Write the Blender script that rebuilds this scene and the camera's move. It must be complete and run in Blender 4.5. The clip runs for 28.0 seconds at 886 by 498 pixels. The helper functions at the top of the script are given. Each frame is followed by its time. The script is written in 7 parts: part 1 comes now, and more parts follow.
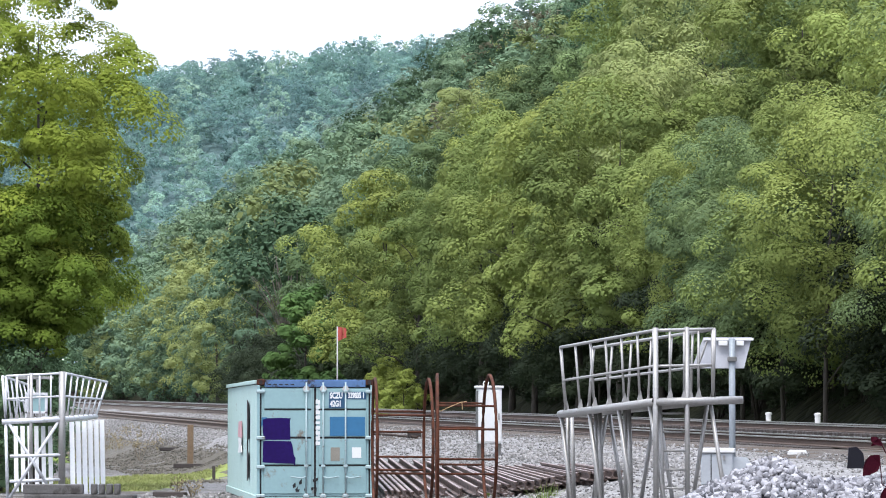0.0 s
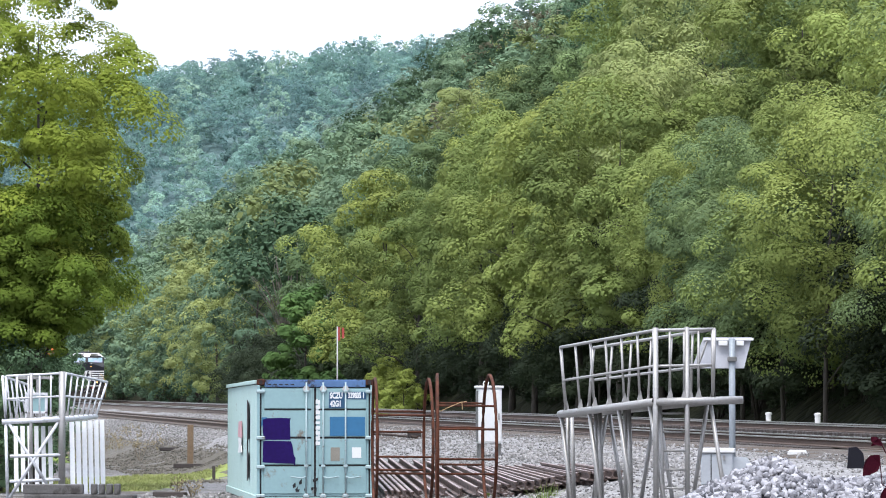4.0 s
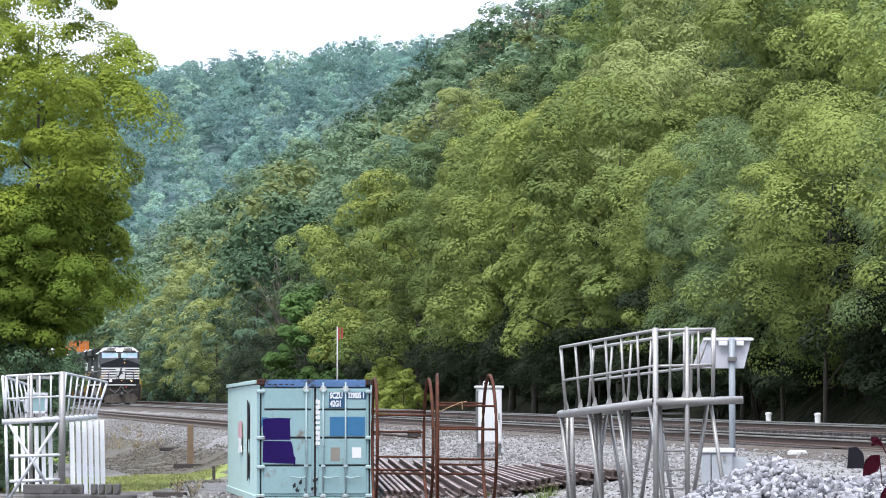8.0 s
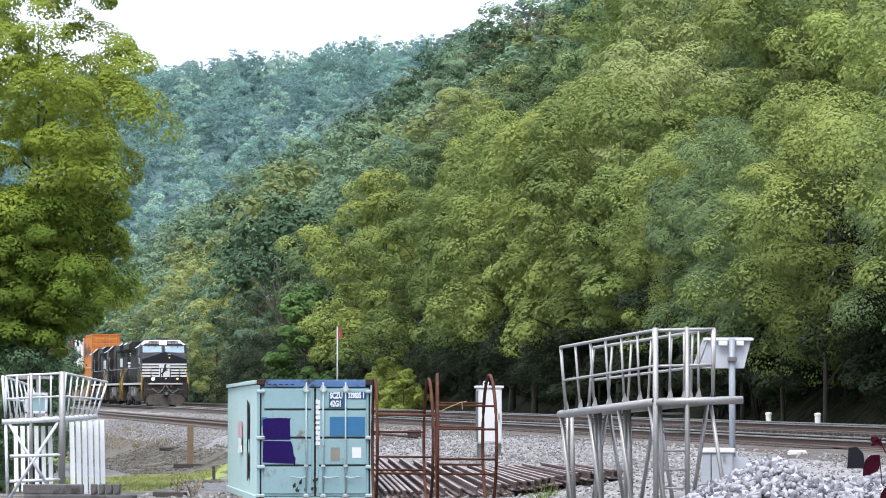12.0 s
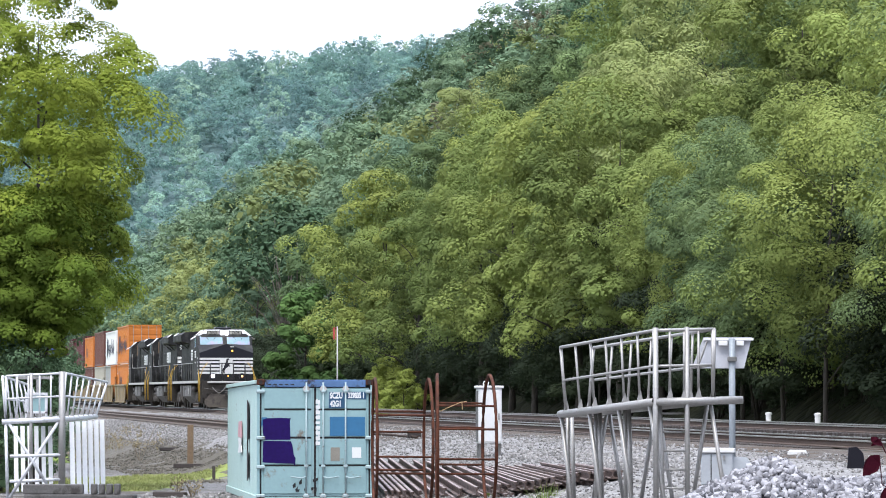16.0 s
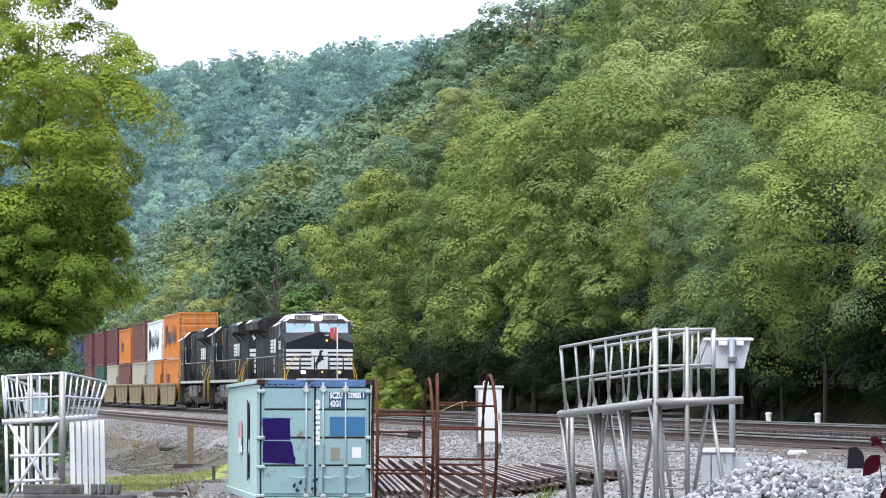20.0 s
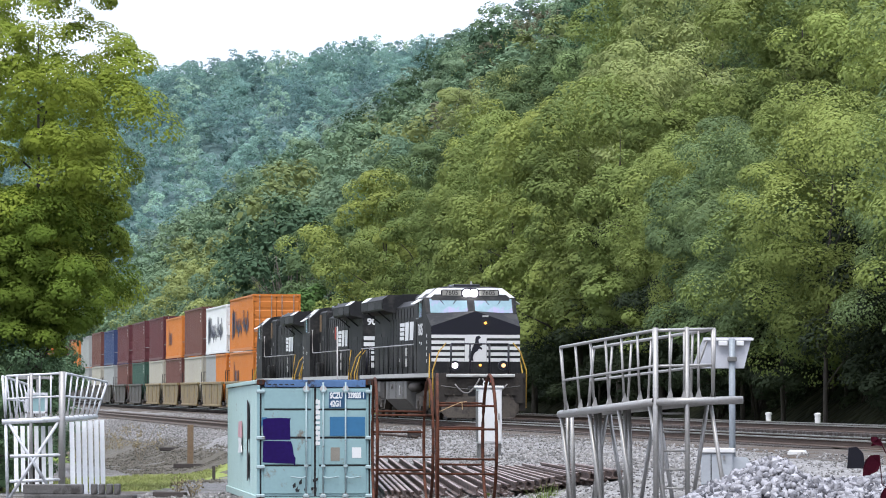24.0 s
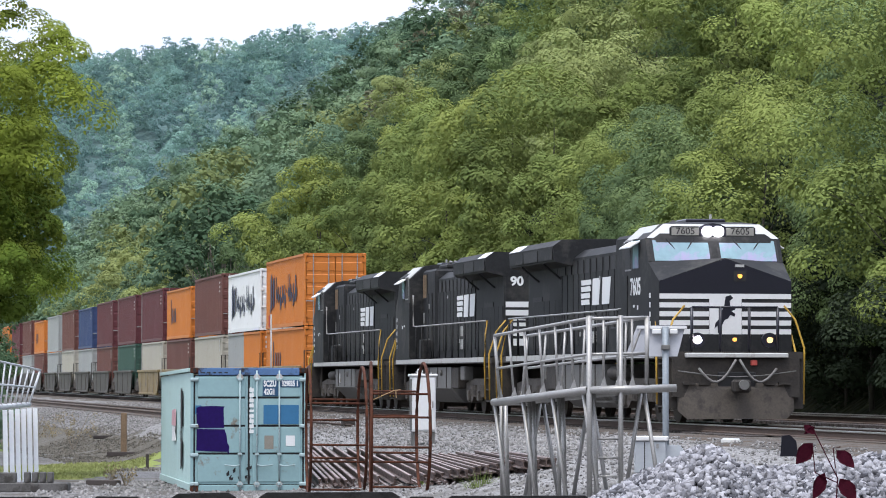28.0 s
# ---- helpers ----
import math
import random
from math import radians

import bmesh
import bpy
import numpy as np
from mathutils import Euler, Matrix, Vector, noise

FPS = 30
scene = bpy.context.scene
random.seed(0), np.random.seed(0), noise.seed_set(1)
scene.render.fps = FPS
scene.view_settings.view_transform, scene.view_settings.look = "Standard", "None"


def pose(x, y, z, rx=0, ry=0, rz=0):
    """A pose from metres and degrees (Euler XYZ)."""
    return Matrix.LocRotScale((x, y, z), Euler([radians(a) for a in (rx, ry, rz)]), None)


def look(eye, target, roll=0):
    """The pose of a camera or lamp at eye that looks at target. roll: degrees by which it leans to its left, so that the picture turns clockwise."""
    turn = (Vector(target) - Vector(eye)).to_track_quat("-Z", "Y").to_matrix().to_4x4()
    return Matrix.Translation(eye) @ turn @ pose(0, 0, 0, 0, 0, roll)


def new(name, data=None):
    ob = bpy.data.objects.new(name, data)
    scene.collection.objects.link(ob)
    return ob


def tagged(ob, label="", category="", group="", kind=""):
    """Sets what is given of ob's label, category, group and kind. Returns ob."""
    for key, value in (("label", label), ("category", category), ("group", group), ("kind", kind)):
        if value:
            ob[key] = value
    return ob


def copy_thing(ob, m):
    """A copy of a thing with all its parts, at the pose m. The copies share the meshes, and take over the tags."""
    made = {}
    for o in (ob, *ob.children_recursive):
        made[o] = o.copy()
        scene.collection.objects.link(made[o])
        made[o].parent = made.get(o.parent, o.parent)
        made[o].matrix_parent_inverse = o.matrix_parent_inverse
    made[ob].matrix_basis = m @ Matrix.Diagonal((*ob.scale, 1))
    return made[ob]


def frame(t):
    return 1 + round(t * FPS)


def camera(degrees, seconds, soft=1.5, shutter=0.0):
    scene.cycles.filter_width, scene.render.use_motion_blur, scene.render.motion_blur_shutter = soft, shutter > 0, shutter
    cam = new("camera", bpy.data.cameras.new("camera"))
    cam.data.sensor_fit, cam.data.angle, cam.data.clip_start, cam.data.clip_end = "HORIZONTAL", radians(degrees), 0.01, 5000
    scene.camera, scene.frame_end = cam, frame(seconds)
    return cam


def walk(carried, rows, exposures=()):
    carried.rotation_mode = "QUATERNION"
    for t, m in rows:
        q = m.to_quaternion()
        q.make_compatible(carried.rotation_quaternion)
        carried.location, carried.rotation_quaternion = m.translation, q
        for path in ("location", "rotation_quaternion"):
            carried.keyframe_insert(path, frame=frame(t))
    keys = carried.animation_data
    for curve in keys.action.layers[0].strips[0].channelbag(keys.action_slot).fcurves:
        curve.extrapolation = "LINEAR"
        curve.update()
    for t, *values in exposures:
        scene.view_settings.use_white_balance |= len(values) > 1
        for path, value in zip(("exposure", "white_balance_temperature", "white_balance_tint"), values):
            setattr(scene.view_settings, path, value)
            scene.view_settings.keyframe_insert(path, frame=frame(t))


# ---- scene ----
import itertools

# ---- camera: a tripod at standing height, one short pan near the end ----
EYE = (0.0, 0.0, 1.81)
FOCAL = 6800.0  # long zoom, in units of 1/1568 of the picture's width
cam = camera(2 * math.degrees(math.atan(784 / FOCAL)), 28.0, soft=1.0)
# seconds, yaw to the right and pitch up in degrees
PAN = [(0, 0, 0), (24.8, 0, 0), (25.5, -0.021, -0.018), (26.2, -0.022, -0.02), (26.5, 0.021, -0.013), (26.7, 0.075, 0.0),
       (26.8, 0.185, 0.0), (27.0, 0.307, -0.021), (27.1, 0.497, -0.05), (27.2, 0.78, -0.093), (27.4, 0.82, -0.118),
       (27.5, 0.86, -0.156), (27.8, 0.952, -0.164), (28.0, 0.986, -0.177)]
PITCH = math.degrees(math.atan((738 - 441) / FOCAL))
walk(cam, [(t, pose(*EYE, 90 + PITCH + dp, 0, -dy)) for t, dy, dp in PAN], exposures=[(0, 0.43), (21, 0.4), (24, 0.22), (26, 0.15), (28, 0.04)])

# ---- light: a bright overcast sky ----
world = bpy.data.worlds.new("overcast_sky")
scene.world = world
world.use_nodes = True
wn = world.node_tree
wn.nodes.clear()
sky = wn.nodes.new("ShaderNodeTexSky")
sky.sky_type, sky.sun_disc = "NISHITA", False
sky.sun_elevation, sky.sun_rotation = radians(58), radians(200)
sky.air_density, sky.dust_density, sky.ozone_density = 1.0, 6.0, 1.0
pale = wn.nodes.new("ShaderNodeMixRGB")
pale.inputs[0].default_value = 0.8
pale.inputs[2].default_value = (15.0, 16.3, 20.0, 1)
bg = wn.nodes.new("ShaderNodeBackground")
bg.inputs[1].default_value = 0.112
wo = wn.nodes.new("ShaderNodeOutputWorld")
wn.links.new(sky.outputs[0], pale.inputs[1])
# an overcast sky is brighter overhead than at the horizon
tc_sky = wn.nodes.new("ShaderNodeTexCoord")
sep_sky = wn.nodes.new("ShaderNodeSeparateXYZ")
rise = wn.nodes.new("ShaderNodeMapRange")
rise.inputs[3].default_value, rise.inputs[4].default_value = 0.62, 1.6
dome = wn.nodes.new("ShaderNodeVectorMath")
dome.operation = "SCALE"
wn.links.new(tc_sky.outputs["Generated"], sep_sky.inputs[0])
wn.links.new(sep_sky.outputs[2], rise.inputs[0])
wn.links.new(pale.outputs[0], dome.inputs[0])
wn.links.new(rise.outputs[0], dome.inputs["Scale"])
wn.links.new(dome.outputs[0], bg.inputs[0])
wn.links.new(bg.outputs[0], wo.inputs[0])
sun_data = bpy.data.lights.new("sun", "SUN")
sun_data.energy, sun_data.angle, sun_data.color = 2.5, radians(22), (1.0, 0.98, 0.93)
sun = new("sun", sun_data)
sun.matrix_world = look((-25, 15, 110), (0, 60, 0))

# ---- materials ----
MATS = {}


def mat(name, colour, rough=0.6, metal=0.0, vary=0.15, scale=3.0, fine=40.0, bump=0.15, second=None, cover=0.0, second_scale=4.0, own=0.0, spec=0.4):
    """A painted, metal, wood or stone surface: two scales of variation, relief, and a second colour (rust, dirt) that covers a share of it in patches."""
    if name in MATS:
        return MATS[name]
    m = bpy.data.materials.new(name)
    m.use_nodes = True
    nt = m.node_tree
    bsdf = nt.nodes["Principled BSDF"]
    N, L = nt.nodes.new, nt.links.new
    tc = N("ShaderNodeTexCoord")
    big = N("ShaderNodeTexNoise")
    big.inputs["Scale"].default_value, big.inputs["Detail"].default_value = scale, 6
    small = N("ShaderNodeTexNoise")
    small.inputs["Scale"].default_value, small.inputs["Detail"].default_value = fine, 4
    for n in (big, small):
        L(tc.outputs["Object"], n.inputs["Vector"])
    add = N("ShaderNodeMath")
    add.operation = "ADD"
    L(big.outputs[0], add.inputs[0])
    L(small.outputs[0], add.inputs[1])
    info = N("ShaderNodeObjectInfo")
    own_n = N("ShaderNodeMath")
    own_n.operation = "MULTIPLY_ADD"
    own_n.inputs[1].default_value = own
    L(info.outputs["Random"], own_n.inputs[0])
    L(add.outputs[0], own_n.inputs[2])
    ramp = N("ShaderNodeMapRange")
    ramp.inputs[1].default_value, ramp.inputs[2].default_value = 0.6 + own * 0.2, 1.4 + own * 0.8
    L(own_n.outputs[0], ramp.inputs[0])
    mix = N("ShaderNodeMixRGB")
    mix.inputs[1].default_value = (*[max(0, c * (1 - vary)) for c in colour], 1)
    mix.inputs[2].default_value = (*[min(1, c * (1 + vary)) for c in colour], 1)
    L(ramp.outputs[0], mix.inputs[0])
    out = mix
    if second:
        n2 = N("ShaderNodeTexNoise")
        n2.inputs["Scale"].default_value, n2.inputs["Detail"].default_value, n2.inputs["Roughness"].default_value = second_scale, 9, 0.7
        L(tc.outputs["Object"], n2.inputs["Vector"])
        r2 = N("ShaderNodeMapRange")
        edge = 0.72 - 0.42 * cover
        r2.inputs[1].default_value, r2.inputs[2].default_value = edge - 0.04, edge + 0.06
        L(n2.outputs[0], r2.inputs[0])
        m2 = N("ShaderNodeMixRGB")
        m2.inputs[2].default_value = (*second, 1)
        L(r2.outputs[0], m2.inputs[0])
        L(mix.outputs[0], m2.inputs[1])
        out = m2
    L(out.outputs[0], bsdf.inputs["Base Color"])
    bsdf.inputs["Roughness"].default_value, bsdf.inputs["Metallic"].default_value = rough, metal
    bsdf.inputs["Specular IOR Level"].default_value = spec
    if bump:
        b = N("ShaderNodeBump")
        b.inputs["Strength"].default_value, b.inputs["Distance"].default_value = bump, 0.02
        L(add.outputs[0], b.inputs["Height"])
        L(b.outputs[0], bsdf.inputs["Normal"])
    MATS[name] = m
    return m


def leaf_mat(name, dark, light, warm, patch=0.11, amount=0.35, tree=0.13, leaf=0.2, soft=1.0, thin=0.3):
    """Leaves: each its own shade, with patches of another green across crowns; light passes through."""
    if name in MATS:
        return MATS[name]
    m = bpy.data.materials.new(name)
    m.use_nodes = True
    nt = m.node_tree
    N, L = nt.nodes.new, nt.links.new
    bsdf = nt.nodes["Principled BSDF"]
    geo = N("ShaderNodeNewGeometry")
    info = N("ShaderNodeObjectInfo")
    noise_n = N("ShaderNodeTexNoise")
    noise_n.inputs["Scale"].default_value, noise_n.inputs["Detail"].default_value = patch, 3
    L(geo.outputs["Position"], noise_n.inputs["Vector"])
    a = N("ShaderNodeMixRGB")
    a.inputs[1].default_value, a.inputs[2].default_value = (*dark, 1), (*light, 1)
    calm = N("ShaderNodeMapRange")
    calm.inputs[3].default_value, calm.inputs[4].default_value = 0.38, 0.62
    L(geo.outputs["Random Per Island"], calm.inputs[0])
    L(calm.outputs[0], a.inputs[0])
    mr = N("ShaderNodeMapRange")
    mr.inputs[1].default_value, mr.inputs[2].default_value = 0.42, 0.68
    mr.inputs[4].default_value = amount
    L(noise_n.outputs[0], mr.inputs[0])
    plus = N("ShaderNodeMath")
    plus.operation = "MULTIPLY_ADD"
    plus.inputs[1].default_value = amount
    L(info.outputs["Random"], plus.inputs[0])
    L(mr.outputs[0], plus.inputs[2])
    b = N("ShaderNodeMixRGB")
    b.inputs[2].default_value = (*warm, 1)
    L(plus.outputs[0], b.inputs[0])
    L(a.outputs[0], b.inputs[1])
    each = N("ShaderNodeMapRange")
    each.inputs[3].default_value, each.inputs[4].default_value = 0.76, 1.22
    L(info.outputs["Random"], each.inputs[0])
    n3 = N("ShaderNodeTexNoise")
    n3.inputs["Scale"].default_value, n3.inputs["Detail"].default_value = tree, 2
    L(geo.outputs["Position"], n3.inputs["Vector"])
    blot = N("ShaderNodeMapRange")
    blot.inputs[1].default_value, blot.inputs[2].default_value, blot.inputs[3].default_value, blot.inputs[4].default_value = 0.34, 0.66, 0.82, 1.18
    L(n3.outputs[0], blot.inputs[0])
    both = N("ShaderNodeMath")
    both.operation = "MULTIPLY"
    L(each.outputs[0], both.inputs[0])
    L(blot.outputs[0], both.inputs[1])
    shade = N("ShaderNodeVectorMath")
    shade.operation = "SCALE"
    L(b.outputs[0], shade.inputs[0])
    L(both.outputs[0], shade.inputs["Scale"])
    # single leaves on the dense hearts of the crowns: cells that differ in shade and tilt
    vor = N("ShaderNodeTexVoronoi")
    vor.inputs["Scale"].default_value = 1 / leaf
    L(geo.outputs["Position"], vor.inputs["Vector"])
    sepc = N("ShaderNodeSeparateColor")
    L(vor.outputs["Color"], sepc.inputs[0])
    cell = N("ShaderNodeMapRange")
    cell.inputs[3].default_value, cell.inputs[4].default_value = 1 - 0.05 * soft, 1 + 0.06 * soft
    L(sepc.outputs[0], cell.inputs[0])
    shade2 = N("ShaderNodeVectorMath")
    shade2.operation = "SCALE"
    L(shade.outputs[0], shade2.inputs[0])
    L(cell.outputs[0], shade2.inputs["Scale"])
    relief = N("ShaderNodeBump")
    relief.inputs["Strength"].default_value, relief.inputs["Distance"].default_value = 0.08 * soft, leaf * 0.5
    relief.invert = True
    L(vor.outputs["Distance"], relief.inputs["Height"])
    L(relief.outputs[0], bsdf.inputs["Normal"])
    b = shade2
    L(b.outputs[0], bsdf.inputs["Base Color"])
    bsdf.inputs["Roughness"].default_value = 0.85
    bsdf.inputs["Specular IOR Level"].default_value = 0.08
    tr = N("ShaderNodeBsdfTranslucent")
    L(b.outputs[0], tr.inputs[0])
    mixs = N("ShaderNodeMixShader")
    mixs.inputs[0].default_value = thin
    L(bsdf.outputs[0], mixs.inputs[1])
    L(tr.outputs[0], mixs.inputs[2])
    L(mixs.outputs[0], nt.nodes["Material Output"].inputs[0])
    MATS[name] = m
    return m


def glow_mat(name, colour, strength):
    m = bpy.data.materials.new(name)
    m.use_nodes = True
    b = m.node_tree.nodes["Principled BSDF"]
    b.inputs["Base Color"].default_value = (*colour, 1)
    b.inputs["Emission Color"].default_value = (*colour, 1)
    b.inputs["Emission Strength"].default_value = strength
    MATS[name] = m
    return m


def gravel_mat(name, tones, cell=0.06, dirt=None, cover=0.3, dirt_scale=0.5):
    """Crushed stone: cells of differing grey with relief, and patches of dirt."""
    m = bpy.data.materials.new(name)
    m.use_nodes = True
    nt = m.node_tree
    N, L = nt.nodes.new, nt.links.new
    bsdf = nt.nodes["Principled BSDF"]
    geo = N("ShaderNodeNewGeometry")
    vor = N("ShaderNodeTexVoronoi")
    vor.inputs["Scale"].default_value = 1 / cell
    L(geo.outputs["Position"], vor.inputs["Vector"])
    ramp = N("ShaderNodeMixRGB")
    ramp.inputs[1].default_value, ramp.inputs[2].default_value = (*tones[0], 1), (*tones[1], 1)
    sep = N("ShaderNodeSeparateColor")
    L(vor.outputs["Color"], sep.inputs[0])
    L(sep.outputs[0], ramp.inputs[0])
    out = ramp
    if dirt:
        n2 = N("ShaderNodeTexNoise")
        n2.inputs["Scale"].default_value, n2.inputs["Detail"].default_value, n2.inputs["Roughness"].default_value = dirt_scale, 8, 0.65
        L(geo.outputs["Position"], n2.inputs["Vector"])
        r2 = N("ShaderNodeMapRange")
        edge = 0.75 - 0.5 * cover
        r2.inputs[1].default_value, r2.inputs[2].default_value = edge - 0.08, edge + 0.1
        L(n2.outputs[0], r2.inputs[0])
        m2 = N("ShaderNodeMixRGB")
        m2.inputs[2].default_value = (*dirt, 1)
        L(r2.outputs[0], m2.inputs[0])
        L(ramp.outputs[0], m2.inputs[1])
        out = m2
    L(out.outputs[0], bsdf.inputs["Base Color"])
    bsdf.inputs["Roughness"].default_value = 0.95
    bsdf.inputs["Specular IOR Level"].default_value = 0.06
    b = N("ShaderNodeBump")
    b.inputs["Strength"].default_value, b.inputs["Distance"].default_value = 0.8, cell * 0.6
    L(vor.outputs["Distance"], b.inputs["Height"])
    b.invert = True
    L(b.outputs[0], bsdf.inputs["Normal"])
    MATS[name] = m
    return m


M_MAST = mat("blue_grey_mast_steel", (0.19, 0.215, 0.235), 0.5, 0.2, 0.2, 2.0, 30, 0.05)
M_GALV = mat("galvanised_steel", (0.262, 0.256, 0.245), 0.42, 0.5, 0.18, 2.0, 30, 0.05, (0.18, 0.18, 0.18), 0.12, 3)
M_GALVBRIGHT = mat("bright_galvanised_steel", (0.5, 0.51, 0.53), 0.5, 0.1, 0.15, 2.0, 30, 0.05, (0.3, 0.31, 0.32), 0.3, 5)
M_RUST = mat("rusty_steel", (0.078, 0.03, 0.018), 0.85, 0.1, 0.4, 3, 40, 0.4, (0.04, 0.02, 0.014), 0.45, 5, spec=0.12)
M_RAILSTOCK = mat("brown_old_rail", (0.095, 0.066, 0.056), 0.7, 0.15, 0.35, 2, 30, 0.3, (0.036, 0.0252, 0.0216), 0.4, 3, own=0.5)
M_SLAT = mat("pale_zinc_slat", (0.78, 0.79, 0.8), 0.5, 0, 0.08, 1.0, 20, 0.03)
# light on the stacked rails' tops, put in as a paler pinkish brown
M_LITHEAD = mat("pinkish_lit_rail_top", (0.25, 0.2, 0.185), 0.6, 0.1, 0.3, 2, 30, 0.2, (0.07, 0.045, 0.038), 0.5, 3, own=0.6)
M_RAILTOP = mat("worn_rail_head", (0.46, 0.45, 0.43), 0.35, 0.9, 0.1)
M_RAILWEB = mat("rail_web", (0.0648, 0.0432, 0.0324), 0.85, 0.1, 0.3)
M_TIE = mat("creosoted_tie", (0.0432, 0.036, 0.0324), 0.9, 0, 0.35, 3, 25, 0.5, own=0.8)
M_OLDWOOD = mat("weathered_grey_timber", (0.0864, 0.0828, 0.0792), 0.9, 0, 0.35, 2, 25, 0.5, (0.036, 0.0324, 0.0288), 0.35, 3)
M_POSTWOOD = mat("tan_timber", (0.158, 0.108, 0.0648), 0.85, 0, 0.25, 2, 25, 0.4)
M_BLACKPAINT = mat("dusty_black_paint", (0.016, 0.0165, 0.0175), 0.65, 0, 0.3, 0.6, 14, 0.06, (0.036, 0.035, 0.033), 0.42, 1.0, spec=0.16)
M_NOSE = mat("gloss_blue_black_paint", (0.00864, 0.00864, 0.0144), 0.3, 0, 0.2, 1, 20, 0.03)
M_WHITE = mat("white_paint", (0.562, 0.562, 0.554), 0.45, 0, 0.06, 2, 20, 0.03, (0.36, 0.346, 0.324), 0.12, 2)
M_DIRTYWHITE = mat("grimy_white_paint", (0.36, 0.36, 0.346), 0.6, 0, 0.15, 2, 20, 0.03, (0.216, 0.194, 0.166), 0.3, 2)
M_UNDER = mat("grimy_underframe", (0.0257, 0.022, 0.0187), 0.85, 0, 0.4, 1.5, 20, 0.3, (0.0421, 0.0351, 0.0281), 0.4, 2)
M_TRUCK = mat("dusty_truck_casting", (0.07, 0.061, 0.052), 0.85, 0, 0.4, 1.5, 20, 0.3, (0.03, 0.026, 0.022), 0.4, 3)
M_RESERVOIR = mat("dusty_grey_reservoir", (0.1, 0.096, 0.09), 0.65, 0, 0.15, 1, 15, 0.1, (0.09, 0.08, 0.07), 0.3, 2)
M_TANK = mat("dusty_grey_tank", (0.115, 0.113, 0.107), 0.7, 0, 0.15, 1, 15, 0.1, (0.0576, 0.0518, 0.0432), 0.3, 1)
M_PILOT = mat("dusty_pilot_steel", (0.062, 0.052, 0.042), 0.75, 0, 0.3, 1.2, 20, 0.2, (0.03, 0.026, 0.022), 0.4, 2)
M_CORD = mat("faded_orange_cord", (0.3, 0.2, 0.1), 0.8, 0, 0.2)
M_YELLOW = mat("yellow_handrail_paint", (0.396, 0.245, 0.036), 0.5, 0, 0.15)
M_RAILGREY = mat("pale_handrail", (0.245, 0.245, 0.238), 0.5, 0.1, 0.1)
M_GRILLE = mat("dark_grille", (0.013, 0.013, 0.0137), 0.7, 0, 0.2)
M_RUBBER = mat("grey_rubber_hose", (0.158, 0.151, 0.144), 0.8, 0, 0.1)
M_WHEEL = mat("wheel_steel", (0.054, 0.0432, 0.036), 0.6, 0.4, 0.2)
M_CORTEN = mat("brown_container_paint", (0.104, 0.036, 0.0274), 0.6, 0, 0.14, 0.5, 12, 0.05, (0.0648, 0.0288, 0.0216), 0.2, 1.2)
M_MAROON = mat("maroon_container_paint", (0.0828, 0.0173, 0.0216), 0.6, 0, 0.14, 0.5, 12, 0.05, (0.0504, 0.0216, 0.0202), 0.2, 1.2)
M_ORANGE = mat("orange_container_paint", (0.446, 0.137, 0.018), 0.55, 0, 0.1, 0.5, 12, 0.05, (0.288, 0.101, 0.0288), 0.14, 1)
M_CWHITE = mat("white_container_paint", (0.6, 0.605, 0.6), 0.55, 0, 0.06, 0.5, 12, 0.05, (0.302, 0.288, 0.266), 0.14, 1)
M_CGREY = mat("pale_grey_container_paint", (0.259, 0.266, 0.259), 0.6, 0, 0.12, 0.5, 12, 0.05, (0.187, 0.173, 0.158), 0.2, 1)
M_CREAM = mat("cream_container_paint", (0.331, 0.31, 0.259), 0.6, 0, 0.1, 0.5, 12, 0.05, (0.216, 0.187, 0.144), 0.2, 1)
M_CBLUE = mat("blue_container_paint", (0.0216, 0.0396, 0.108), 0.6, 0, 0.12, 0.5, 12, 0.05)
M_CGREEN = mat("green_container_paint", (0.0216, 0.0612, 0.0432), 0.6, 0, 0.12, 0.5, 12, 0.05)
M_TANWELL = mat("tan_well_car_paint", (0.187, 0.137, 0.0612), 0.7, 0, 0.2, 0.7, 12, 0.08, (0.0936, 0.072, 0.0504), 0.35, 1)
M_GREYWELL = mat("grimy_olive_well_car_paint", (0.0567, 0.0513, 0.0405), 0.75, 0, 0.25, 0.7, 12, 0.08, (0.0324, 0.0297, 0.027), 0.35, 1)
M_TEAL = mat("faded_teal_container_paint", (0.2, 0.315, 0.325), 0.6, 0, 0.07, 0.8, 14, 0.04, (0.144, 0.108, 0.0792), 0.2, 2.2)
# side walls and rails in a paler teal than the doors
M_TEALSIDE = mat("paler_teal_container_side", (0.317, 0.432, 0.41), 0.65, 0, 0.07, 0.8, 14, 0.04, (0.187, 0.144, 0.108), 0.08, 2.2)
M_RODPAINT = mat("chalky_teal_grey_rod_paint", (0.27, 0.35, 0.36), 0.6, 0, 0.15, 3, 30, 0.05, (0.12, 0.075, 0.05), 0.25, 6)
M_HEADER = mat("blue_header_paint", (0.06, 0.125, 0.25), 0.55, 0, 0.15, 1, 14, 0.04, (0.02, 0.018, 0.02), 0.34, 4)
M_GASKET = mat("black_door_gasket", (0.0144, 0.0144, 0.0158), 0.8, 0, 0.2)
M_PURPLE = mat("dark_purple_overpaint", (0.014, 0.006, 0.065), 0.8, 0, 0.2, 2, 14, 0.04, spec=0.08)
M_BRIGHTBLUE = mat("blue_overpaint", (0.022, 0.115, 0.23), 0.55, 0, 0.08, 2, 14, 0.03)
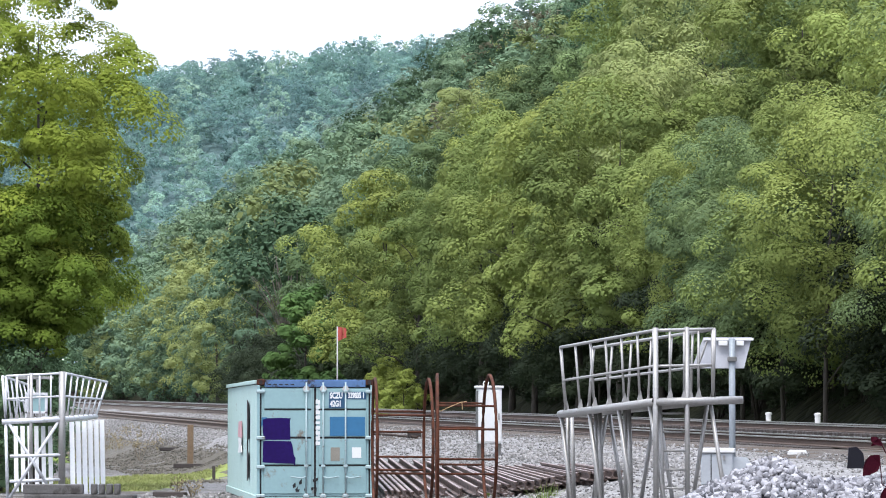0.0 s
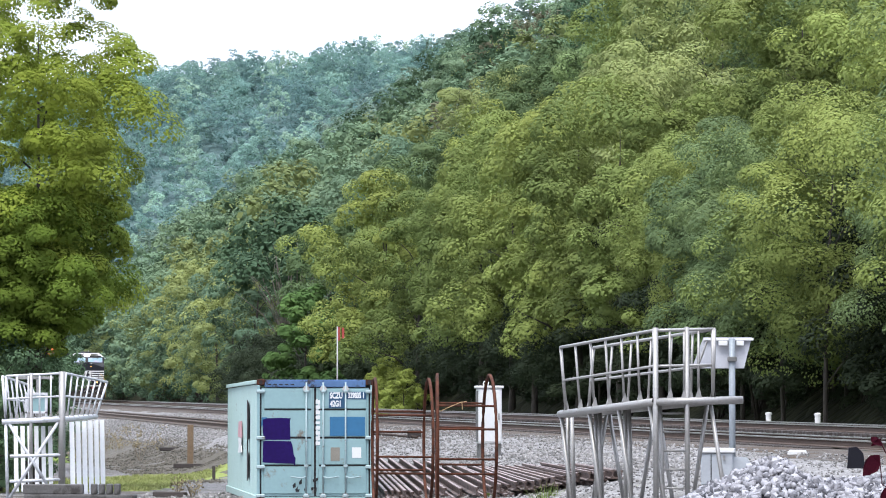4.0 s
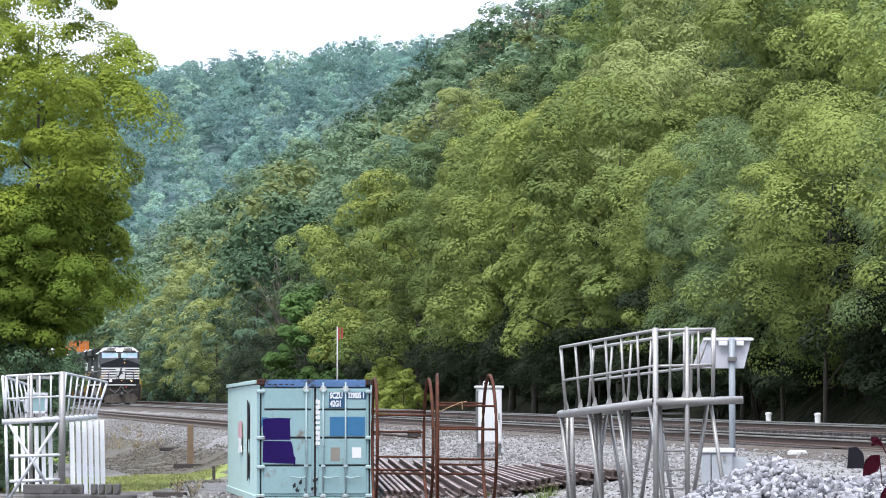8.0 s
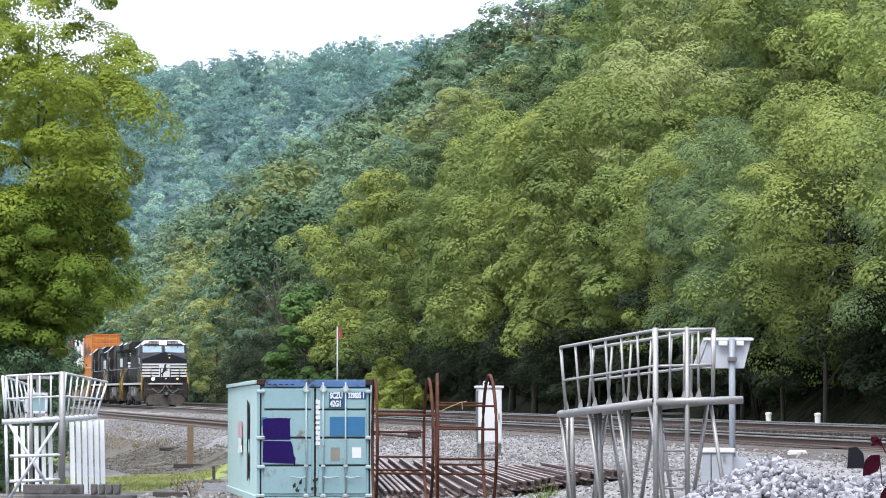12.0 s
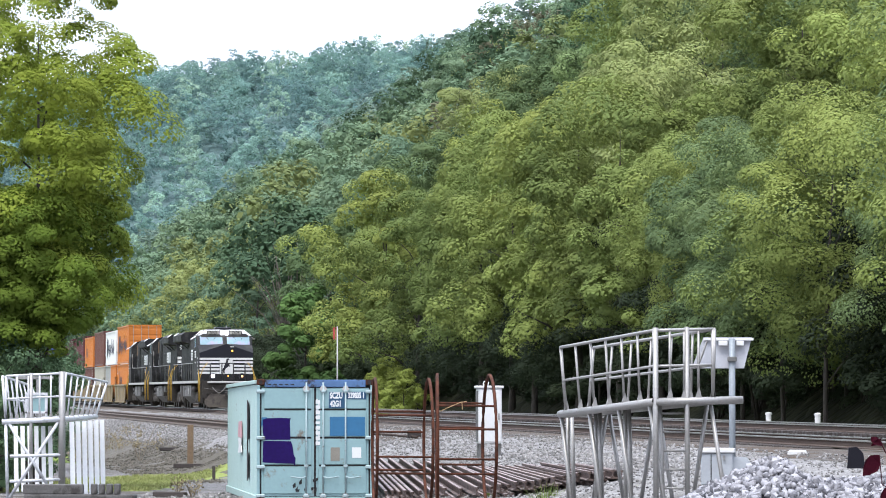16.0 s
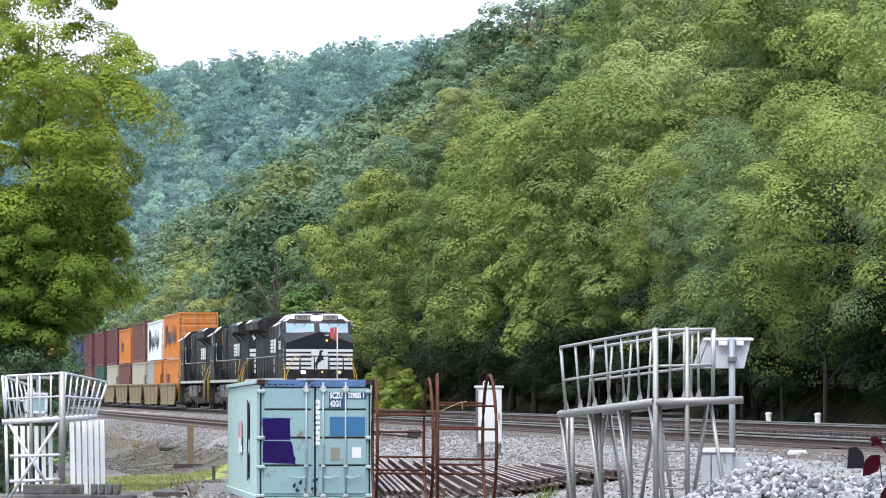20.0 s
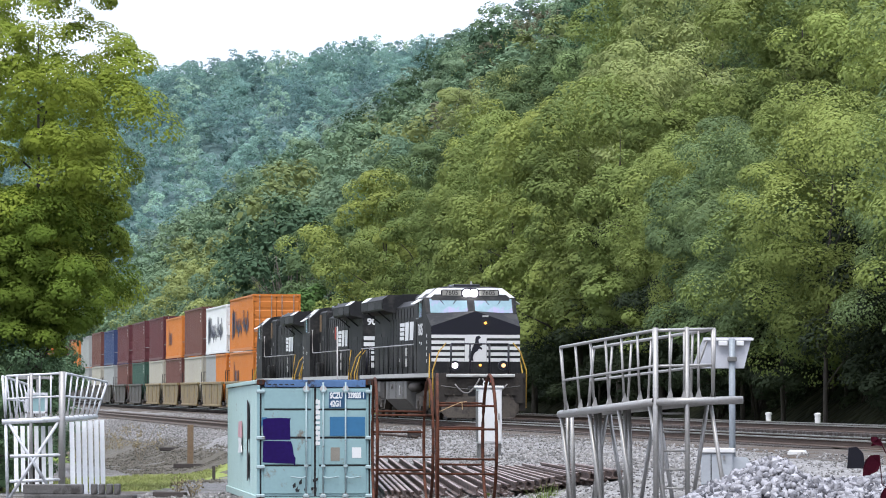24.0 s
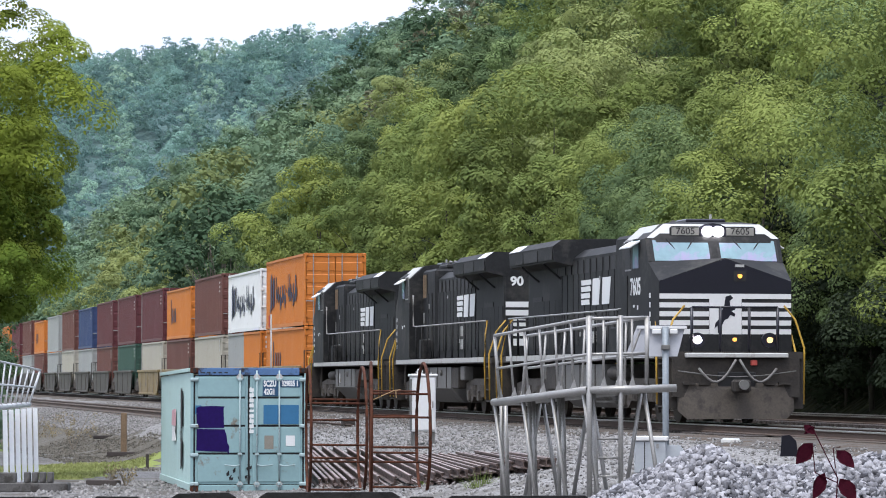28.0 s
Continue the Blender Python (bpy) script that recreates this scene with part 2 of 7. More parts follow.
M_TAGBLUE = mat("navy_number_panel", (0.014, 0.06, 0.125), 0.55, 0, 0.1)
M_INK = mat("white_marking_paint", (0.59, 0.598, 0.59), 0.6, 0, 0.05)
M_DARKINK = mat("dark_blue_marking_paint", (0.018, 0.0216, 0.0504), 0.6, 0, 0.1)
M_PINK = mat("faded_pink_mark", (0.446, 0.259, 0.274), 0.7, 0, 0.1)
M_BROWNMARK = mat("brown_rust_patch", (0.187, 0.173, 0.144), 0.8, 0, 0.2)
M_SILVERBOX = mat("pale_grey_cabinet_paint", (0.317, 0.338, 0.36), 0.5, 0.1, 0.08, 2, 20, 0.03)
M_BARK = mat("grey_brown_bark", (0.05, 0.042, 0.036), 0.95, 0, 0.35, 4, 30, 0.6)
M_PALEBARK = mat("pale_grey_bark", (0.17, 0.15, 0.13), 0.95, 0, 0.3, 4, 30, 0.5)
M_TWIG = mat("brown_twig_bark", (0.036, 0.029, 0.023), 0.95, 0, 0.3, 4, 30, 0.4)
M_DRYSTEM = mat("dry_stalk", (0.144, 0.115, 0.0792), 0.9, 0, 0.2)
M_REDLEAF = mat("dark_red_leaf", (0.034, 0.0035, 0.009), 0.7, 0, 0.3, 30, 200, 0.1, spec=0.05)
M_CHAR = mat("dark_charcoal_timber", (0.00864, 0.00792, 0.0072), 0.9, 0, 0.3, 5, 40, 0.4)
M_SLAB = mat("dark_grey_block", (0.013, 0.013, 0.017), 0.9, 0, 0.2, spec=0.08)
M_FLAG = mat("faded_red_flag", (0.36, 0.0648, 0.0504), 0.8, 0, 0.15)
M_SOLAR = mat("panel_back", (0.274, 0.281, 0.302), 0.5, 0.1, 0.08)
G_LAMP = glow_mat("lit_headlight", (1.0, 0.93, 0.95), 45.0)
G_DITCH = glow_mat("lit_ditch_light", (1.0, 0.86, 0.95), 24.0)
G_AMBER = glow_mat("lit_amber_lamp", (1.0, 0.45, 0.08), 0.9)
G_DITCHAMBER = glow_mat("lit_dim_ditch_light", (1.0, 0.6, 0.24), 1.1)
M_NUMBERBOARD = mat("tan_grey_number_board", (0.26, 0.25, 0.22), 0.5, 0, 0.1)
# reflected sky is put into the glass colour as cyan and lavender
M_GLASS = mat("cab_glass_sky_tint", (0.15, 0.245, 0.275), 0.12, 0.0, 0.15, 0.9, 6, 0.0, (0.24, 0.22, 0.34), 0.42, 1.1, spec=0.6)

# foliage
LEAF_NEAR = leaf_mat("sunny_green_leaves", (0.110, 0.158, 0.054), (0.155, 0.209, 0.067), (0.218, 0.247, 0.065), 0.12, 0.5, leaf=0.17)
LEAF_MID = leaf_mat("mid_green_leaves", (0.089, 0.140, 0.068), (0.128, 0.188, 0.088), (0.178, 0.229, 0.087), 0.12, 0.45, leaf=0.17)
LEAF_DEEP = leaf_mat("deep_green_leaves", (0.057, 0.110, 0.067), (0.087, 0.145, 0.079), (0.121, 0.172, 0.082), 0.10, 0.35, leaf=0.22)
LEAF_PALE = leaf_mat("pale_olive_leaves", (0.125, 0.165, 0.069), (0.168, 0.210, 0.087), (0.225, 0.250, 0.090), 0.08, 0.45, leaf=0.3)
LEAF_HILL = leaf_mat("hill_green_leaves", (0.084, 0.150, 0.105), (0.117, 0.190, 0.123), (0.168, 0.218, 0.114), 0.06, 0.42, leaf=0.3, soft=0.5)
# distance haze is put into the bluer FARHILL, COOL and RIDGE greens
LEAF_FARHILL = leaf_mat("haze_green_leaves", (0.103, 0.172, 0.155), (0.138, 0.209, 0.178), (0.182, 0.225, 0.156), 0.03, 0.45, 0.09, leaf=0.55, soft=0.6, thin=0.35)
LEAF_COOL = leaf_mat("dark_haze_green_leaves", (0.079, 0.142, 0.146), (0.108, 0.174, 0.166), (0.137, 0.192, 0.154), 0.03, 0.45, 0.09, leaf=0.55, soft=0.6, thin=0.35)
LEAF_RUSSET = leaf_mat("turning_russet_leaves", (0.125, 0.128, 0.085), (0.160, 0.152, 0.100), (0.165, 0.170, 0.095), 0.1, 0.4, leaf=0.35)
LEAF_RIDGE = leaf_mat("haze_blue_green_leaves", (0.176, 0.301, 0.278), (0.203, 0.333, 0.299), (0.230, 0.344, 0.267), 0.02, 0.5, 0.06, leaf=0.9, soft=0.15, thin=0.5)
LEAF_RIDGEDARK = leaf_mat("haze_dark_blue_green_leaves", (0.152, 0.258, 0.252), (0.173, 0.288, 0.274), (0.192, 0.296, 0.252), 0.02, 0.5, 0.06, leaf=0.9, soft=0.15, thin=0.5)
LEAF_RIDGEPALE = leaf_mat("haze_pale_green_leaves", (0.224, 0.360, 0.299), (0.252, 0.387, 0.315), (0.285, 0.381, 0.278), 0.02, 0.5, 0.06, leaf=0.9, soft=0.15, thin=0.5)
# undergrowth leaves darkened to stand in for the shade under the canopy
LEAF_UNDERSHADE = leaf_mat("shade_dark_undergrowth_leaves", (0.021, 0.032, 0.020), (0.032, 0.045, 0.026), (0.041, 0.051, 0.026), 0.1, 0.35, leaf=0.22)
LEAF_LEFT = leaf_mat("yellow_green_leaves", (0.149, 0.204, 0.037), (0.215, 0.275, 0.048), (0.264, 0.308, 0.048), 0.35, 0.4, 0.4, leaf=0.14, thin=0.45)
LEAF_LIME = leaf_mat("lime_green_leaves", (0.120, 0.181, 0.033), (0.180, 0.259, 0.042), (0.229, 0.293, 0.042), 0.35, 0.4, 0.4, leaf=0.14, thin=0.45)
LEAF_BUSH = leaf_mat("fresh_green_bush_leaves", (0.050, 0.100, 0.034), (0.070, 0.128, 0.042), (0.085, 0.140, 0.040), 0.4, 0.3, leaf=0.2)
LEAF_WEED = leaf_mat("bright_weed_leaves", (0.109, 0.15, 0.0382), (0.163, 0.211, 0.068), (0.17, 0.197, 0.0765), 0.6, 0.3)
# leaves lightened so the colour itself holds the clearing's sunlight
LEAF_VERGE = leaf_mat("verge_leaves_lit_tone", (0.17, 0.215, 0.05), (0.23, 0.275, 0.065), (0.25, 0.28, 0.07), 0.4, 0.3, leaf=0.2, soft=0.4)
LEAF_GRASS = leaf_mat("lawn_grass_blades", (0.180, 0.205, 0.075), (0.235, 0.255, 0.100), (0.255, 0.255, 0.115), 0.6, 0.3)

# ---- building kit ----
def part(name, bm, material, parent=None, label="", smooth=False):
    """One bmesh as one mesh object, under a thing or part."""
    me = bpy.data.meshes.new(name)
    bm.to_mesh(me)
    bm.free()
    me.materials.append(material)
    if smooth:
        for p in me.polygons:
            p.use_smooth = True
    ob = new(name, me)
    if parent:
        ob.parent = parent
    if label:
        tagged(ob, label)
    return ob


def thing(name, label, category, group="", at=None, kind=""):
    e = new(name)
    e.empty_display_size = 0.2
    if at is not None:
        e.matrix_basis = at
    return tagged(e, label, category, group, kind)


def box(bm, x0, x1, y0, y1, z0, z1, bevel=0.0, turn=None):
    m = Matrix.Translation(((x0 + x1) / 2, (y0 + y1) / 2, (z0 + z1) / 2)) @ (turn or Matrix()) @ Matrix.Diagonal((abs(x1 - x0), abs(y1 - y0), abs(z1 - z0), 1))
    r = bmesh.ops.create_cube(bm, size=1, matrix=m)
    if bevel:
        es = list({e for v in r["verts"] for e in v.link_edges})
        bmesh.ops.bevel(bm, geom=es, offset=bevel, segments=1, affect="EDGES")
    return bm


def prism(bm, pts, axis, a, b):
    """A closed outline of 2D points drawn along an axis ('x': points are y,z; 'y': x,z; 'z': x,y) from a to b."""
    def place(p, h):
        return {"x": (h, p[0], p[1]), "y": (p[0], h, p[1]), "z": (p[0], p[1], h)}[axis]
    lo = [bm.verts.new(place(p, a)) for p in pts]
    hi = [bm.verts.new(place(p, b)) for p in pts]
    n = len(pts)
    fs = [bm.faces.new(lo), bm.faces.new(hi)]
    for i in range(n):
        fs.append(bm.faces.new((lo[i], lo[(i + 1) % n], hi[(i + 1) % n], hi[i])))
    bmesh.ops.recalc_face_normals(bm, faces=fs)
    return bm


def tube(bm, points, radii, sides=8, closed=False):
    """A round bar along points. radii: one number or one per point."""
    pts = [Vector(p) for p in points]
    n = len(pts)
    if not isinstance(radii, (list, tuple)):
        radii = [radii] * n
    rings = []
    for i, p in enumerate(pts):
        if closed:
            d = pts[(i + 1) % n] - pts[i - 1]
        else:
            d = pts[min(i + 1, n - 1)] - pts[max(i - 1, 0)]
        d.normalize()
        ref = Vector((0, 0, 1)) if abs(d.z) < 0.9 else Vector((1, 0, 0))
        s = d.cross(ref).normalized()
        u = s.cross(d)
        rings.append([bm.verts.new(p + (s * math.cos(k * math.tau / sides) + u * math.sin(k * math.tau / sides)) * radii[i]) for k in range(sides)])
    for i in range(n if closed else n - 1):
        a, b = rings[i], rings[(i + 1) % n]
        for k in range(sides):
            bm.faces.new((a[k], a[(k + 1) % sides], b[(k + 1) % sides], b[k]))
    if not closed:
        bm.faces.new(rings[0][::-1])
        bm.faces.new(rings[-1])
    return bm


def bar(name, a, b, r, material, parent, sides=8, label=""):
    return part(name, tube(bmesh.new(), [a, b], r, sides), material, parent, label, smooth=True)


def block(name, x0, x1, y0, y1, z0, z1, material, parent, bevel=0.0, label=""):
    return part(name, box(bmesh.new(), x0, x1, y0, y1, z0, z1, bevel), material, parent, label)


def quick_mesh(name, verts, quads, material, smooth=False):
    """A mesh from numpy arrays of corners and quads."""
    me = bpy.data.meshes.new(name)
    nv, nf = len(verts), len(quads)
    me.vertices.add(nv)
    me.vertices.foreach_set("co", np.asarray(verts, dtype=np.float32).ravel())
    me.loops.add(nf * 4)
    me.loops.foreach_set("vertex_index", np.asarray(quads, dtype=np.int32).ravel())
    me.polygons.add(nf)
    me.polygons.foreach_set("loop_start", np.arange(0, nf * 4, 4, dtype=np.int32))
    me.update(calc_edges=True)
    me.materials.append(material)
    if smooth:
        me.polygons.foreach_set("use_smooth", np.ones(nf, dtype=bool))
    return me


def lettering(text, size, material, parent, m, name="lettering", spread=1.0, bold=0.0):
    """Words in the built-in font as a thin mesh; m places its centre, reading along x, up along y."""
    cu = bpy.data.curves.new(name, "FONT")
    cu.body, cu.size, cu.align_x, cu.align_y, cu.extrude = text, size, "CENTER", "CENTER", 0.002
    cu.space_character, cu.offset = spread, bold
    tmp = bpy.data.objects.new(name, cu)
    me = bpy.data.meshes.new_from_object(tmp)
    bpy.data.objects.remove(tmp)
    bpy.data.curves.remove(cu)
    me.materials.clear()
    me.materials.append(material)
    ob = new(name, me)
    ob.parent = parent
    ob.matrix_basis = m
    return ob


# ---- the railway's line: straight, slightly climbing away ----
HEAD = radians(8.65)
UX, UY = math.sin(HEAD), -math.cos(HEAD)      # the way the train goes
NX, NY = -UY, UX                              # square to it, towards the hill
X0, Y0, RAIL_Z, GRADE = 7.77, 88.8, 1.39, 0.0064


def along(s, n=0.0, dz=0.0):
    """A place s metres back along the line, n metres towards the hill, dz above the main rail's head."""
    x, y = X0 - UX * s + NX * n, Y0 - UY * s + NY * n
    return Vector((x, y, RAIL_Z + GRADE * s + dz))


def line_coords(x, y):
    dx, dy = x - X0, y - Y0
    return -(dx * UX + dy * UY), dx * NX + dy * NY


def smooth(a, b, t):
    t = min(1, max(0, (t - a) / (b - a)))
    return t * t * (3 - 2 * t)


def ground_z(x, y):
    """Height of the ground: yard, railway bank, ditch, wooded hill and the far ridge."""
    s, n = line_coords(x, y)
    b = GRADE * max(-60, min(s, 400))
    bank = smooth(-10.8, -6.3, n)
    z = (0.92 + b) * bank + 0.27 * smooth(-6.0, -2.2, n)
    z -= 0.55 * smooth(7.0, 9.5, n)
    if n > 11:
        r = n - 11
        hill = 0.635 * min(r, 76) - 0.12 * max(0, min(r, 300) - 76)
        z += hill * (1 + 0.09 * (1 - smooth(600, 900, s))) * (1 - smooth(1150, 1500, s))
    z += (159 + 0.11 * (x + 140)) * smooth(1300, 1950, y)
    if n < -10:
        z += 0.05 * noise.noise((x * 0.25, y * 0.25, 3.1))
    if n > 14:
        z += 2.5 * noise.noise((x * 0.03, y * 0.03, 1.0)) * min(1, (n - 14) / 20)
    return z

# ---- ground sheet ----
BALLAST = gravel_mat("pale_ballast", ((0.11, 0.107, 0.103), (0.28, 0.274, 0.268)), 0.05, (0.10, 0.095, 0.085), 0.4, 0.35)
DARKBALLAST = gravel_mat("grimy_track_ballast", ((0.06, 0.055, 0.05), (0.13, 0.12, 0.11)), 0.09, (0.075, 0.055, 0.04), 0.45, 0.8)
YARD = gravel_mat("yard_gravel", ((0.09, 0.088, 0.085), (0.22, 0.215, 0.21)), 0.055, (0.085, 0.075, 0.065), 0.45, 0.6)
DIRT = gravel_mat("bare_brown_dirt", ((0.06, 0.055, 0.045), (0.12, 0.11, 0.09)), 0.09, (0.13, 0.125, 0.12), 0.3, 0.5)
LAWN = gravel_mat("thin_lawn", ((0.145, 0.175, 0.05), (0.2, 0.235, 0.07)), 0.05, (0.2, 0.19, 0.1), 0.12, 0.6)
# litter colour kept near black to carry the shade beneath the trees
FOREST = gravel_mat("shade_dark_leaf_litter", ((0.014, 0.016, 0.009), (0.03, 0.032, 0.017)), 0.5, (0.014, 0.015, 0.008), 0.4, 0.2)
# the ridge floor takes the same haze as a bluish tone
RIDGEFLOOR = gravel_mat("haze_green_floor", ((0.075, 0.12, 0.118), (0.095, 0.145, 0.14)), 3.0, (0.08, 0.125, 0.12), 0.4, 0.02)
GRASSBANK = gravel_mat("weedy_grass", ((0.08, 0.12, 0.025), (0.16, 0.21, 0.05)), 0.12, (0.1, 0.12, 0.04), 0.4, 0.3)


def grown(start, first, factor, end):
    out, v, d = [start], start, first
    while v < end:
        v += d
        d *= factor
        out.append(v)
    return out


def on_lawn(x, y):
    return -14.5 < x < (-7.1 if y < 108 else -6.4) and 93 < y < 117 + 3.2 * (x + 9)


s_lines = sorted({round(v, 3) for v in grown(120, 2.4, 1.03, 2700)} | {round(-80 + i * 1.6, 3) for i in range(126)} | {-900, -500, -300, -200, -140, -105, -92})
n_lines = sorted({-900, -500, -260, -150, -100, -70, -52, -42, -35, -30, -26, -23, -21, -19, -17.5, -16} | {round(-15 + 0.5 * i, 2) for i in range(53)} |
                 {13, 16, 20, 25, 31, 38, 46, 55, 65, 76, 88, 105, 130, 170, 230, 300, 420, 600, 900})
verts, quads, zones = [], [], []
for s in s_lines:
    for n in n_lines:
        p = along(s, n)
        verts.append((p.x, p.y, ground_z(p.x, p.y)))
cols = len(n_lines)
for i in range(len(s_lines) - 1):
    for j in range(cols - 1):
        quads.append((i * cols + j, i * cols + j + 1, (i + 1) * cols + j + 1, (i + 1) * cols + j))
        s, n = (s_lines[i] + s_lines[i + 1]) / 2, (n_lines[j] + n_lines[j + 1]) / 2
        p = along(s, n)
        wob = 1.2 * noise.noise((s * 0.08, n * 0.4, 0))
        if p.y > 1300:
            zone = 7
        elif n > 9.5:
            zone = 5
        elif n > 7:
            zone = 6
        elif on_lawn(p.x + 0.3 * wob, p.y) and n < -8.5:
            zone = 4
        elif n > -3.3 + 0.4 * wob or (-6.9 < n < -4.1 and s > 26):
            zone = 1
        elif n > -8.3 + 0.6 * wob or (n > -10.6 and s < 25):
            zone = 0
        elif n > -11.6 + 0.6 * wob and s > 25:
            zone = 3
        elif p.y > 150 and n < -11:
            zone = 6
        else:
            zone = 2
        zones.append(zone)
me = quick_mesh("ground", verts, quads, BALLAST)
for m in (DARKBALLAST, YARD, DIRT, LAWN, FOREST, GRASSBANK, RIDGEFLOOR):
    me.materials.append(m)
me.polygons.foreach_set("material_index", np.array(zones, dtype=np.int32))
me.polygons.foreach_set("use_smooth", np.ones(len(zones), dtype=bool))
tagged(new("ground", me), "gravel yard, pale ballast bank and wooded hillside", "ground", kind="structure")


# ---- tracks ----
RAIL_PROFILE = [(-0.07, -0.165), (0.07, -0.165), (0.07, -0.15), (0.012, -0.13), (0.012, -0.045), (0.036, -0.035), (0.036, 0.0), (-0.036, 0.0), (-0.036, -0.035), (-0.012, -0.045), (-0.012, -0.13), (-0.07, -0.15)]


def rail(name, s0, s1, n, dz, parent, worn):
    """A straight rail: web and foot in rusty steel, and its bright worn head."""
    turn = Matrix.Rotation(math.atan2(UY, UX), 4, "Z") @ Matrix.Rotation(math.atan(GRADE), 4, "Y")
    length = s1 - s0
    bm = prism(bmesh.new(), RAIL_PROFILE, "x", 0, length)
    ob = part(name, bm, M_RAILWEB, parent)
    ob.matrix_basis = Matrix.Translation(along(s1, n, dz)) @ turn
    head = part("rail_head", box(bmesh.new(), 0, length, -0.0375, 0.0375, -0.024, 0.004), worn, ob, "polished running surface" if worn is M_RAILTOP else "rusty railhead")
    return ob


def track(label, n, dz, s0, s1, ties_from, ties_to, worn=M_RAILTOP):
    t = thing("railway_track", label, "railway track", "tracks", kind="structure")
    for side in (-0.7525, 0.7525):
        rail("rail", s0, s1, n + side, dz, t, worn)
    tie = box(bmesh.new(), -0.11, 0.11, -1.3, 1.3, -0.34, -0.168, 0.01)
    first = part("tie", tie, M_TIE, t)
    turn = Matrix.Rotation(math.atan2(UY, UX), 4, "Z")
    k = 0
    s = ties_from
    rnd = random.Random(int(n * 10))
    while s < ties_to:
        ob = first if k == 0 else new("tie", first.data)
        ob.parent = t
        ob.matrix_basis = Matrix.Translation(along(s, n + rnd.uniform(-0.04, 0.04), dz)) @ turn @ Matrix.Rotation(rnd.uniform(-0.02, 0.02), 4, "Z")
        s += 0.53 if k < 200 else 0.56
        k += 1
    return t


track("main line track with rusty webs and bright railheads", 0.0, 0.0, -80, 700, -8, 140)
track("second main track with brown ballast behind the first", 4.6, 0.14, -80, 700, -8, 90)
track("old rusty spur track along the bank's edge", -5.4, -0.32, 26, 500, 27, 160, M_RAILWEB)

# ---- trees ----
def unit(v):
    return v / (np.linalg.norm(v, axis=-1, keepdims=True) + 1e-9)


def leaves_at(rng, pos, nrm, sz):
    """One folded leaf at each place, facing its normal. Corners and quads."""
    m = len(pos)
    t = unit(np.cross(nrm, rng.normal(size=(m, 3))))
    b = np.cross(nrm, t)
    L, Wd = t * (sz * 0.62)[:, None], b * (sz * 0.46)[:, None]
    lift = nrm * (sz * 0.05)[:, None]
    v = np.stack([pos - L, pos + Wd + lift, pos + L, pos - Wd + lift], axis=1).reshape(-1, 3)
    return v, np.arange(m * 4).reshape(-1, 4)


def foliage(rng, clumps, per, size, heart=14, flat=0.72, big=0.14, jitter=0.1, up=0.5, droop=0.18):
    """Leaves over the outer face of every clump, none buried inside a neighbour, and larger leaves in each lobe's shady heart."""
    c, r, out, lobe, lobe_r = clumps
    k = len(c)
    idx = np.repeat(np.arange(k), per)
    m = len(idx)
    d = unit(rng.normal(size=(m, 3)) + 0.75 * out[idx] + np.array([0, 0, 0.55]))
    depth = 1.08 - 0.3 * rng.random(m) ** 2.2
    pos = c[idx] + d * (r[idx] * depth)[:, None] * np.array([1.12, 1.12, flat])
    pos[:, 2] -= droop * r[idx] * (d[:, 0] ** 2 + d[:, 1] ** 2)
    keep = np.ones(m, dtype=bool)
    for j in range(k):
        w = pos - c[j]
        keep &= (np.einsum("ij,ij->i", w, w) > (0.62 * r[j]) ** 2) | (idx == j)
    pos, d, m = pos[keep], d[keep], int(keep.sum())
    nrm = unit(d + np.array([0, 0, up]) + rng.normal(size=(m, 3)) * jitter)
    v, q = leaves_at(rng, pos, nrm, size * (0.75 + 0.7 * rng.random(m)))
    if heart:
        idx = np.repeat(np.arange(len(lobe)), heart)
        m = len(idx)
        e = unit(rng.normal(size=(m, 3)))
        pos = lobe[idx] + e * (lobe_r[idx] * 0.55 * rng.random(m) ** 0.4)[:, None]
        v2, q2 = leaves_at(rng, pos, unit(e + 0.3 * rng.normal(size=(m, 3))), np.minimum(lobe_r[idx] * 0.5, big) * (0.8 + 0.5 * rng.random(m)))
        v, q = np.concatenate([v, v2]), np.concatenate([q, q2 + len(v)])
    return v, q


def crown_clumps(rng, height, base, radius, lobes, sub, lumpy=1.0, top=0.6):
    """Centres and sizes of leaf clumps: a crown of big lobes, each carrying smaller clumps; uneven outline, gaps between lobes."""
    u = (np.arange(lobes) + rng.random(lobes)) / lobes
    h = base + (height - base) * u * 0.93
    prof = np.where(u < top, 0.66 + 0.34 * np.sin(u / top * np.pi / 2), np.cos((u - top) / (1 - top) * np.pi / 2 * 0.88))
    ang = np.arange(lobes) * 2.4 + rng.random(lobes) * 1.3
    rr = radius * prof * (0.48 + 0.36 * rng.random(lobes)) * (1 + 0.2 * lumpy * rng.normal(size=lobes))
    lobe = np.stack([np.cos(ang) * rr, np.sin(ang) * rr, h], axis=1)
    size = radius * (0.25 + 0.16 * rng.random(lobes))
    d = rng.normal(size=(lobes, sub, 3))
    d[:, :, 2] = np.abs(d[:, :, 2]) * 1.05 - 0.28
    d /= np.linalg.norm(d, axis=2)[:, :, None]
    out = lobe.copy()
    out[:, 2] = 0
    d += 0.45 * (out / radius)[:, None, :]
    c = lobe[:, None, :] + d * (size * 0.95)[:, None, None] * np.array([1.0, 1.0, 0.85])
    r = size[:, None] * (0.36 + 0.24 * rng.random((lobes, sub)))
    return c.reshape(-1, 3), r.reshape(-1), unit(d * np.array([1, 1, 0.5])).reshape(-1, 3), lobe, size


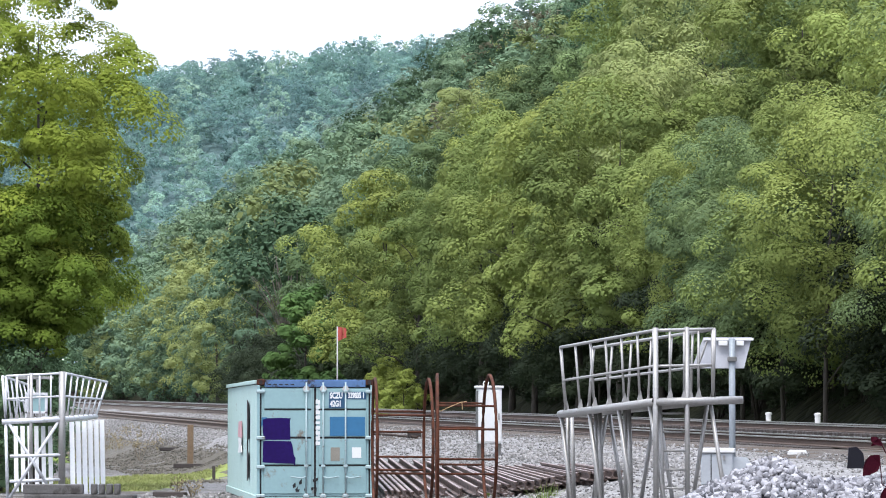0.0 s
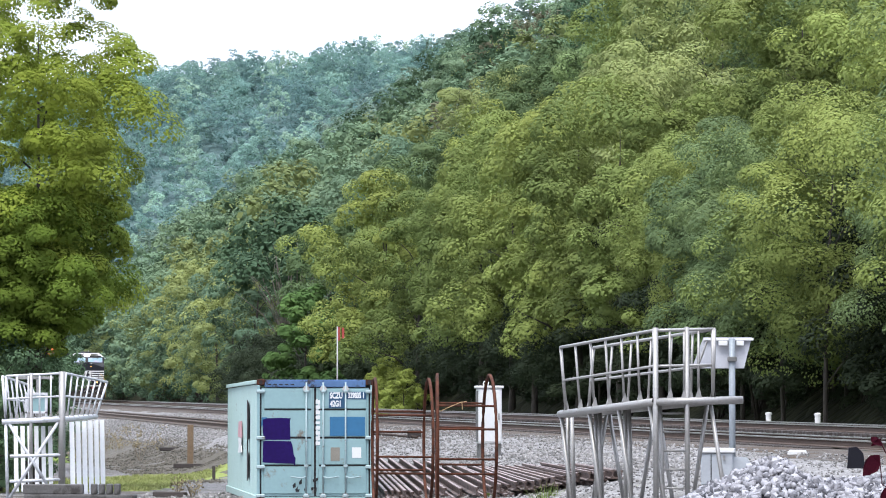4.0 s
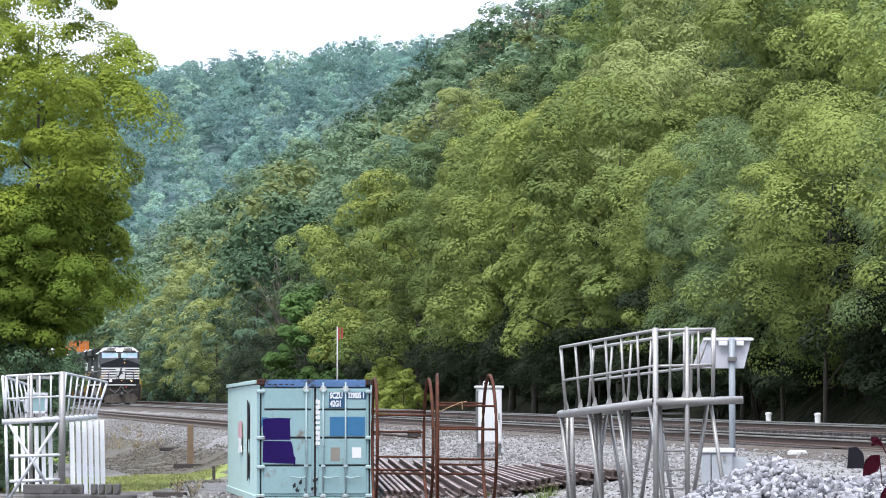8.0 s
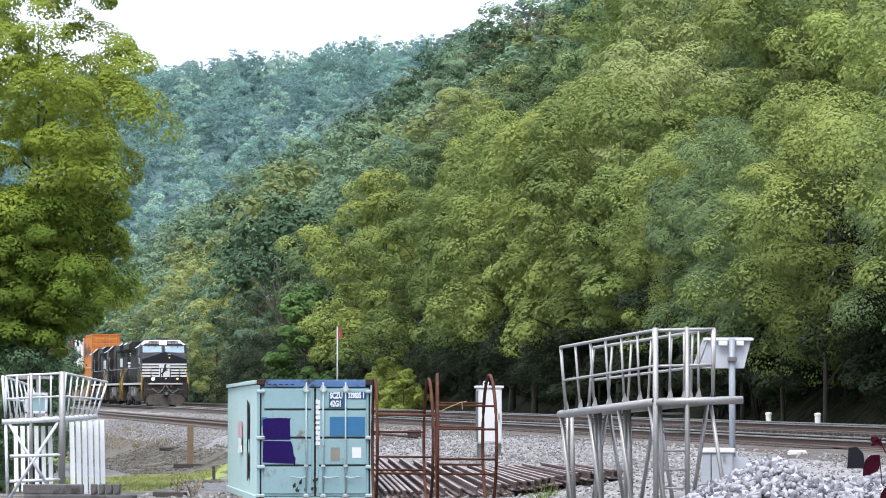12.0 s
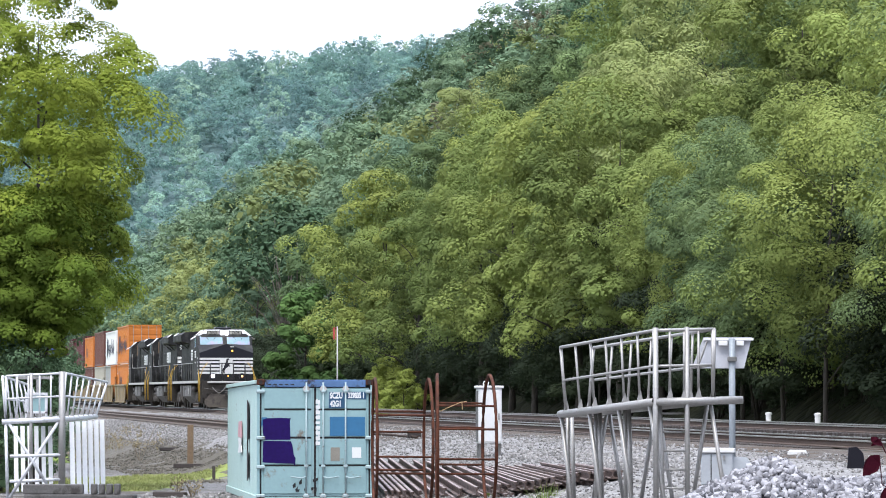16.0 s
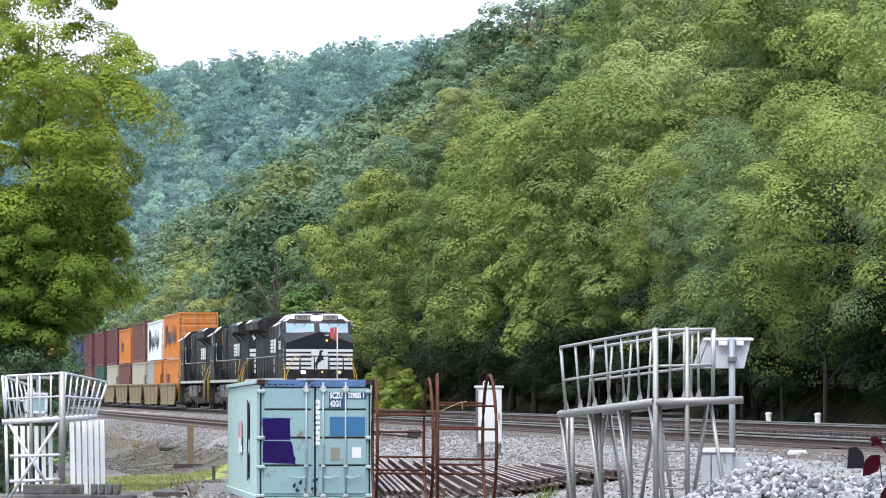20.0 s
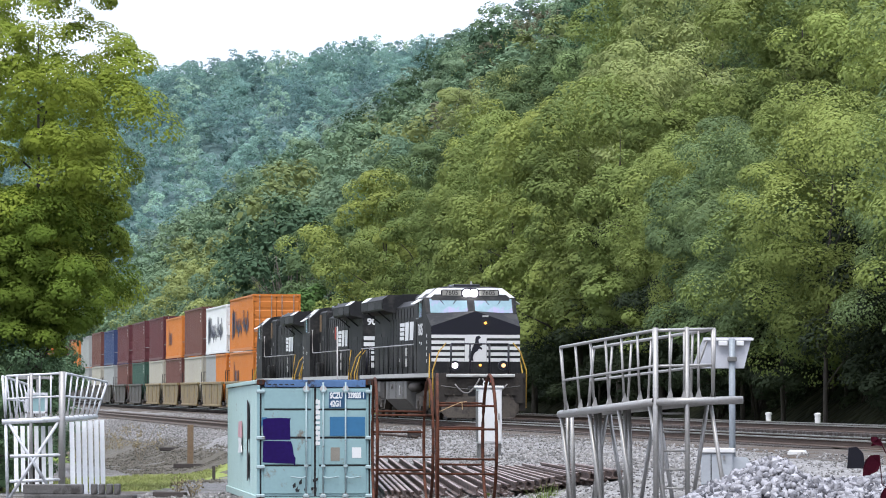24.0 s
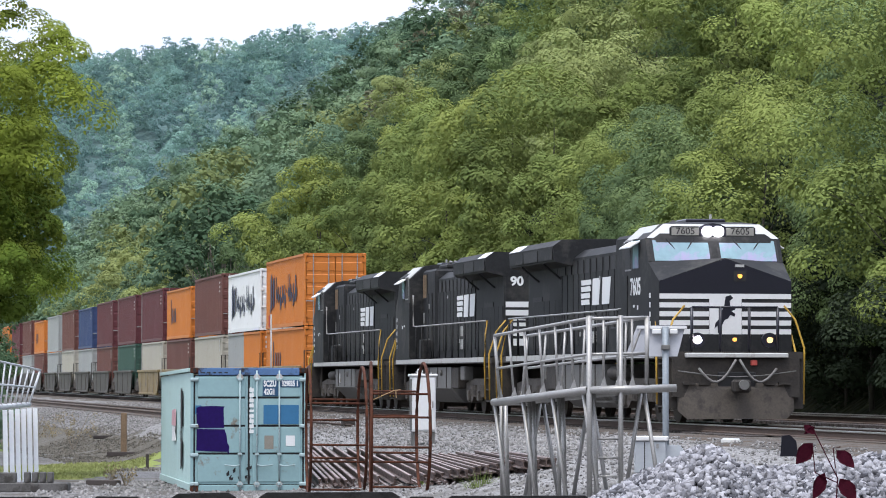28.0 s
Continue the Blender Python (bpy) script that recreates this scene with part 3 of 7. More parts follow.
def skeleton_mesh(name, rng, height, base, radius, r0, limbs):
    """Tapered trunk; returns trunk bmesh and a list of limb bmeshes."""
    lean = rng.normal(size=2) * 0.04 * height
    def spine(t):
        return Vector((lean[0] * t * t, lean[1] * t * t, height * 0.86 * t))
    trunk = tube(bmesh.new(), [spine(t) - Vector((0, 0, 0.3 if t == 0 else 0)) for t in (0, 0.08, 0.25, 0.5, 0.75, 1.0)], [r0 * 1.35, r0, r0 * 0.85, r0 * 0.6, r0 * 0.33, r0 * 0.08], 8)
    out = []
    for i in range(limbs):
        t = base / height * 0.7 + (0.85 - base / height * 0.7) * (i + 0.3) / limbs
        p = spine(t)
        a = i * 2.4 + rng.random()
        reach = radius * (0.9 - 0.4 * t)
        e = p + Vector((math.cos(a) * reach, math.sin(a) * reach, reach * (0.5 + 0.5 * rng.random())))
        mid = (p + e) / 2 + Vector((0, 0, reach * 0.12))
        q = r0 * (0.45 - 0.25 * t)
        out.append(tube(bmesh.new(), [p, mid, e], [q, q * 0.65, q * 0.15], 6))
    return trunk, out


def tree_model(label, seed, height, base, radius, lobes, sub, per, size, material, limbs=7, r0=0.22, group="", lumpy=1.0, top=0.62, name="tree", heart=60, flat=0.72, sparse_from=0.0, big=0.14):
    rng = np.random.default_rng(seed)
    t = thing(name, label, "tree", group)
    trunk, boughs = skeleton_mesh("trunk", rng, height, base, radius, r0, limbs)
    part("trunk", trunk, M_BARK, t, smooth=True)
    for b in boughs:
        part("limb", b, M_BARK, t, smooth=True)
    c, r, out, lobe, lobe_r = crown_clumps(rng, height, base, radius, lobes, sub, lumpy, top)
    if sparse_from:
        stay = (c[:, 2] < sparse_from) | (rng.random(len(c)) < 0.72)
        c, r, out = c[stay], r[stay] * np.where(c[stay][:, 2] < sparse_from, 1.0, 0.85), out[stay]
        lobe_r = lobe_r[lobe[:, 2] < sparse_from]
        lobe = lobe[lobe[:, 2] < sparse_from]
    v, q = foliage(rng, (c, r, out, lobe, lobe_r), per, size, heart, flat, big)
    crown = new("crown", quick_mesh("crown", v, q, material, True))
    crown.parent = t
    return t


def set_tree(model, x, y, turn, k=1.0, sink=0.0):
    m = pose(x, y, ground_z(x, y) - sink, 0, 0, turn)
    c = copy_thing(model, m)
    c.scale = (k, k, k)
    return c


def bearing(x, y):
    return math.degrees(math.atan2(x, y))


rnd = random.Random(11)
NEAR = [
    tree_model("broad green trackside tree overhanging the line", 1, 13.5, 3.2, 4.6, 20, 13, 300, 0.084, LEAF_NEAR, 8, 0.1, group="trackside trees", heart=110),
    tree_model("tall yellow-green trackside tree with a rounded crown", 2, 14.0, 3.2, 4.3, 20, 13, 300, 0.084, LEAF_NEAR, 8, 0.1, group="trackside trees", heart=110),
    tree_model("deep green trackside tree with dense leaves", 5, 12.8, 3.2, 4.4, 20, 13, 300, 0.084, LEAF_MID, 8, 0.1, group="trackside trees", heart=110),
]
UNDER = tree_model("low undergrowth tree with canopy shade in its leaf colour", 6, 7.5, 0.2, 3.6, 16, 8, 110, 0.12, LEAF_UNDERSHADE, 4, 0.08, group="undergrowth")
FRONT = [
    tree_model("broad green trackside tree with a full crown", 7, 13.8, 3.4, 3.9, 20, 11, 170, 0.118, LEAF_NEAR, 6, 0.16, group="trackside trees", heart=70),
    tree_model("deep green trackside tree with a full crown", 3, 13.0, 3.2, 4.0, 20, 11, 170, 0.118, LEAF_MID, 6, 0.16, group="trackside trees", heart=70),
    tree_model("yellow-green trackside tree with a loose crown", 4, 13.8, 3.3, 3.8, 20, 11, 170, 0.118, LEAF_NEAR, 6, 0.16, group="trackside trees", lumpy=1.5, heart=70),
]
HILL = [
    tree_model("green hillside tree in full leaf", 11, 14.0, 4.6, 4.0, 20, 8, 105, 0.165, LEAF_HILL, 4, group="hillside trees"),
    tree_model("rounded hillside tree in full leaf", 12, 13.0, 4.6, 4.2, 20, 8, 105, 0.165, LEAF_HILL, 4, group="hillside trees"),
    tree_model("darker green hillside tree", 13, 15.0, 4.6, 3.8, 20, 8, 105, 0.165, LEAF_DEEP, 4, group="hillside trees"),
    tree_model("light green hillside tree", 14, 14.0, 4.6, 4.0, 20, 8, 105, 0.165, LEAF_MID, 4, group="hillside trees"),
]
SLOPE = FRONT + [
    tree_model("olive-green slope tree with a broad crown", 18, 14.0, 3.6, 4.3, 20, 11, 170, 0.118, LEAF_MID, 6, 0.16, group="slope trees", heart=70),
    tree_model("soft green slope tree with a rounded crown", 19, 13.2, 3.6, 4.3, 20, 11, 170, 0.118, LEAF_PALE, 6, 0.16, group="slope trees", heart=70),
]
LOW = [
    tree_model("pale green trackside tree in full leaf", 16, 13.0, 0.8, 3.6, 22, 8, 80, 0.16, LEAF_PALE, 4, group="trackside trees"),
    tree_model("soft green trackside tree in full leaf", 17, 11.5, 0.6, 3.4, 22, 8, 80, 0.16, LEAF_HILL, 4, group="trackside trees"),
]
RUSSET = tree_model("hillside tree turning russet", 15, 14.0, 4.6, 4.0, 20, 8, 105, 0.165, LEAF_RUSSET, 4, group="hillside trees")
first_use = {}


def plant(model, x, y, turn, k=1.0, sink=0.0):
    """The model itself takes the first place; later places are copies."""
    if model not in first_use:
        first_use[model] = True
        model.matrix_basis = pose(x, y, ground_z(x, y) - sink, 0, 0, turn)
        model.scale = (k, k, k)
        return model
    return set_tree(model, x, y, turn, k, sink)


# the row along the far side of the line, with shade-coloured undergrowth beneath
s = -34.0
while s < 500:
    n = (11.4 if s < 60 else 12.4) + rnd.uniform(-1.0, 1.4)
    p = along(s, n)
    if -8.2 < bearing(p.x, p.y) < 8.8 and not 178 < s < 238:
        models = (NEAR[0], NEAR[2], NEAR[2]) if s < 22 else NEAR if s < 70 else (FRONT if s < 175 else LOW)
        plant(rnd.choice(models), p.x, p.y, rnd.uniform(0, 360), rnd.uniform(0.92, 1.08) if s < 22 else rnd.uniform(0.74, 0.95) if s < 70 else rnd.uniform(0.8, 1.1))
    s += rnd.uniform(6.5, 9.0) if s < 60 else rnd.uniform(8.5, 12.5)
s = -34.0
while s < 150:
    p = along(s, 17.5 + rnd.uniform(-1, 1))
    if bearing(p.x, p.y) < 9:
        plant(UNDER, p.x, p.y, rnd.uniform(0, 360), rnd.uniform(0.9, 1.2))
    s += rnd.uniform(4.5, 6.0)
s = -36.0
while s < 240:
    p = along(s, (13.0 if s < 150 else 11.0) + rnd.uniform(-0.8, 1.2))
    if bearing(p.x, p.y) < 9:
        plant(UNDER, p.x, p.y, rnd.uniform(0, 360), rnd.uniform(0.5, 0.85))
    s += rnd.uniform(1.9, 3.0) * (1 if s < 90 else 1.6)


def thicket(label, seed):
    """A bare thicket: thin crooked stems from one foot, forking into twigs."""
    rng = np.random.default_rng(seed)
    t = thing("thicket", label, "thicket", "thickets")
    for i in range(7):
        a, lean = rng.uniform(0, math.tau), rng.uniform(0.5, 2.6)
        h = rng.uniform(2.6, 5.6)
        pts = [Vector((math.cos(a) * lean * f ** 1.4 + rng.normal() * 0.1, math.sin(a) * lean * f ** 1.4 + rng.normal() * 0.1, h * f - (0.2 if f == 0 else 0))) for f in (0, 0.3, 0.6, 0.85, 1.0)]
        stem = part("stem", tube(bmesh.new(), pts, [0.05, 0.04, 0.03, 0.018, 0.007], 5), M_TWIG, t, smooth=True)
        for j in range(4):
            b = pts[1 + j % 3].lerp(pts[2 + j % 3], rng.random())
            g = rng.uniform(0, math.tau)
            reach = rng.uniform(0.6, 1.9)
            e = b + Vector((math.cos(g) * reach, math.sin(g) * reach, rng.uniform(-0.5, 0.8)))
            part("twig", tube(bmesh.new(), [b, b.lerp(e, 0.5) + Vector((0, 0, 0.15)), e], [0.018, 0.012, 0.005], 4), M_TWIG, stem)
    return t


THICKETS = [thicket("bare brown thicket of thin stems under the trees", 60 + i) for i in range(3)]
s = -32.0
while s < 75:
    p = along(s, 12.2 + rnd.uniform(-0.8, 1.8))
    if bearing(p.x, p.y) < 9:
        plant(rnd.choice(THICKETS), p.x, p.y, rnd.uniform(0, 360), rnd.uniform(0.7, 1.1))
    s += rnd.uniform(2.2, 3.4)
# a lone dark tree with bare lower limbs, a bush before it, and bright weeds on the far verge
def umbrella_tree(label, seed):
    """A short trunk, long bare limbs that fan out, and a domed roof of leaves on their ends."""
    rng = np.random.default_rng(seed)
    t = thing("tree", label, "tree")
    part("trunk", tube(bmesh.new(), [(0, 0, -0.3), (0.05, 0, 1.0), (0.1, 0, 3.2), (0.1, 0.1, 5.4)], [0.42, 0.32, 0.27, 0.12], 8), M_BARK, t, smooth=True)
    ends = []
    for i in range(26):
        a, rr = i * 2.4, 5.3 * math.sqrt((i + 0.5) / 26)
        z = 14.2 - 5.4 * (rr / 5.3) ** 2.2 + rng.uniform(-0.7, 0.7)
        e = Vector((math.cos(a) * rr, math.sin(a) * rr, z))
        ends.append(e)
        p = Vector((0.08, 0, 2.6 + 2.4 * rng.random()))
        mid = p.lerp(e, 0.5) + Vector((rng.normal() * 0.3, rng.normal() * 0.3, 0.5))
        part("limb", tube(bmesh.new(), [p, mid, e], [0.07, 0.045, 0.015], 6), M_PALEBARK, t, smooth=True)
    lobe = np.array([list(e) for e in ends]) + np.array([0, 0, 0.6])
    size = 1.25 + 0.5 * rng.random(26)
    d = unit(rng.normal(size=(26, 9, 3)) + np.array([0, 0, 0.5]))
    c = lobe[:, None, :] + d * (size * 0.75)[:, None, None] * np.array([1, 1, 0.6])
    r = size[:, None] * (0.42 + 0.25 * rng.random((26, 9)))
    v, q = foliage(rng, (c.reshape(-1, 3), r.reshape(-1), (d * np.array([1, 1, 0.4])).reshape(-1, 3), lobe, size), 42, 0.28, 10)
    crown = new("crown", quick_mesh("crown", v, q, LEAF_DEEP, True))
    crown.parent = t
    return t


lone = umbrella_tree("dark green round-headed tree with bare grey limbs", 8)
plant(lone, -11.9, 300, 40)
bush = tree_model("bright green bush beside the line", 9, 5.2, 0.1, 1.9, 13, 9, 70, 0.15, LEAF_BUSH, 5, 0.08, group="bushes", name="bush")
for x, y, k in ((-9.0, 250, 1.5), (-6.9, 236, 0.5), (-11.6, 268, 0.7)):
    plant(bush, x, y, rnd.uniform(0, 360), k)
clearing = tree_model("yellow-green bush in a trackside clearing, sunlight in its colour", 10, 4.6, 0.1, 2.1, 12, 8, 90, 0.1, LEAF_VERGE, 5, 0.06, group="bushes", name="bush")
for x, y, k in ((-2.2, 219, 0.62), (-3.4, 226, 0.75), (-4.3, 231, 0.6), (-2.7, 229, 0.85)):
    plant(clearing, x, y, rnd.uniform(0, 360), k)
# the hillside behind them, near part: single trees
for n in (19, 26.5, 34.5, 43, 52, 62, 73, 84):
    s = -60.0
    while s < 420:
        q = along(s + rnd.uniform(-1.5, 1.5), n + rnd.uniform(-2, 2))
        d = math.hypot(q.x, q.y)
        if d < 330 and -8 < bearing(q.x, q.y) < 8.6 and q.y > 0:
            sunny = (n < 30 and s < 195) or (n < 65 and bearing(q.x, q.y) > 2.5)
            model = rnd.choice(SLOPE if n < 30 else (SLOPE[1], SLOPE[3], SLOPE[3], SLOPE[4])) if sunny else (RUSSET if rnd.random() < 0.06 else rnd.choice(HILL))
            plant(model, q.x, q.y, rnd.uniform(0, 360), rnd.uniform(0.8, 1.15))
        s += rnd.uniform(11, 17)


# every model of a kind stands somewhere on the slope
for model, (s, n) in zip(NEAR + SLOPE + HILL + LOW + [RUSSET], itertools.cycle(((250, 52), (210, 44), (290, 62), (180, 75)))):
    if model not in first_use:
        p = along(s, n)
        plant(model, p.x, p.y, 30)


def woods(name, label, places, variants, material_list, seed):
    """Far woods: many small crowns, one mesh for each shade of green."""
    rng = np.random.default_rng(seed)
    sets = [[[], []] for _ in material_list]
    counts = [0] * len(material_list)
    for x, y, z, k, which in places:
        v, q = variants[rng.integers(len(variants))]
        a = rng.random() * math.tau
        rot = np.array([[math.cos(a), -math.sin(a), 0], [math.sin(a), math.cos(a), 0], [0, 0, 1]])
        w = (v * k) @ rot.T + np.array([x, y, z])
        sets[which][0].append(w)
        sets[which][1].append(q + counts[which])
        counts[which] += len(v)
    for (vs, qs), m in zip(sets, material_list):
        if vs:
            tagged(new(name, quick_mesh(name, np.concatenate(vs), np.concatenate(qs), m, True)), label, "woods", kind="stuff")


def small_crown(seed, height, base, radius, lobes, sub, per, size):
    rng = np.random.default_rng(seed)
    return foliage(rng, crown_clumps(rng, height, base, radius, lobes, sub), per, size, 12, 0.7, 0.6 if size < 1 else 1.3, 0.14, 0.7)


thin_variants = [small_crown(40 + i, 13.5 + i * 0.6, 3, 5.0, 15, 5, 26, 0.4) for i in range(4)]
mid_variants = [small_crown(30 + i, 13.5 + i * 0.6, 3, 4.7, 17, 6, 36, 0.27) for i in range(5)]
far_variants = [small_crown(50 + i, 15, 1.0, 7.0, 11, 5, 20, 0.66) for i in range(6)]
places = []
for n in (13, 20, 27.5, 35.5, 44, 53, 63, 74, 85, 96):
    s = 160.0
    while s < 1200:
        q = along(s + rnd.uniform(-2, 2), n + rnd.uniform(-2.4, 2.4))
        d = math.hypot(q.x, q.y)
        if d >= 330 and bearing(q.x, q.y) > -7.2 and (n > 25 or (n > 19 and s < 500) or (s > 300 and s < 420)):
            pick = rnd.random()
            which = 2 if pick < 0.06 else (1 if pick < 0.3 else (3 if pick < 0.45 else 0))
            places.append((q.x, q.y, ground_z(q.x, q.y), rnd.uniform(0.8, 1.15), which))
        s += rnd.uniform(17, 25) * (1.0 if s < 700 else 1.3)
woods("hillside_woods", "dense green woods on the hillside", [p for p in places if p[1] < 620], mid_variants, [LEAF_HILL, LEAF_DEEP, LEAF_RUSSET, LEAF_PALE], 5)
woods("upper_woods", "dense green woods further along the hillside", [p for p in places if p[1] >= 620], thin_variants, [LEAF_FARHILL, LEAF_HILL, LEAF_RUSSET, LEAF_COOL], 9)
ridge_places = []
y = 1480.0
while y < 1990:
    x = -250 - 0.02 * y
    while x < 120:
        if -7.0 < bearing(x, y) < 1.2:
            ridge_places.append((x + rnd.uniform(-4, 4), y + rnd.uniform(-6, 6), ground_z(x, y), rnd.uniform(0.7, 1.25), rnd.choice((0, 0, 0, 0, 1, 1, 1, 2))))
        x += rnd.uniform(8.5, 12)
    y += 22
woods("ridge_woods", "woods on a distant ridge in haze-tinted blue-green", ridge_places, far_variants, [LEAF_RIDGE, LEAF_RIDGEDARK, LEAF_RIDGEPALE], 6)

# the tree beside the yard, and the bushes under it
left = tree_model("tall yellow-green tree with a loose open crown", 71, 13.6, 4.6, 2.75, 36, 12, 300, 0.062, LEAF_LEFT, 9, 0.11, lumpy=0.5, top=0.45, heart=90, sparse_from=10.6, big=0.13)
plant(left, -10.0, 95, 20)
low = tree_model("bushy yellow-green tree beside the yard", 72, 7.2, 3.5, 2.1, 25, 12, 290, 0.06, LEAF_LIME, 6, 0.1, lumpy=1.1, heart=150, big=0.13)
plant(low, -10.2, 94, 140)
dark = tree_model("dark green tree behind the yard", 73, 11.0, 0.5, 4.2, 20, 10, 70, 0.16, LEAF_DEEP, 6, 0.2)
for x, y, k in ((-10.95, 91.5, 0.26), (-11.9, 92.5, 0.3), (-16.4, 124, 0.85), (-19.5, 150, 1.0), (-13.2, 108, 0.55), (-11.5, 100, 0.44), (-11.4, 97.5, 0.42), (-12.6, 112, 0.38), (-14.7, 130, 0.58), (-15.6, 134, 0.6), (-10.75, 93.2, 0.36), (-24, 190, 1.1)):
    plant(dark, x, y, rnd.uniform(0, 360), k)

# ---- the train ----
SPEED = 11.35            # metres a second, steady
TRAIN = []               # (thing, metres back along the line at the end, reversed)


def vehicle(t, s_end, reverse=False, dz=0.0):
    TRAIN.append((t, s_end, reverse, dz))
    return t


def line_pose(s, reverse=False, dz=0.0):
    m = Matrix.Translation(along(s, 0, dz)) @ Matrix.Rotation(math.atan2(UY, UX), 4, "Z") @ Matrix.Rotation(math.atan(GRADE), 4, "Y")
    return m @ Matrix.Rotation(math.pi, 4, "Z") if reverse else m


def hull(bm, pts):
    vs = [bm.verts.new(p) for p in pts]
    bmesh.ops.convex_hull(bm, input=vs)
    loose = [v for v in bm.verts if not v.link_faces]
    bmesh.ops.delete(bm, geom=loose, context="VERTS")
    return bm


def flat(name, outline, material, parent, m, depth=0.006, label=""):
    """A thin painted or bolted plate: an outline in its own x,y, placed by m (z outwards)."""
    ob = part(name, prism(bmesh.new(), outline, "z", 0, depth), material, parent, label)
    ob.matrix_basis = m
    return ob


def rect(w, h, x=0, y=0):
    return [(x - w / 2, y - h / 2), (x + w / 2, y - h / 2), (x + w / 2, y + h / 2), (x - w / 2, y + h / 2)]


def side_face(x, y, z):
    """Plate pose on a side wall, reading from outside."""
    s = -1 if y < 0 else 1
    return Matrix.Translation((x, y, z)) @ (Matrix.Rotation(math.pi, 4, "Z") if s > 0 else Matrix()) @ Matrix.Rotation(math.pi / 2, 4, "X")


def front_face(x, y, z):
    """Plate pose on a wall that faces forwards."""
    return Matrix.Translation((x, y, z)) @ Matrix.Rotation(math.pi / 2, 4, "Z") @ Matrix.Rotation(math.pi / 2, 4, "X")


def disc(name, r, depth, material, parent, m, sides=20, label=""):
    bm = tube(bmesh.new(), [(0, 0, 0), (0, 0, depth)], r, sides)
    ob = part(name, bm, material, parent, label)
    ob.matrix_basis = m
    return ob


WHEELS = []   # (wheelset object, place on its truck)


def truck(parent, xc, axles, spacing, r, name="truck"):
    t = part(name, bmesh.new(), M_TRUCK, parent)
    bm = bmesh.new()
    half = spacing * (axles - 1) / 2
    for y in (-1.12, 1.12):
        prof = [(-half - 0.75, 0.62), (-half - 0.35, 0.34), (-half + 0.35, 0.34), (-half + 0.6, 0.5), (half - 0.6, 0.5), (half - 0.35, 0.34), (half + 0.35, 0.34), (half + 0.75, 0.62), (half + 0.75, 0.92), (half * 0.5, 1.05), (-half * 0.5, 1.05), (-half - 0.75, 0.92)]
        prism(bm, [(xc + a, b) for a, b in prof], "y", y - 0.09, y + 0.09)
        for i in range(axles):
            xa = xc - half + i * spacing
            box(bm, xa - 0.17, xa + 0.17, y - 0.17 if y < 0 else y, y if y < 0 else y + 0.17, 0.38, 0.7, 0.03)
        for i in range(axles - 1):
            xs = xc - half + (i + 0.5) * spacing
            for dx in (-0.3, 0, 0.3):
                tube(bm, [(xs + dx, y * 1.08, 0.52), (xs + dx, y * 1.08, 0.86)], 0.09, 8)
    box(bm, xc - half, xc + half, -1.0, 1.0, 0.6, 0.95)
    bm.to_mesh(t.data)
    bm.free()
    for i in range(axles):
        xa = xc - half + i * spacing
        w = bmesh.new()
        turned = ((-1.2, 0.09), (-0.84, 0.09), (-0.83, r * 0.35), (-0.825, r * 0.8), (-0.82, r), (-0.71, r), (-0.69, r * 1.05), (-0.68, r * 0.85), (-0.7, r * 0.3), (-0.66, 0.09), (0.66, 0.09), (0.7, r * 0.3), (0.68, r * 0.85), (0.69, r * 1.05), (0.71, r), (0.82, r), (0.825, r * 0.8), (0.83, r * 0.35), (0.84, 0.09), (1.2, 0.09))
        rings = [[w.verts.new((q * math.sin(k * math.tau / 20) * (0.93 if (k % 5 == 0 and 0.3 < q / r < 0.9) else 1), yy, q * math.cos(k * math.tau / 20))) for k in range(20)] for yy, q in turned]
        for ra, rb in zip(rings[:-1], rings[1:]):
            for k in range(20):
                w.faces.new((ra[k], ra[(k + 1) % 20], rb[(k + 1) % 20], rb[k]))
        w.faces.new(rings[0])
        w.faces.new(rings[-1])
        ob = part("wheelset", w, M_WHEEL, t)
        ob.matrix_basis = Matrix.Translation((xa, 0, r))
        WHEELS.append((ob, (xa, 0, r), r))
    return t


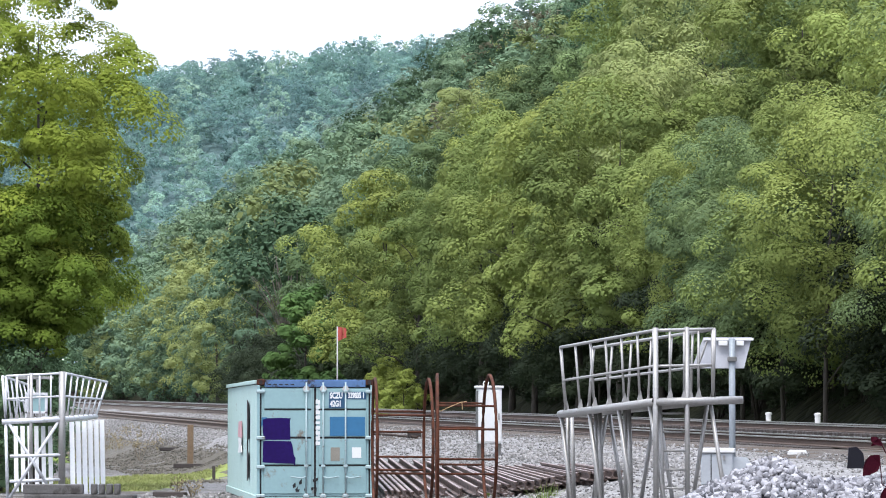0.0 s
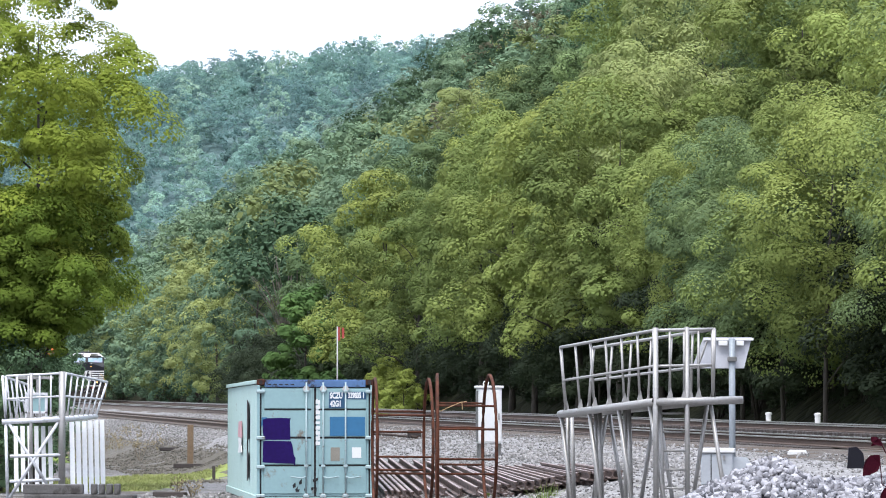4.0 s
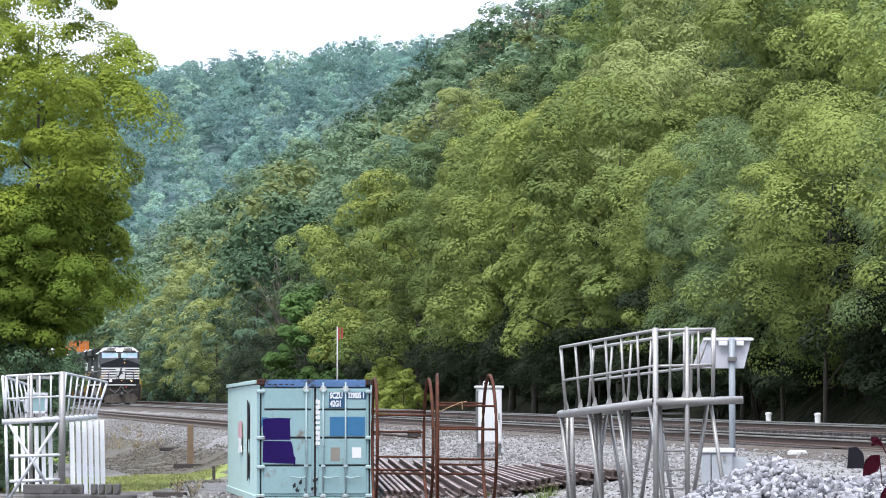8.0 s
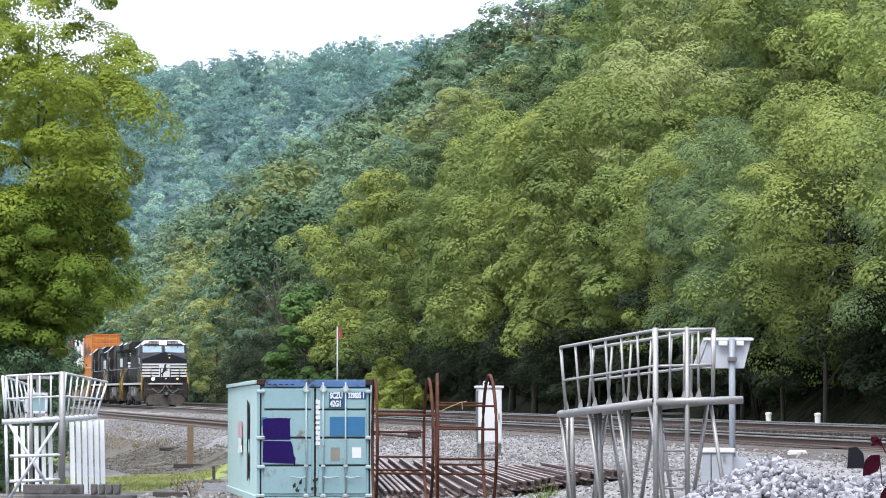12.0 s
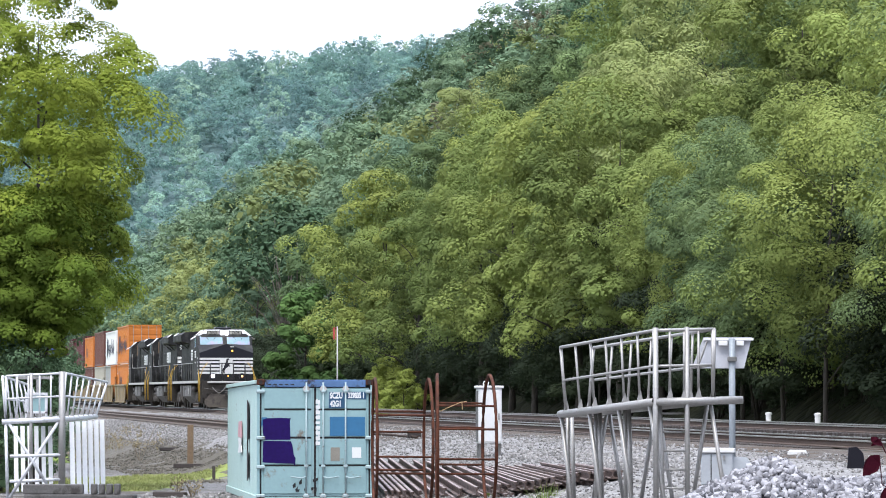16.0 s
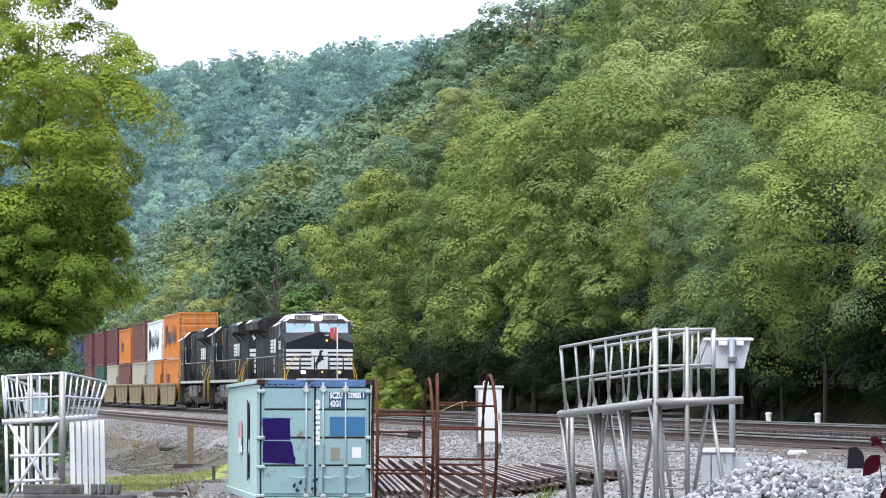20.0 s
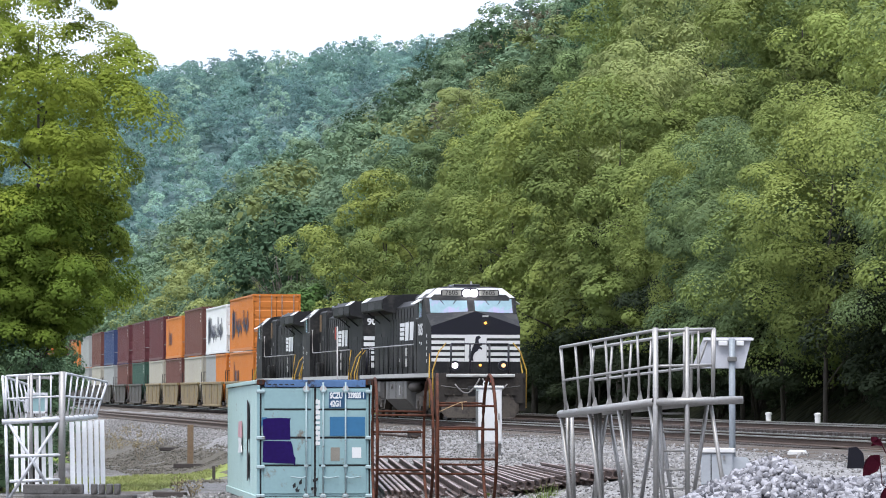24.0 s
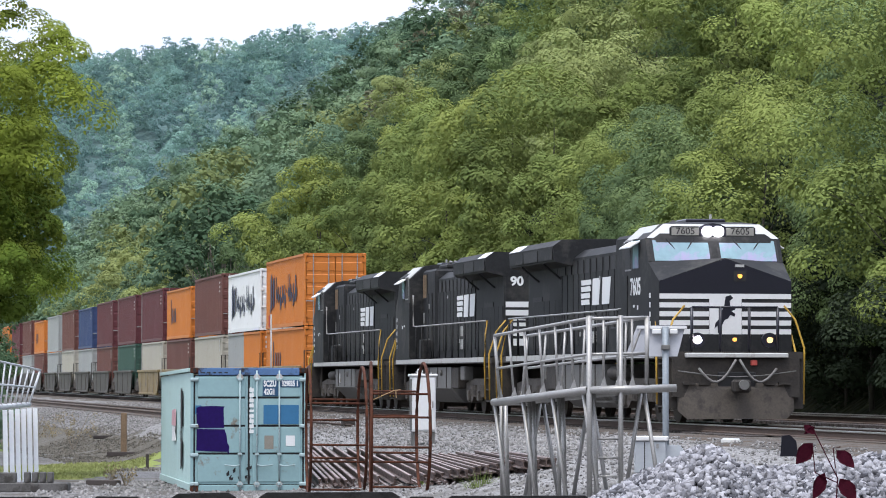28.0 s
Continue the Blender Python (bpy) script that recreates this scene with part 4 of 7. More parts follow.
def locomotive(label, lit, number):
    """A six-axle road locomotive; its front coupler's face is at x = 0 and rails at z = 0."""
    L = thing("locomotive", label, "locomotive", "locomotives")
    tail = -19.8 if number else -20.9
    # deck, sills and tank
    block("deck", -21.75, -0.65, -1.5, 1.5, 1.5, 1.66, M_UNDER, L)
    for y in (-1.51, 1.49):
        block("side_sill", -20.4, -2.0, y, y + 0.02, 1.53, 1.67, M_DIRTYWHITE, L, label="grimy pale sill stripe")
    box_bm = prism(bmesh.new(), [(-1.42, 1.4), (-1.42, 0.75), (-1.0, 0.32), (1.0, 0.32), (1.42, 0.75), (1.42, 1.4)], "x", -13.5, -8.0)
    part("fuel_tank", box_bm, M_TANK, L)
    for y in (-1.28, 1.28):
        part("air_reservoir", tube(bmesh.new(), [(-7.6, y, 1.18), (-7.4, y, 1.18), (-5.9, y, 1.18), (-5.7, y, 1.18)], [0.1, 0.17, 0.17, 0.1], 12), M_UNDER, L, smooth=True)
        part("underframe_box", box(bmesh.new(), -15.0, -13.8, y - 0.15, y + 0.15, 0.75, 1.38, 0.03), M_UNDER, L)
    for y in (-1.43, 1.43):
        for x in (-12.6, -10.75, -8.9):
            block("tank_strap", x - 0.05, x + 0.05, min(y, y * 0.99), max(y, y * 0.99) + 0.006, 0.78, 1.4, M_UNDER, L)
        block("fuel_gauge", -9.6, -9.45, min(y, y * 1.02), max(y, y * 1.02), 0.9, 1.25, M_DIRTYWHITE, L, 0.01)
        disc("fuel_filler", 0.09, 0.05, M_RESERVOIR, L, side_face(-11.6, y, 1.22))
        part("sand_pipe", tube(bmesh.new(), [(-2.6, y * 0.9, 1.5), (-2.7, y * 0.92, 0.8), (-2.75, y * 0.85, 0.25)], 0.03, 6), M_TRUCK, L, smooth=True)
        part("air_filter", box(bmesh.new(), -16.0, -15.2, y * 0.88 - 0.14, y * 0.88 + 0.14, 1.0, 1.42, 0.03), M_RESERVOIR, L)
    for xc in (-4.55, -17.75):
        truck(L, xc, 3, 1.88, 0.53)
    # pilots, couplers and steps at both ends
    for e, x in ((1, 0.0), (-1, -22.4)):
        def ex(v):
            return x - e * v
        pilot = hull(bmesh.new(), [(ex(a), b, c) for a in (0.55, 0.75) for b in (-1.4, 1.4) for c in (0.62, 1.5)])
        part("pilot", pilot, M_UNDER, L, "dark steel pilot")
        if e > 0:
            plow = hull(bmesh.new(), [(ex(0.42), 0.5, 0.12), (ex(0.42), -0.5, 0.12), (ex(0.5), 1.1, 0.12), (ex(0.5), -1.1, 0.12), (ex(0.58), 1.28, 0.3), (ex(0.58), -1.28, 0.3), (ex(0.6), 1.28, 1.02), (ex(0.6), -1.28, 1.02), (ex(0.46), 0.55, 0.8), (ex(0.46), -0.55, 0.8), (ex(0.7), 1.28, 1.02), (ex(0.7), -1.28, 0.3)])
            part("snowplow", plow, M_PILOT, L, "dusty snowplow blade")
        cp = bmesh.new()
        box(cp, min(ex(0.0), ex(0.62)), max(ex(0.0), ex(0.62)), -0.13, 0.13, 0.76, 0.98, 0.03)
        box(cp, min(ex(0.0), ex(0.25)), max(ex(0.0), ex(0.25)), -0.2, 0.2, 0.72, 1.02, 0.05)
        part("coupler", cp, M_UNDER, L)
        block("coupler_pocket", min(ex(0.5), ex(0.56)), max(ex(0.5), ex(0.56)), -0.42, 0.42, 0.66, 1.2, M_GRILLE, L, 0.02)
        disc("coupler_knuckle", 0.11, 0.1, M_TANK, L, front_face(ex(-0.02), 0.02, 0.9)) if e > 0 else None
        part("uncoupling_lever", tube(bmesh.new(), [(ex(0.48), -1.3, 1.22), (ex(0.46), -0.6, 1.12), (ex(0.42), 0.0, 1.08), (ex(0.46), 0.6, 1.12), (ex(0.48), 1.3, 1.22)], 0.014, 6), M_TANK if e > 0 else M_UNDER, L, smooth=True)
        block("hose_bracket", min(ex(0.44), ex(0.56)), max(ex(0.44), ex(0.56)), 0.3, 0.44, 1.34, 1.47, M_FLAG if e > 0 else M_UNDER, L, 0.02)
        for yy in (-1.05, -0.72, 0.72, 1.05):
            block("pilot_step", min(ex(0.46), ex(0.56)), max(ex(0.46), ex(0.56)), yy - 0.13, yy + 0.13, 0.9, 0.96, M_UNDER, L)
        part("anticlimber", box(bmesh.new(), min(ex(0.4), ex(0.8)), max(ex(0.4), ex(0.8)), -1.12, 1.12, 1.52, 1.63, 0.02), M_DIRTYWHITE if e > 0 else M_UNDER, L, "pale step bar across the end" if e > 0 else "")
        for y in (-1, 1):
            sag = [(ex(0.42), y * (0.86 - 0.82 * k / 8), 1.28 - 0.36 * math.sin(k / 8 * math.pi) + 0.2 * (k / 8) ** 2) for k in range(9)]
            part("air_hose", tube(bmesh.new(), sag, 0.028, 6), M_RUBBER, L, smooth=True)
            ya, yb = min(y * 1.1, y * 1.52), max(y * 1.1, y * 1.52)
            well = block("step_well", min(ex(0.72), ex(0.78)), max(ex(0.72), ex(0.78)), ya, yb, 0.35, 1.5, M_UNDER, L)
            block("stringer", min(ex(1.5), ex(1.56)), max(ex(1.5), ex(1.56)), ya, yb, 0.35, 1.5, M_UNDER, well)
            for k in range(4):
                block("tread", min(ex(0.78), ex(1.5)), max(ex(0.78), ex(1.5)), ya, yb, 0.38 + 0.33 * k, 0.42 + 0.33 * k, M_UNDER, well)
            for v in (0.74, 1.54):
                pts = [(ex(v), y * 1.53, 0.45), (ex(v), y * 1.55, 1.7), (ex(v + 0.35), y * 1.48, 2.35), (ex(v + 0.5), y * 1.4, 2.72)] if v > 1 else [(ex(v), y * 1.53, 0.45), (ex(v), y * 1.55, 1.75), (ex(v), y * 1.35, 2.4), (ex(v), y * 1.1, 2.72)]
                part("grab_rail", tube(bmesh.new(), pts, 0.024, 6), M_YELLOW, L, "yellow grab rail", smooth=True)
            if e > 0:
                disc("ditch_lamp_housing", 0.17, 0.12, M_NOSE, L, front_face(-0.92, y * 0.8, 1.93))
                disc("ditch_lamp", 0.09 if y < 0 else 0.068, 0.13, (G_DITCH if y < 0 else G_DITCHAMBER) if lit else M_DIRTYWHITE, L, front_face(-0.91, y * 0.8, 1.93), label="lit ditch light" if lit else "")
        for yy in (-0.95, -0.32, 0.32, 0.95):
            bar("end_stanchion", (ex(0.7), yy, 1.62), (ex(0.7), yy, 2.68), 0.034, M_NOSE, L, 6)
        bar("end_handrail", (ex(0.7), -0.95, 2.68), (ex(0.7), 0.95, 2.68), 0.03, M_NOSE, L, 6)
    # nose
    nose = hull(bmesh.new(), [(-1.58, s * 1.48, z) for s in (-1, 1) for z in (1.67, 3.3)] + [(-1.62, 0, 3.84)] + [(-2.5, s * 1.52, z) for s in (-1, 1) for z in (1.67, 3.76)] + [(-2.0, s * 1.5, 3.42) for s in (-1, 1)])
    part("nose", nose, M_BLACKPAINT, L)
    flat("nose_face_panel", [(-1.47, 2.98), (1.47, 2.98), (1.47, 3.3), (0, 3.82), (-1.47, 3.3)], M_NOSE, L, Matrix.Translation((-1.578, 0, 0)) @ Matrix.Rotation(math.pi / 2, 4, "Z") @ Matrix.Rotation(math.pi / 2, 4, "X"), 0.005, "glossy blue-black nose panel")
    for i in range(5):
        z = 2.13 + i * 0.205
        for y in (-0.92, 0.92):
            flat("nose_stripe", rect(1.1, 0.118), M_WHITE, L, front_face(-1.577, y, z), 0.006, "white nose stripe")
    flat("nose_stripe", rect(2.94, 0.118), M_WHITE, L, front_face(-1.576, 0, 2.95), 0.006, "white nose stripe")
    flat("nose_centre_panel", rect(0.72, 0.94), M_WHITE, L, front_face(-1.577, 0, 2.54), 0.006, "white centre panel")
    flat("nose_emblem", [(-0.17, -0.44), (-0.08, -0.44), (-0.1, -0.3), (-0.02, -0.14), (0.06, -0.1), (0.1, -0.02), (0.2, -0.06), (0.22, 0.0), (0.13, 0.07), (0.21, 0.1), (0.25, 0.18), (0.11, 0.16), (0.09, 0.3), (0.17, 0.37), (0.11, 0.44), (0.0, 0.4), (-0.03, 0.2), (-0.11, 0.02), (-0.15, -0.12), (-0.22, -0.2), (-0.25, -0.34), (-0.18, -0.27)], M_NOSE, L, front_face(-1.571, 0.0, 2.54), 0.006, "dark emblem")
    disc("nose_lamp", 0.05, 0.05, G_AMBER if lit else M_TANK, L, front_face(-1.585, 0.32, 3.42), label="amber lamp" if lit else "")
    flat("nose_lamp_surround", rect(0.28, 0.24), M_GRILLE, L, front_face(-1.576, 0.32, 3.42), 0.012)
    flat("nose_badge", rect(0.2, 0.06), M_DIRTYWHITE, L, front_face(-1.572, 0.32, 3.66), 0.01)
    disc("step_lamp", 0.045, 0.06, G_AMBER if lit else M_TANK, L, front_face(-0.95, 0.05, 1.94))
    # cab
    cab_pts = []
    for s in (-1, 1):
        cab_pts += [(-2.5, s * 1.52, 1.67), (-2.5, s * 1.52, 3.78), (-2.82, s * 1.52, 4.33), (-5.3, s * 1.52, 1.67), (-5.3, s * 1.52, 4.26), (-2.95, s * 1.08, 4.68), (-5.3, s * 1.08, 4.68), (-3.3, s * 0.8, 4.74), (-5.3, s * 0.8, 4.74)]
    part("cab", hull(bmesh.new(), cab_pts), M_BLACKPAINT, L)
    slope = math.atan2(0.32, 0.53)
    lean = Matrix.Rotation(-slope, 4, "X")
    for y in (-0.75, 0.75):
        flat("windshield_frame", rect(1.37, 0.67), M_GASKET, L, front_face(-2.634, y, 4.035) @ lean, 0.012)
        flat("windshield", rect(1.25, 0.57), M_GLASS, L, front_face(-2.621, y, 4.035) @ lean, 0.012, "windshield with pale sky reflection in its colour")
        for dx in (-0.3, 0.3):
            part("wiper", tube(bmesh.new(), [(-2.75, y + dx, 4.31), (-2.61, y + dx * 0.3, 4.0)], 0.014, 5), M_GASKET, L)
    brow_lean = Matrix.Rotation(-math.atan2(0.13, 0.35), 4, "X")
    flat("roof_brow", [(-1.5, -0.18), (1.5, -0.18), (1.09, 0.18), (-1.09, 0.18)], M_WHITE, L, front_face(-2.868, 0, 4.505) @ brow_lean, 0.012, "white band over the windshields")
    for y in (-0.62, 0.62):
        flat("number_board_frame", [(-0.35, -0.08), (-0.31, -0.12), (0.31, -0.12), (0.35, -0.08), (0.35, 0.08), (0.31, 0.12), (-0.31, 0.12), (-0.35, 0.08)], M_GASKET, L, front_face(-2.835, y, 4.5), 0.03)
        flat("number_board", rect(0.62, 0.18), M_NUMBERBOARD, L, front_face(-2.825, y, 4.5), 0.03, "pale number board")
        if number:
            lettering(number, 0.22, M_GASKET, L, front_face(-2.79, y, 4.5), spread=1.0)
    flat("headlight_box", [(0.36 * math.cos(k * 0.524), 0.2 * math.sin(k * 0.524)) for k in range(12)], M_NOSE, L, front_face(-2.83, 0, 4.5), 0.03)
    for y in (-0.12, 0.12):
        disc("headlight", 0.125, 0.05, G_LAMP if lit else M_DIRTYWHITE, L, front_face(-2.815, y, 4.5), label="lit headlight" if lit else "")
    for y in (-1, 1):
        for k, (xa, xb) in enumerate(((-3.5, -4.1), (-4.3, -4.95))):
            flat("cab_side_window", rect(0.58, 0.66), M_GRILLE if k else M_GLASS, L, side_face((xa + xb) / 2, y * 1.522, 3.98), 0.014)
            flat("window_frame", [(-0.33, -0.37), (0.33, -0.37), (0.33, 0.37), (-0.33, 0.37)], M_RAILGREY if k else M_GASKET, L, side_face((xa + xb) / 2, y * 1.515, 3.98), 0.012)
        aw = hull(bmesh.new(), [(xx, y * yy, zz) for xx in (-3.35, -4.5) for yy, zz in ((1.5, 4.32), (1.5, 4.28), (1.76, 4.15), (1.76, 4.12))])
        part("sun_awning", aw, M_WHITE, L, "pale sun awning")
        flat("roof_side_panel", [(-1.05, -0.27), (1.05, -0.27), (0.95, 0.27), (-1.05, 0.27)], M_DIRTYWHITE, L, Matrix.Translation((-4.15, y * 1.315, 4.48)) @ (Matrix.Rotation(math.pi, 4, "Z") if y > 0 else Matrix()) @ Matrix.Rotation(math.atan2(0.42, 0.44), 4, "X"), 0.01, "pale cab roof slope")
        flat("cab_door", rect(0.62, 1.75), M_BLACKPAINT, L, side_face(-5.0, y * 1.521, 2.62), 0.02)
        if number:
            lettering(number, 0.56, M_INK, L, side_face(-3.85, y * 1.524, 3.2), bold=0.012)
        flat("side_placard", rect(0.12, 0.1), M_INK, L, side_face(-3.6, y * 1.524, 2.72))
        flat("side_placard", rect(0.16, 0.06), M_INK, L, side_face(-4.0, y * 1.524, 2.76))
        # edge marks at the nose and hood ends
        for k in range(5):
            flat("reflective_mark", rect(0.12, 0.12), M_INK, L, side_face(-2.3, y * 1.524, 2.1 + k * 0.22), 0.004)
    # hood, blower box, engine hood and radiator
    part("equipment_hood", box(bmesh.new(), -8.0, -5.3, -1.12, 1.12, 1.67, 4.55, 0.08), M_BLACKPAINT, L)
    part("engine_hood", hull(bmesh.new(), [(xx, s * yy, zz) for xx in (-15.7, -8.0) for s in (-1, 1) for yy, zz in ((1.02, 1.67), (1.02, 4.2), (0.75, 4.42))]), M_BLACKPAINT, L)
    part("radiator_hood", box(bmesh.new(), tail, -15.7, -1.02, 1.02, 1.67, 4.3, 0.05), M_BLACKPAINT, L)
    wing = [(-1.0, 4.0), (-1.5, 4.12), (-1.54, 4.52), (-1.3, 4.7), (1.3, 4.7), (1.54, 4.52), (1.5, 4.12), (1.0, 4.0)]
    part("radiator_wing", prism(bmesh.new(), wing, "x", tail, tail + 6.2), M_BLACKPAINT, L)
    for y in (-1, 1):
        # a white plate paints the sky's sheen on the radiator's sloping top
        slope_m = Matrix.Translation((tail + 0.8, y * 1.42, 4.61)) @ (Matrix.Rotation(math.pi, 4, "Z") if y > 0 else Matrix()) @ Matrix.Rotation(math.atan2(0.18, 0.24), 4, "X")
        flat("radiator_top_slope", rect(1.5, 0.28), M_WHITE, L, slope_m, 0.008, "radiator top slope, sky sheen painted white")
        for k in range(3):
            flat("radiator_grille", rect(1.9, 0.3), M_GRILLE if k % 2 else M_BLACKPAINT, L, side_face(tail + 1.1 + k * 2.02, y * 1.525, 4.32), 0.02)
        for k in range(2):
            part("wing_bracket", tube(bmesh.new(), [(tail + 1.6 + k * 3.0, y * 1.03, 3.7), (tail + 1.6 + k * 3.0, y * 1.48, 4.1)], 0.03, 5), M_BLACKPAINT, L)
        flat("intake_screen", rect(1.3, 0.55), M_GRILLE, L, side_face(-18.4, y * 1.022, 3.0), 0.02)
        for k in range(13):
            flat("hood_door", rect(0.62, 1.85), M_BLACKPAINT, L, side_face(-6.4 - k * 0.72 - (0.3 if k > 1 else 0), y * (1.122 if k < 2 else 1.022), 2.85), 0.022)
        for k in range(6):
            flat("hood_door", rect(0.7, 1.3), M_BLACKPAINT, L, side_face(tail + 0.5 + k * 0.75, y * 1.022, 2.5), 0.022)
        for k in range(9):
            flat("louvre", rect(0.5, 0.34), M_GRILLE, L, side_face(-8.6 - k * 0.78, y * 1.024, 3.95), 0.02)
        flat("equipment_grille", rect(0.8, 0.8), M_GRILLE, L, side_face(-5.9, y * 1.122, 4.02), 0.02)
        for k in range(4):
            flat("grille_slat", rect(0.09, 0.74, -0.3 + k * 0.2), M_POSTWOOD if not lit else M_RAILWEB, L, side_face(-5.9, y * 1.142, 4.02), 0.012)
        # side emblem: slanted bars beside two solid shapes
        mm = side_face(-11.2 if number else -13.4, y * 1.046, 3.3) @ Matrix.Diagonal((1.45, 0.72, 1, 1))
        for k in range(4):
            flat("emblem_bar", [(-0.86, 0.22 - k * 0.235), (-0.02 - k * 0.05, 0.22 - k * 0.235), (-0.06 - k * 0.05, 0.40 - k * 0.235), (-0.9, 0.40 - k * 0.235)], M_INK, L, mm, 0.006, "white emblem bar")
        flat("emblem_shape", [(0.05, -0.52), (0.6, -0.52), (0.74, 0.42), (0.1, 0.42)], M_INK, L, mm, 0.006, "white emblem block")
        flat("emblem_shape", [(0.86, -0.52), (1.45, -0.52), (1.6, 0.42), (0.92, 0.42)], M_INK, L, mm, 0.006, "white emblem block")
        for k in range(4):
            flat("number_mark", rect(0.2, 0.3), M_DIRTYWHITE, L, side_face(-11.0 + 0.27 * (k % 2) - (0 if number else 2.2), y * 1.046, 2.5 - 0.4 * (k // 2)), 0.005)
        for k, (px_, pz_, w_, h_) in enumerate(((-5.75, 3.0, 0.22, 0.34), (-6.9, 3.35, 0.14, 0.16), (-6.9, 2.25, 0.14, 0.16), (-10.2, 3.6, 0.12, 0.1), (-12.6, 2.2, 0.2, 0.12))):
            flat("placard", rect(w_, h_), M_RAILGREY, L, side_face(px_, y * (1.146 if px_ > -8 else 1.05), pz_), 0.006)
        block("toolbox", -7.3, -6.5, y * 1.12 if y > 0 else y * 1.4, y * 1.4 if y > 0 else y * 1.12, 1.67, 2.3, M_BLACKPAINT, L, 0.03)
        # walkway handrail
        for k in range(12):
            bar("stanchion", (-6.2 - k * 1.28, y * 1.45, 1.66), (-6.2 - k * 1.28, y * 1.45, 2.72), 0.02, M_BLACKPAINT, L, 6)
        part("handrail", tube(bmesh.new(), [(-5.5, y * 1.45, 3.75), (-5.55, y * 1.45, 2.74), (-6.2, y * 1.45, 2.72), (-20.3, y * 1.45, 2.72)], 0.025, 6), M_RAILGREY, L, "pale walkway handrail", smooth=True)
    # rear end of the hood: stripes and number panel
    def rear(yy, zz):
        return Matrix.Translation((tail, yy, zz)) @ Matrix.Rotation(-math.pi / 2, 4, "Z") @ Matrix.Rotation(math.pi / 2, 4, "X")
    for k in range(2):
        flat("rear_stripe", rect(1.96, 0.16), M_INK, L, rear(0, 2.95 + k * 0.24), 0.006, "white hood stripe")
    for k in range(9):
        flat("rear_mark", rect(0.34, 0.2, -0.6 + 0.6 * (k % 3), 0), M_INK, L, rear(0, 2.1 + 0.28 * (k // 3)), 0.006, "white hood mark")
    lettering("90", 0.36, M_INK, L, rear(0.67, 3.85) @ Matrix.Translation((0, 0, 0.006)), bold=0.012)
    # roof fittings
    part("exhaust_stack", box(bmesh.new(), -11.6, -10.7, -0.35, 0.35, 4.4, 4.62, 0.04), M_GRILLE, L)
    part("roof_blower", box(bmesh.new(), -7.6, -5.8, -0.7, 0.7, 4.55, 4.72, 0.05), M_BLACKPAINT, L)
    for k in range(5):
        part("air_horn", tube(bmesh.new(), [(-5.9, -0.3 + k * 0.15, 4.8), (-5.45, -0.3 + k * 0.15, 4.82)], [0.02, 0.06], 8), M_TANK, L)
    part("antenna", tube(bmesh.new(), [(-3.9, 0.2, 4.7), (-3.9, 0.2, 4.95)], 0.03, 6), M_DIRTYWHITE, L)
    part("antenna_dome", box(bmesh.new(), -4.6, -3.5, -0.45, 0.45, 4.73, 4.83, 0.03), M_NOSE, L)
    for k in range(3):
        disc("radiator_fan", 0.62, 0.06, M_GRILLE, L, Matrix.Translation((tail + 1.2 + k * 1.7, 0, 4.7)))
    return L


lead = locomotive("black road locomotive with white nose stripes and lit lamps", True, "7605")
lead.scale = second_scale = (1, 1.05, 0.985)
vehicle(lead, -2.8)
second = locomotive("black road locomotive running hood first, with white emblem", False, "")
second.scale = (0.87, *second_scale[1:])
vehicle(second, -2.8 + 41.6, True)
# the third engine shares the second's meshes
third = copy_thing(second, Matrix())
vehicle(third, -2.8 + 61.6, True)
for c in third.children_recursive:
    if c.name.startswith("wheelset"):
        WHEELS.append((c, tuple(c.matrix_basis.translation), 0.53))


# ---- containers ----
def corrugated(x0, x1, y, z0, z1, out, pitch=0.278, depth=0.036):
    """A corrugated side wall sheet as a bmesh."""
    bm = bmesh.new()
    xs = []
    x = x0
    while x < x1 - pitch * 0.5:
        xs += [(x, 0), (x + pitch * 0.25, 0), (x + pitch * 0.5, 1), (x + pitch * 0.75, 1)]
        x += pitch
    xs.append((x1, 0))
    lo = [bm.verts.new((a, y - out * depth * k, z0)) for a, k in xs]
    hi = [bm.verts.new((a, y - out * depth * k, z1)) for a, k in xs]
    for i in range(len(xs) - 1):
        bm.faces.new((lo[i], lo[i + 1], hi[i + 1], hi[i]))
    return bm


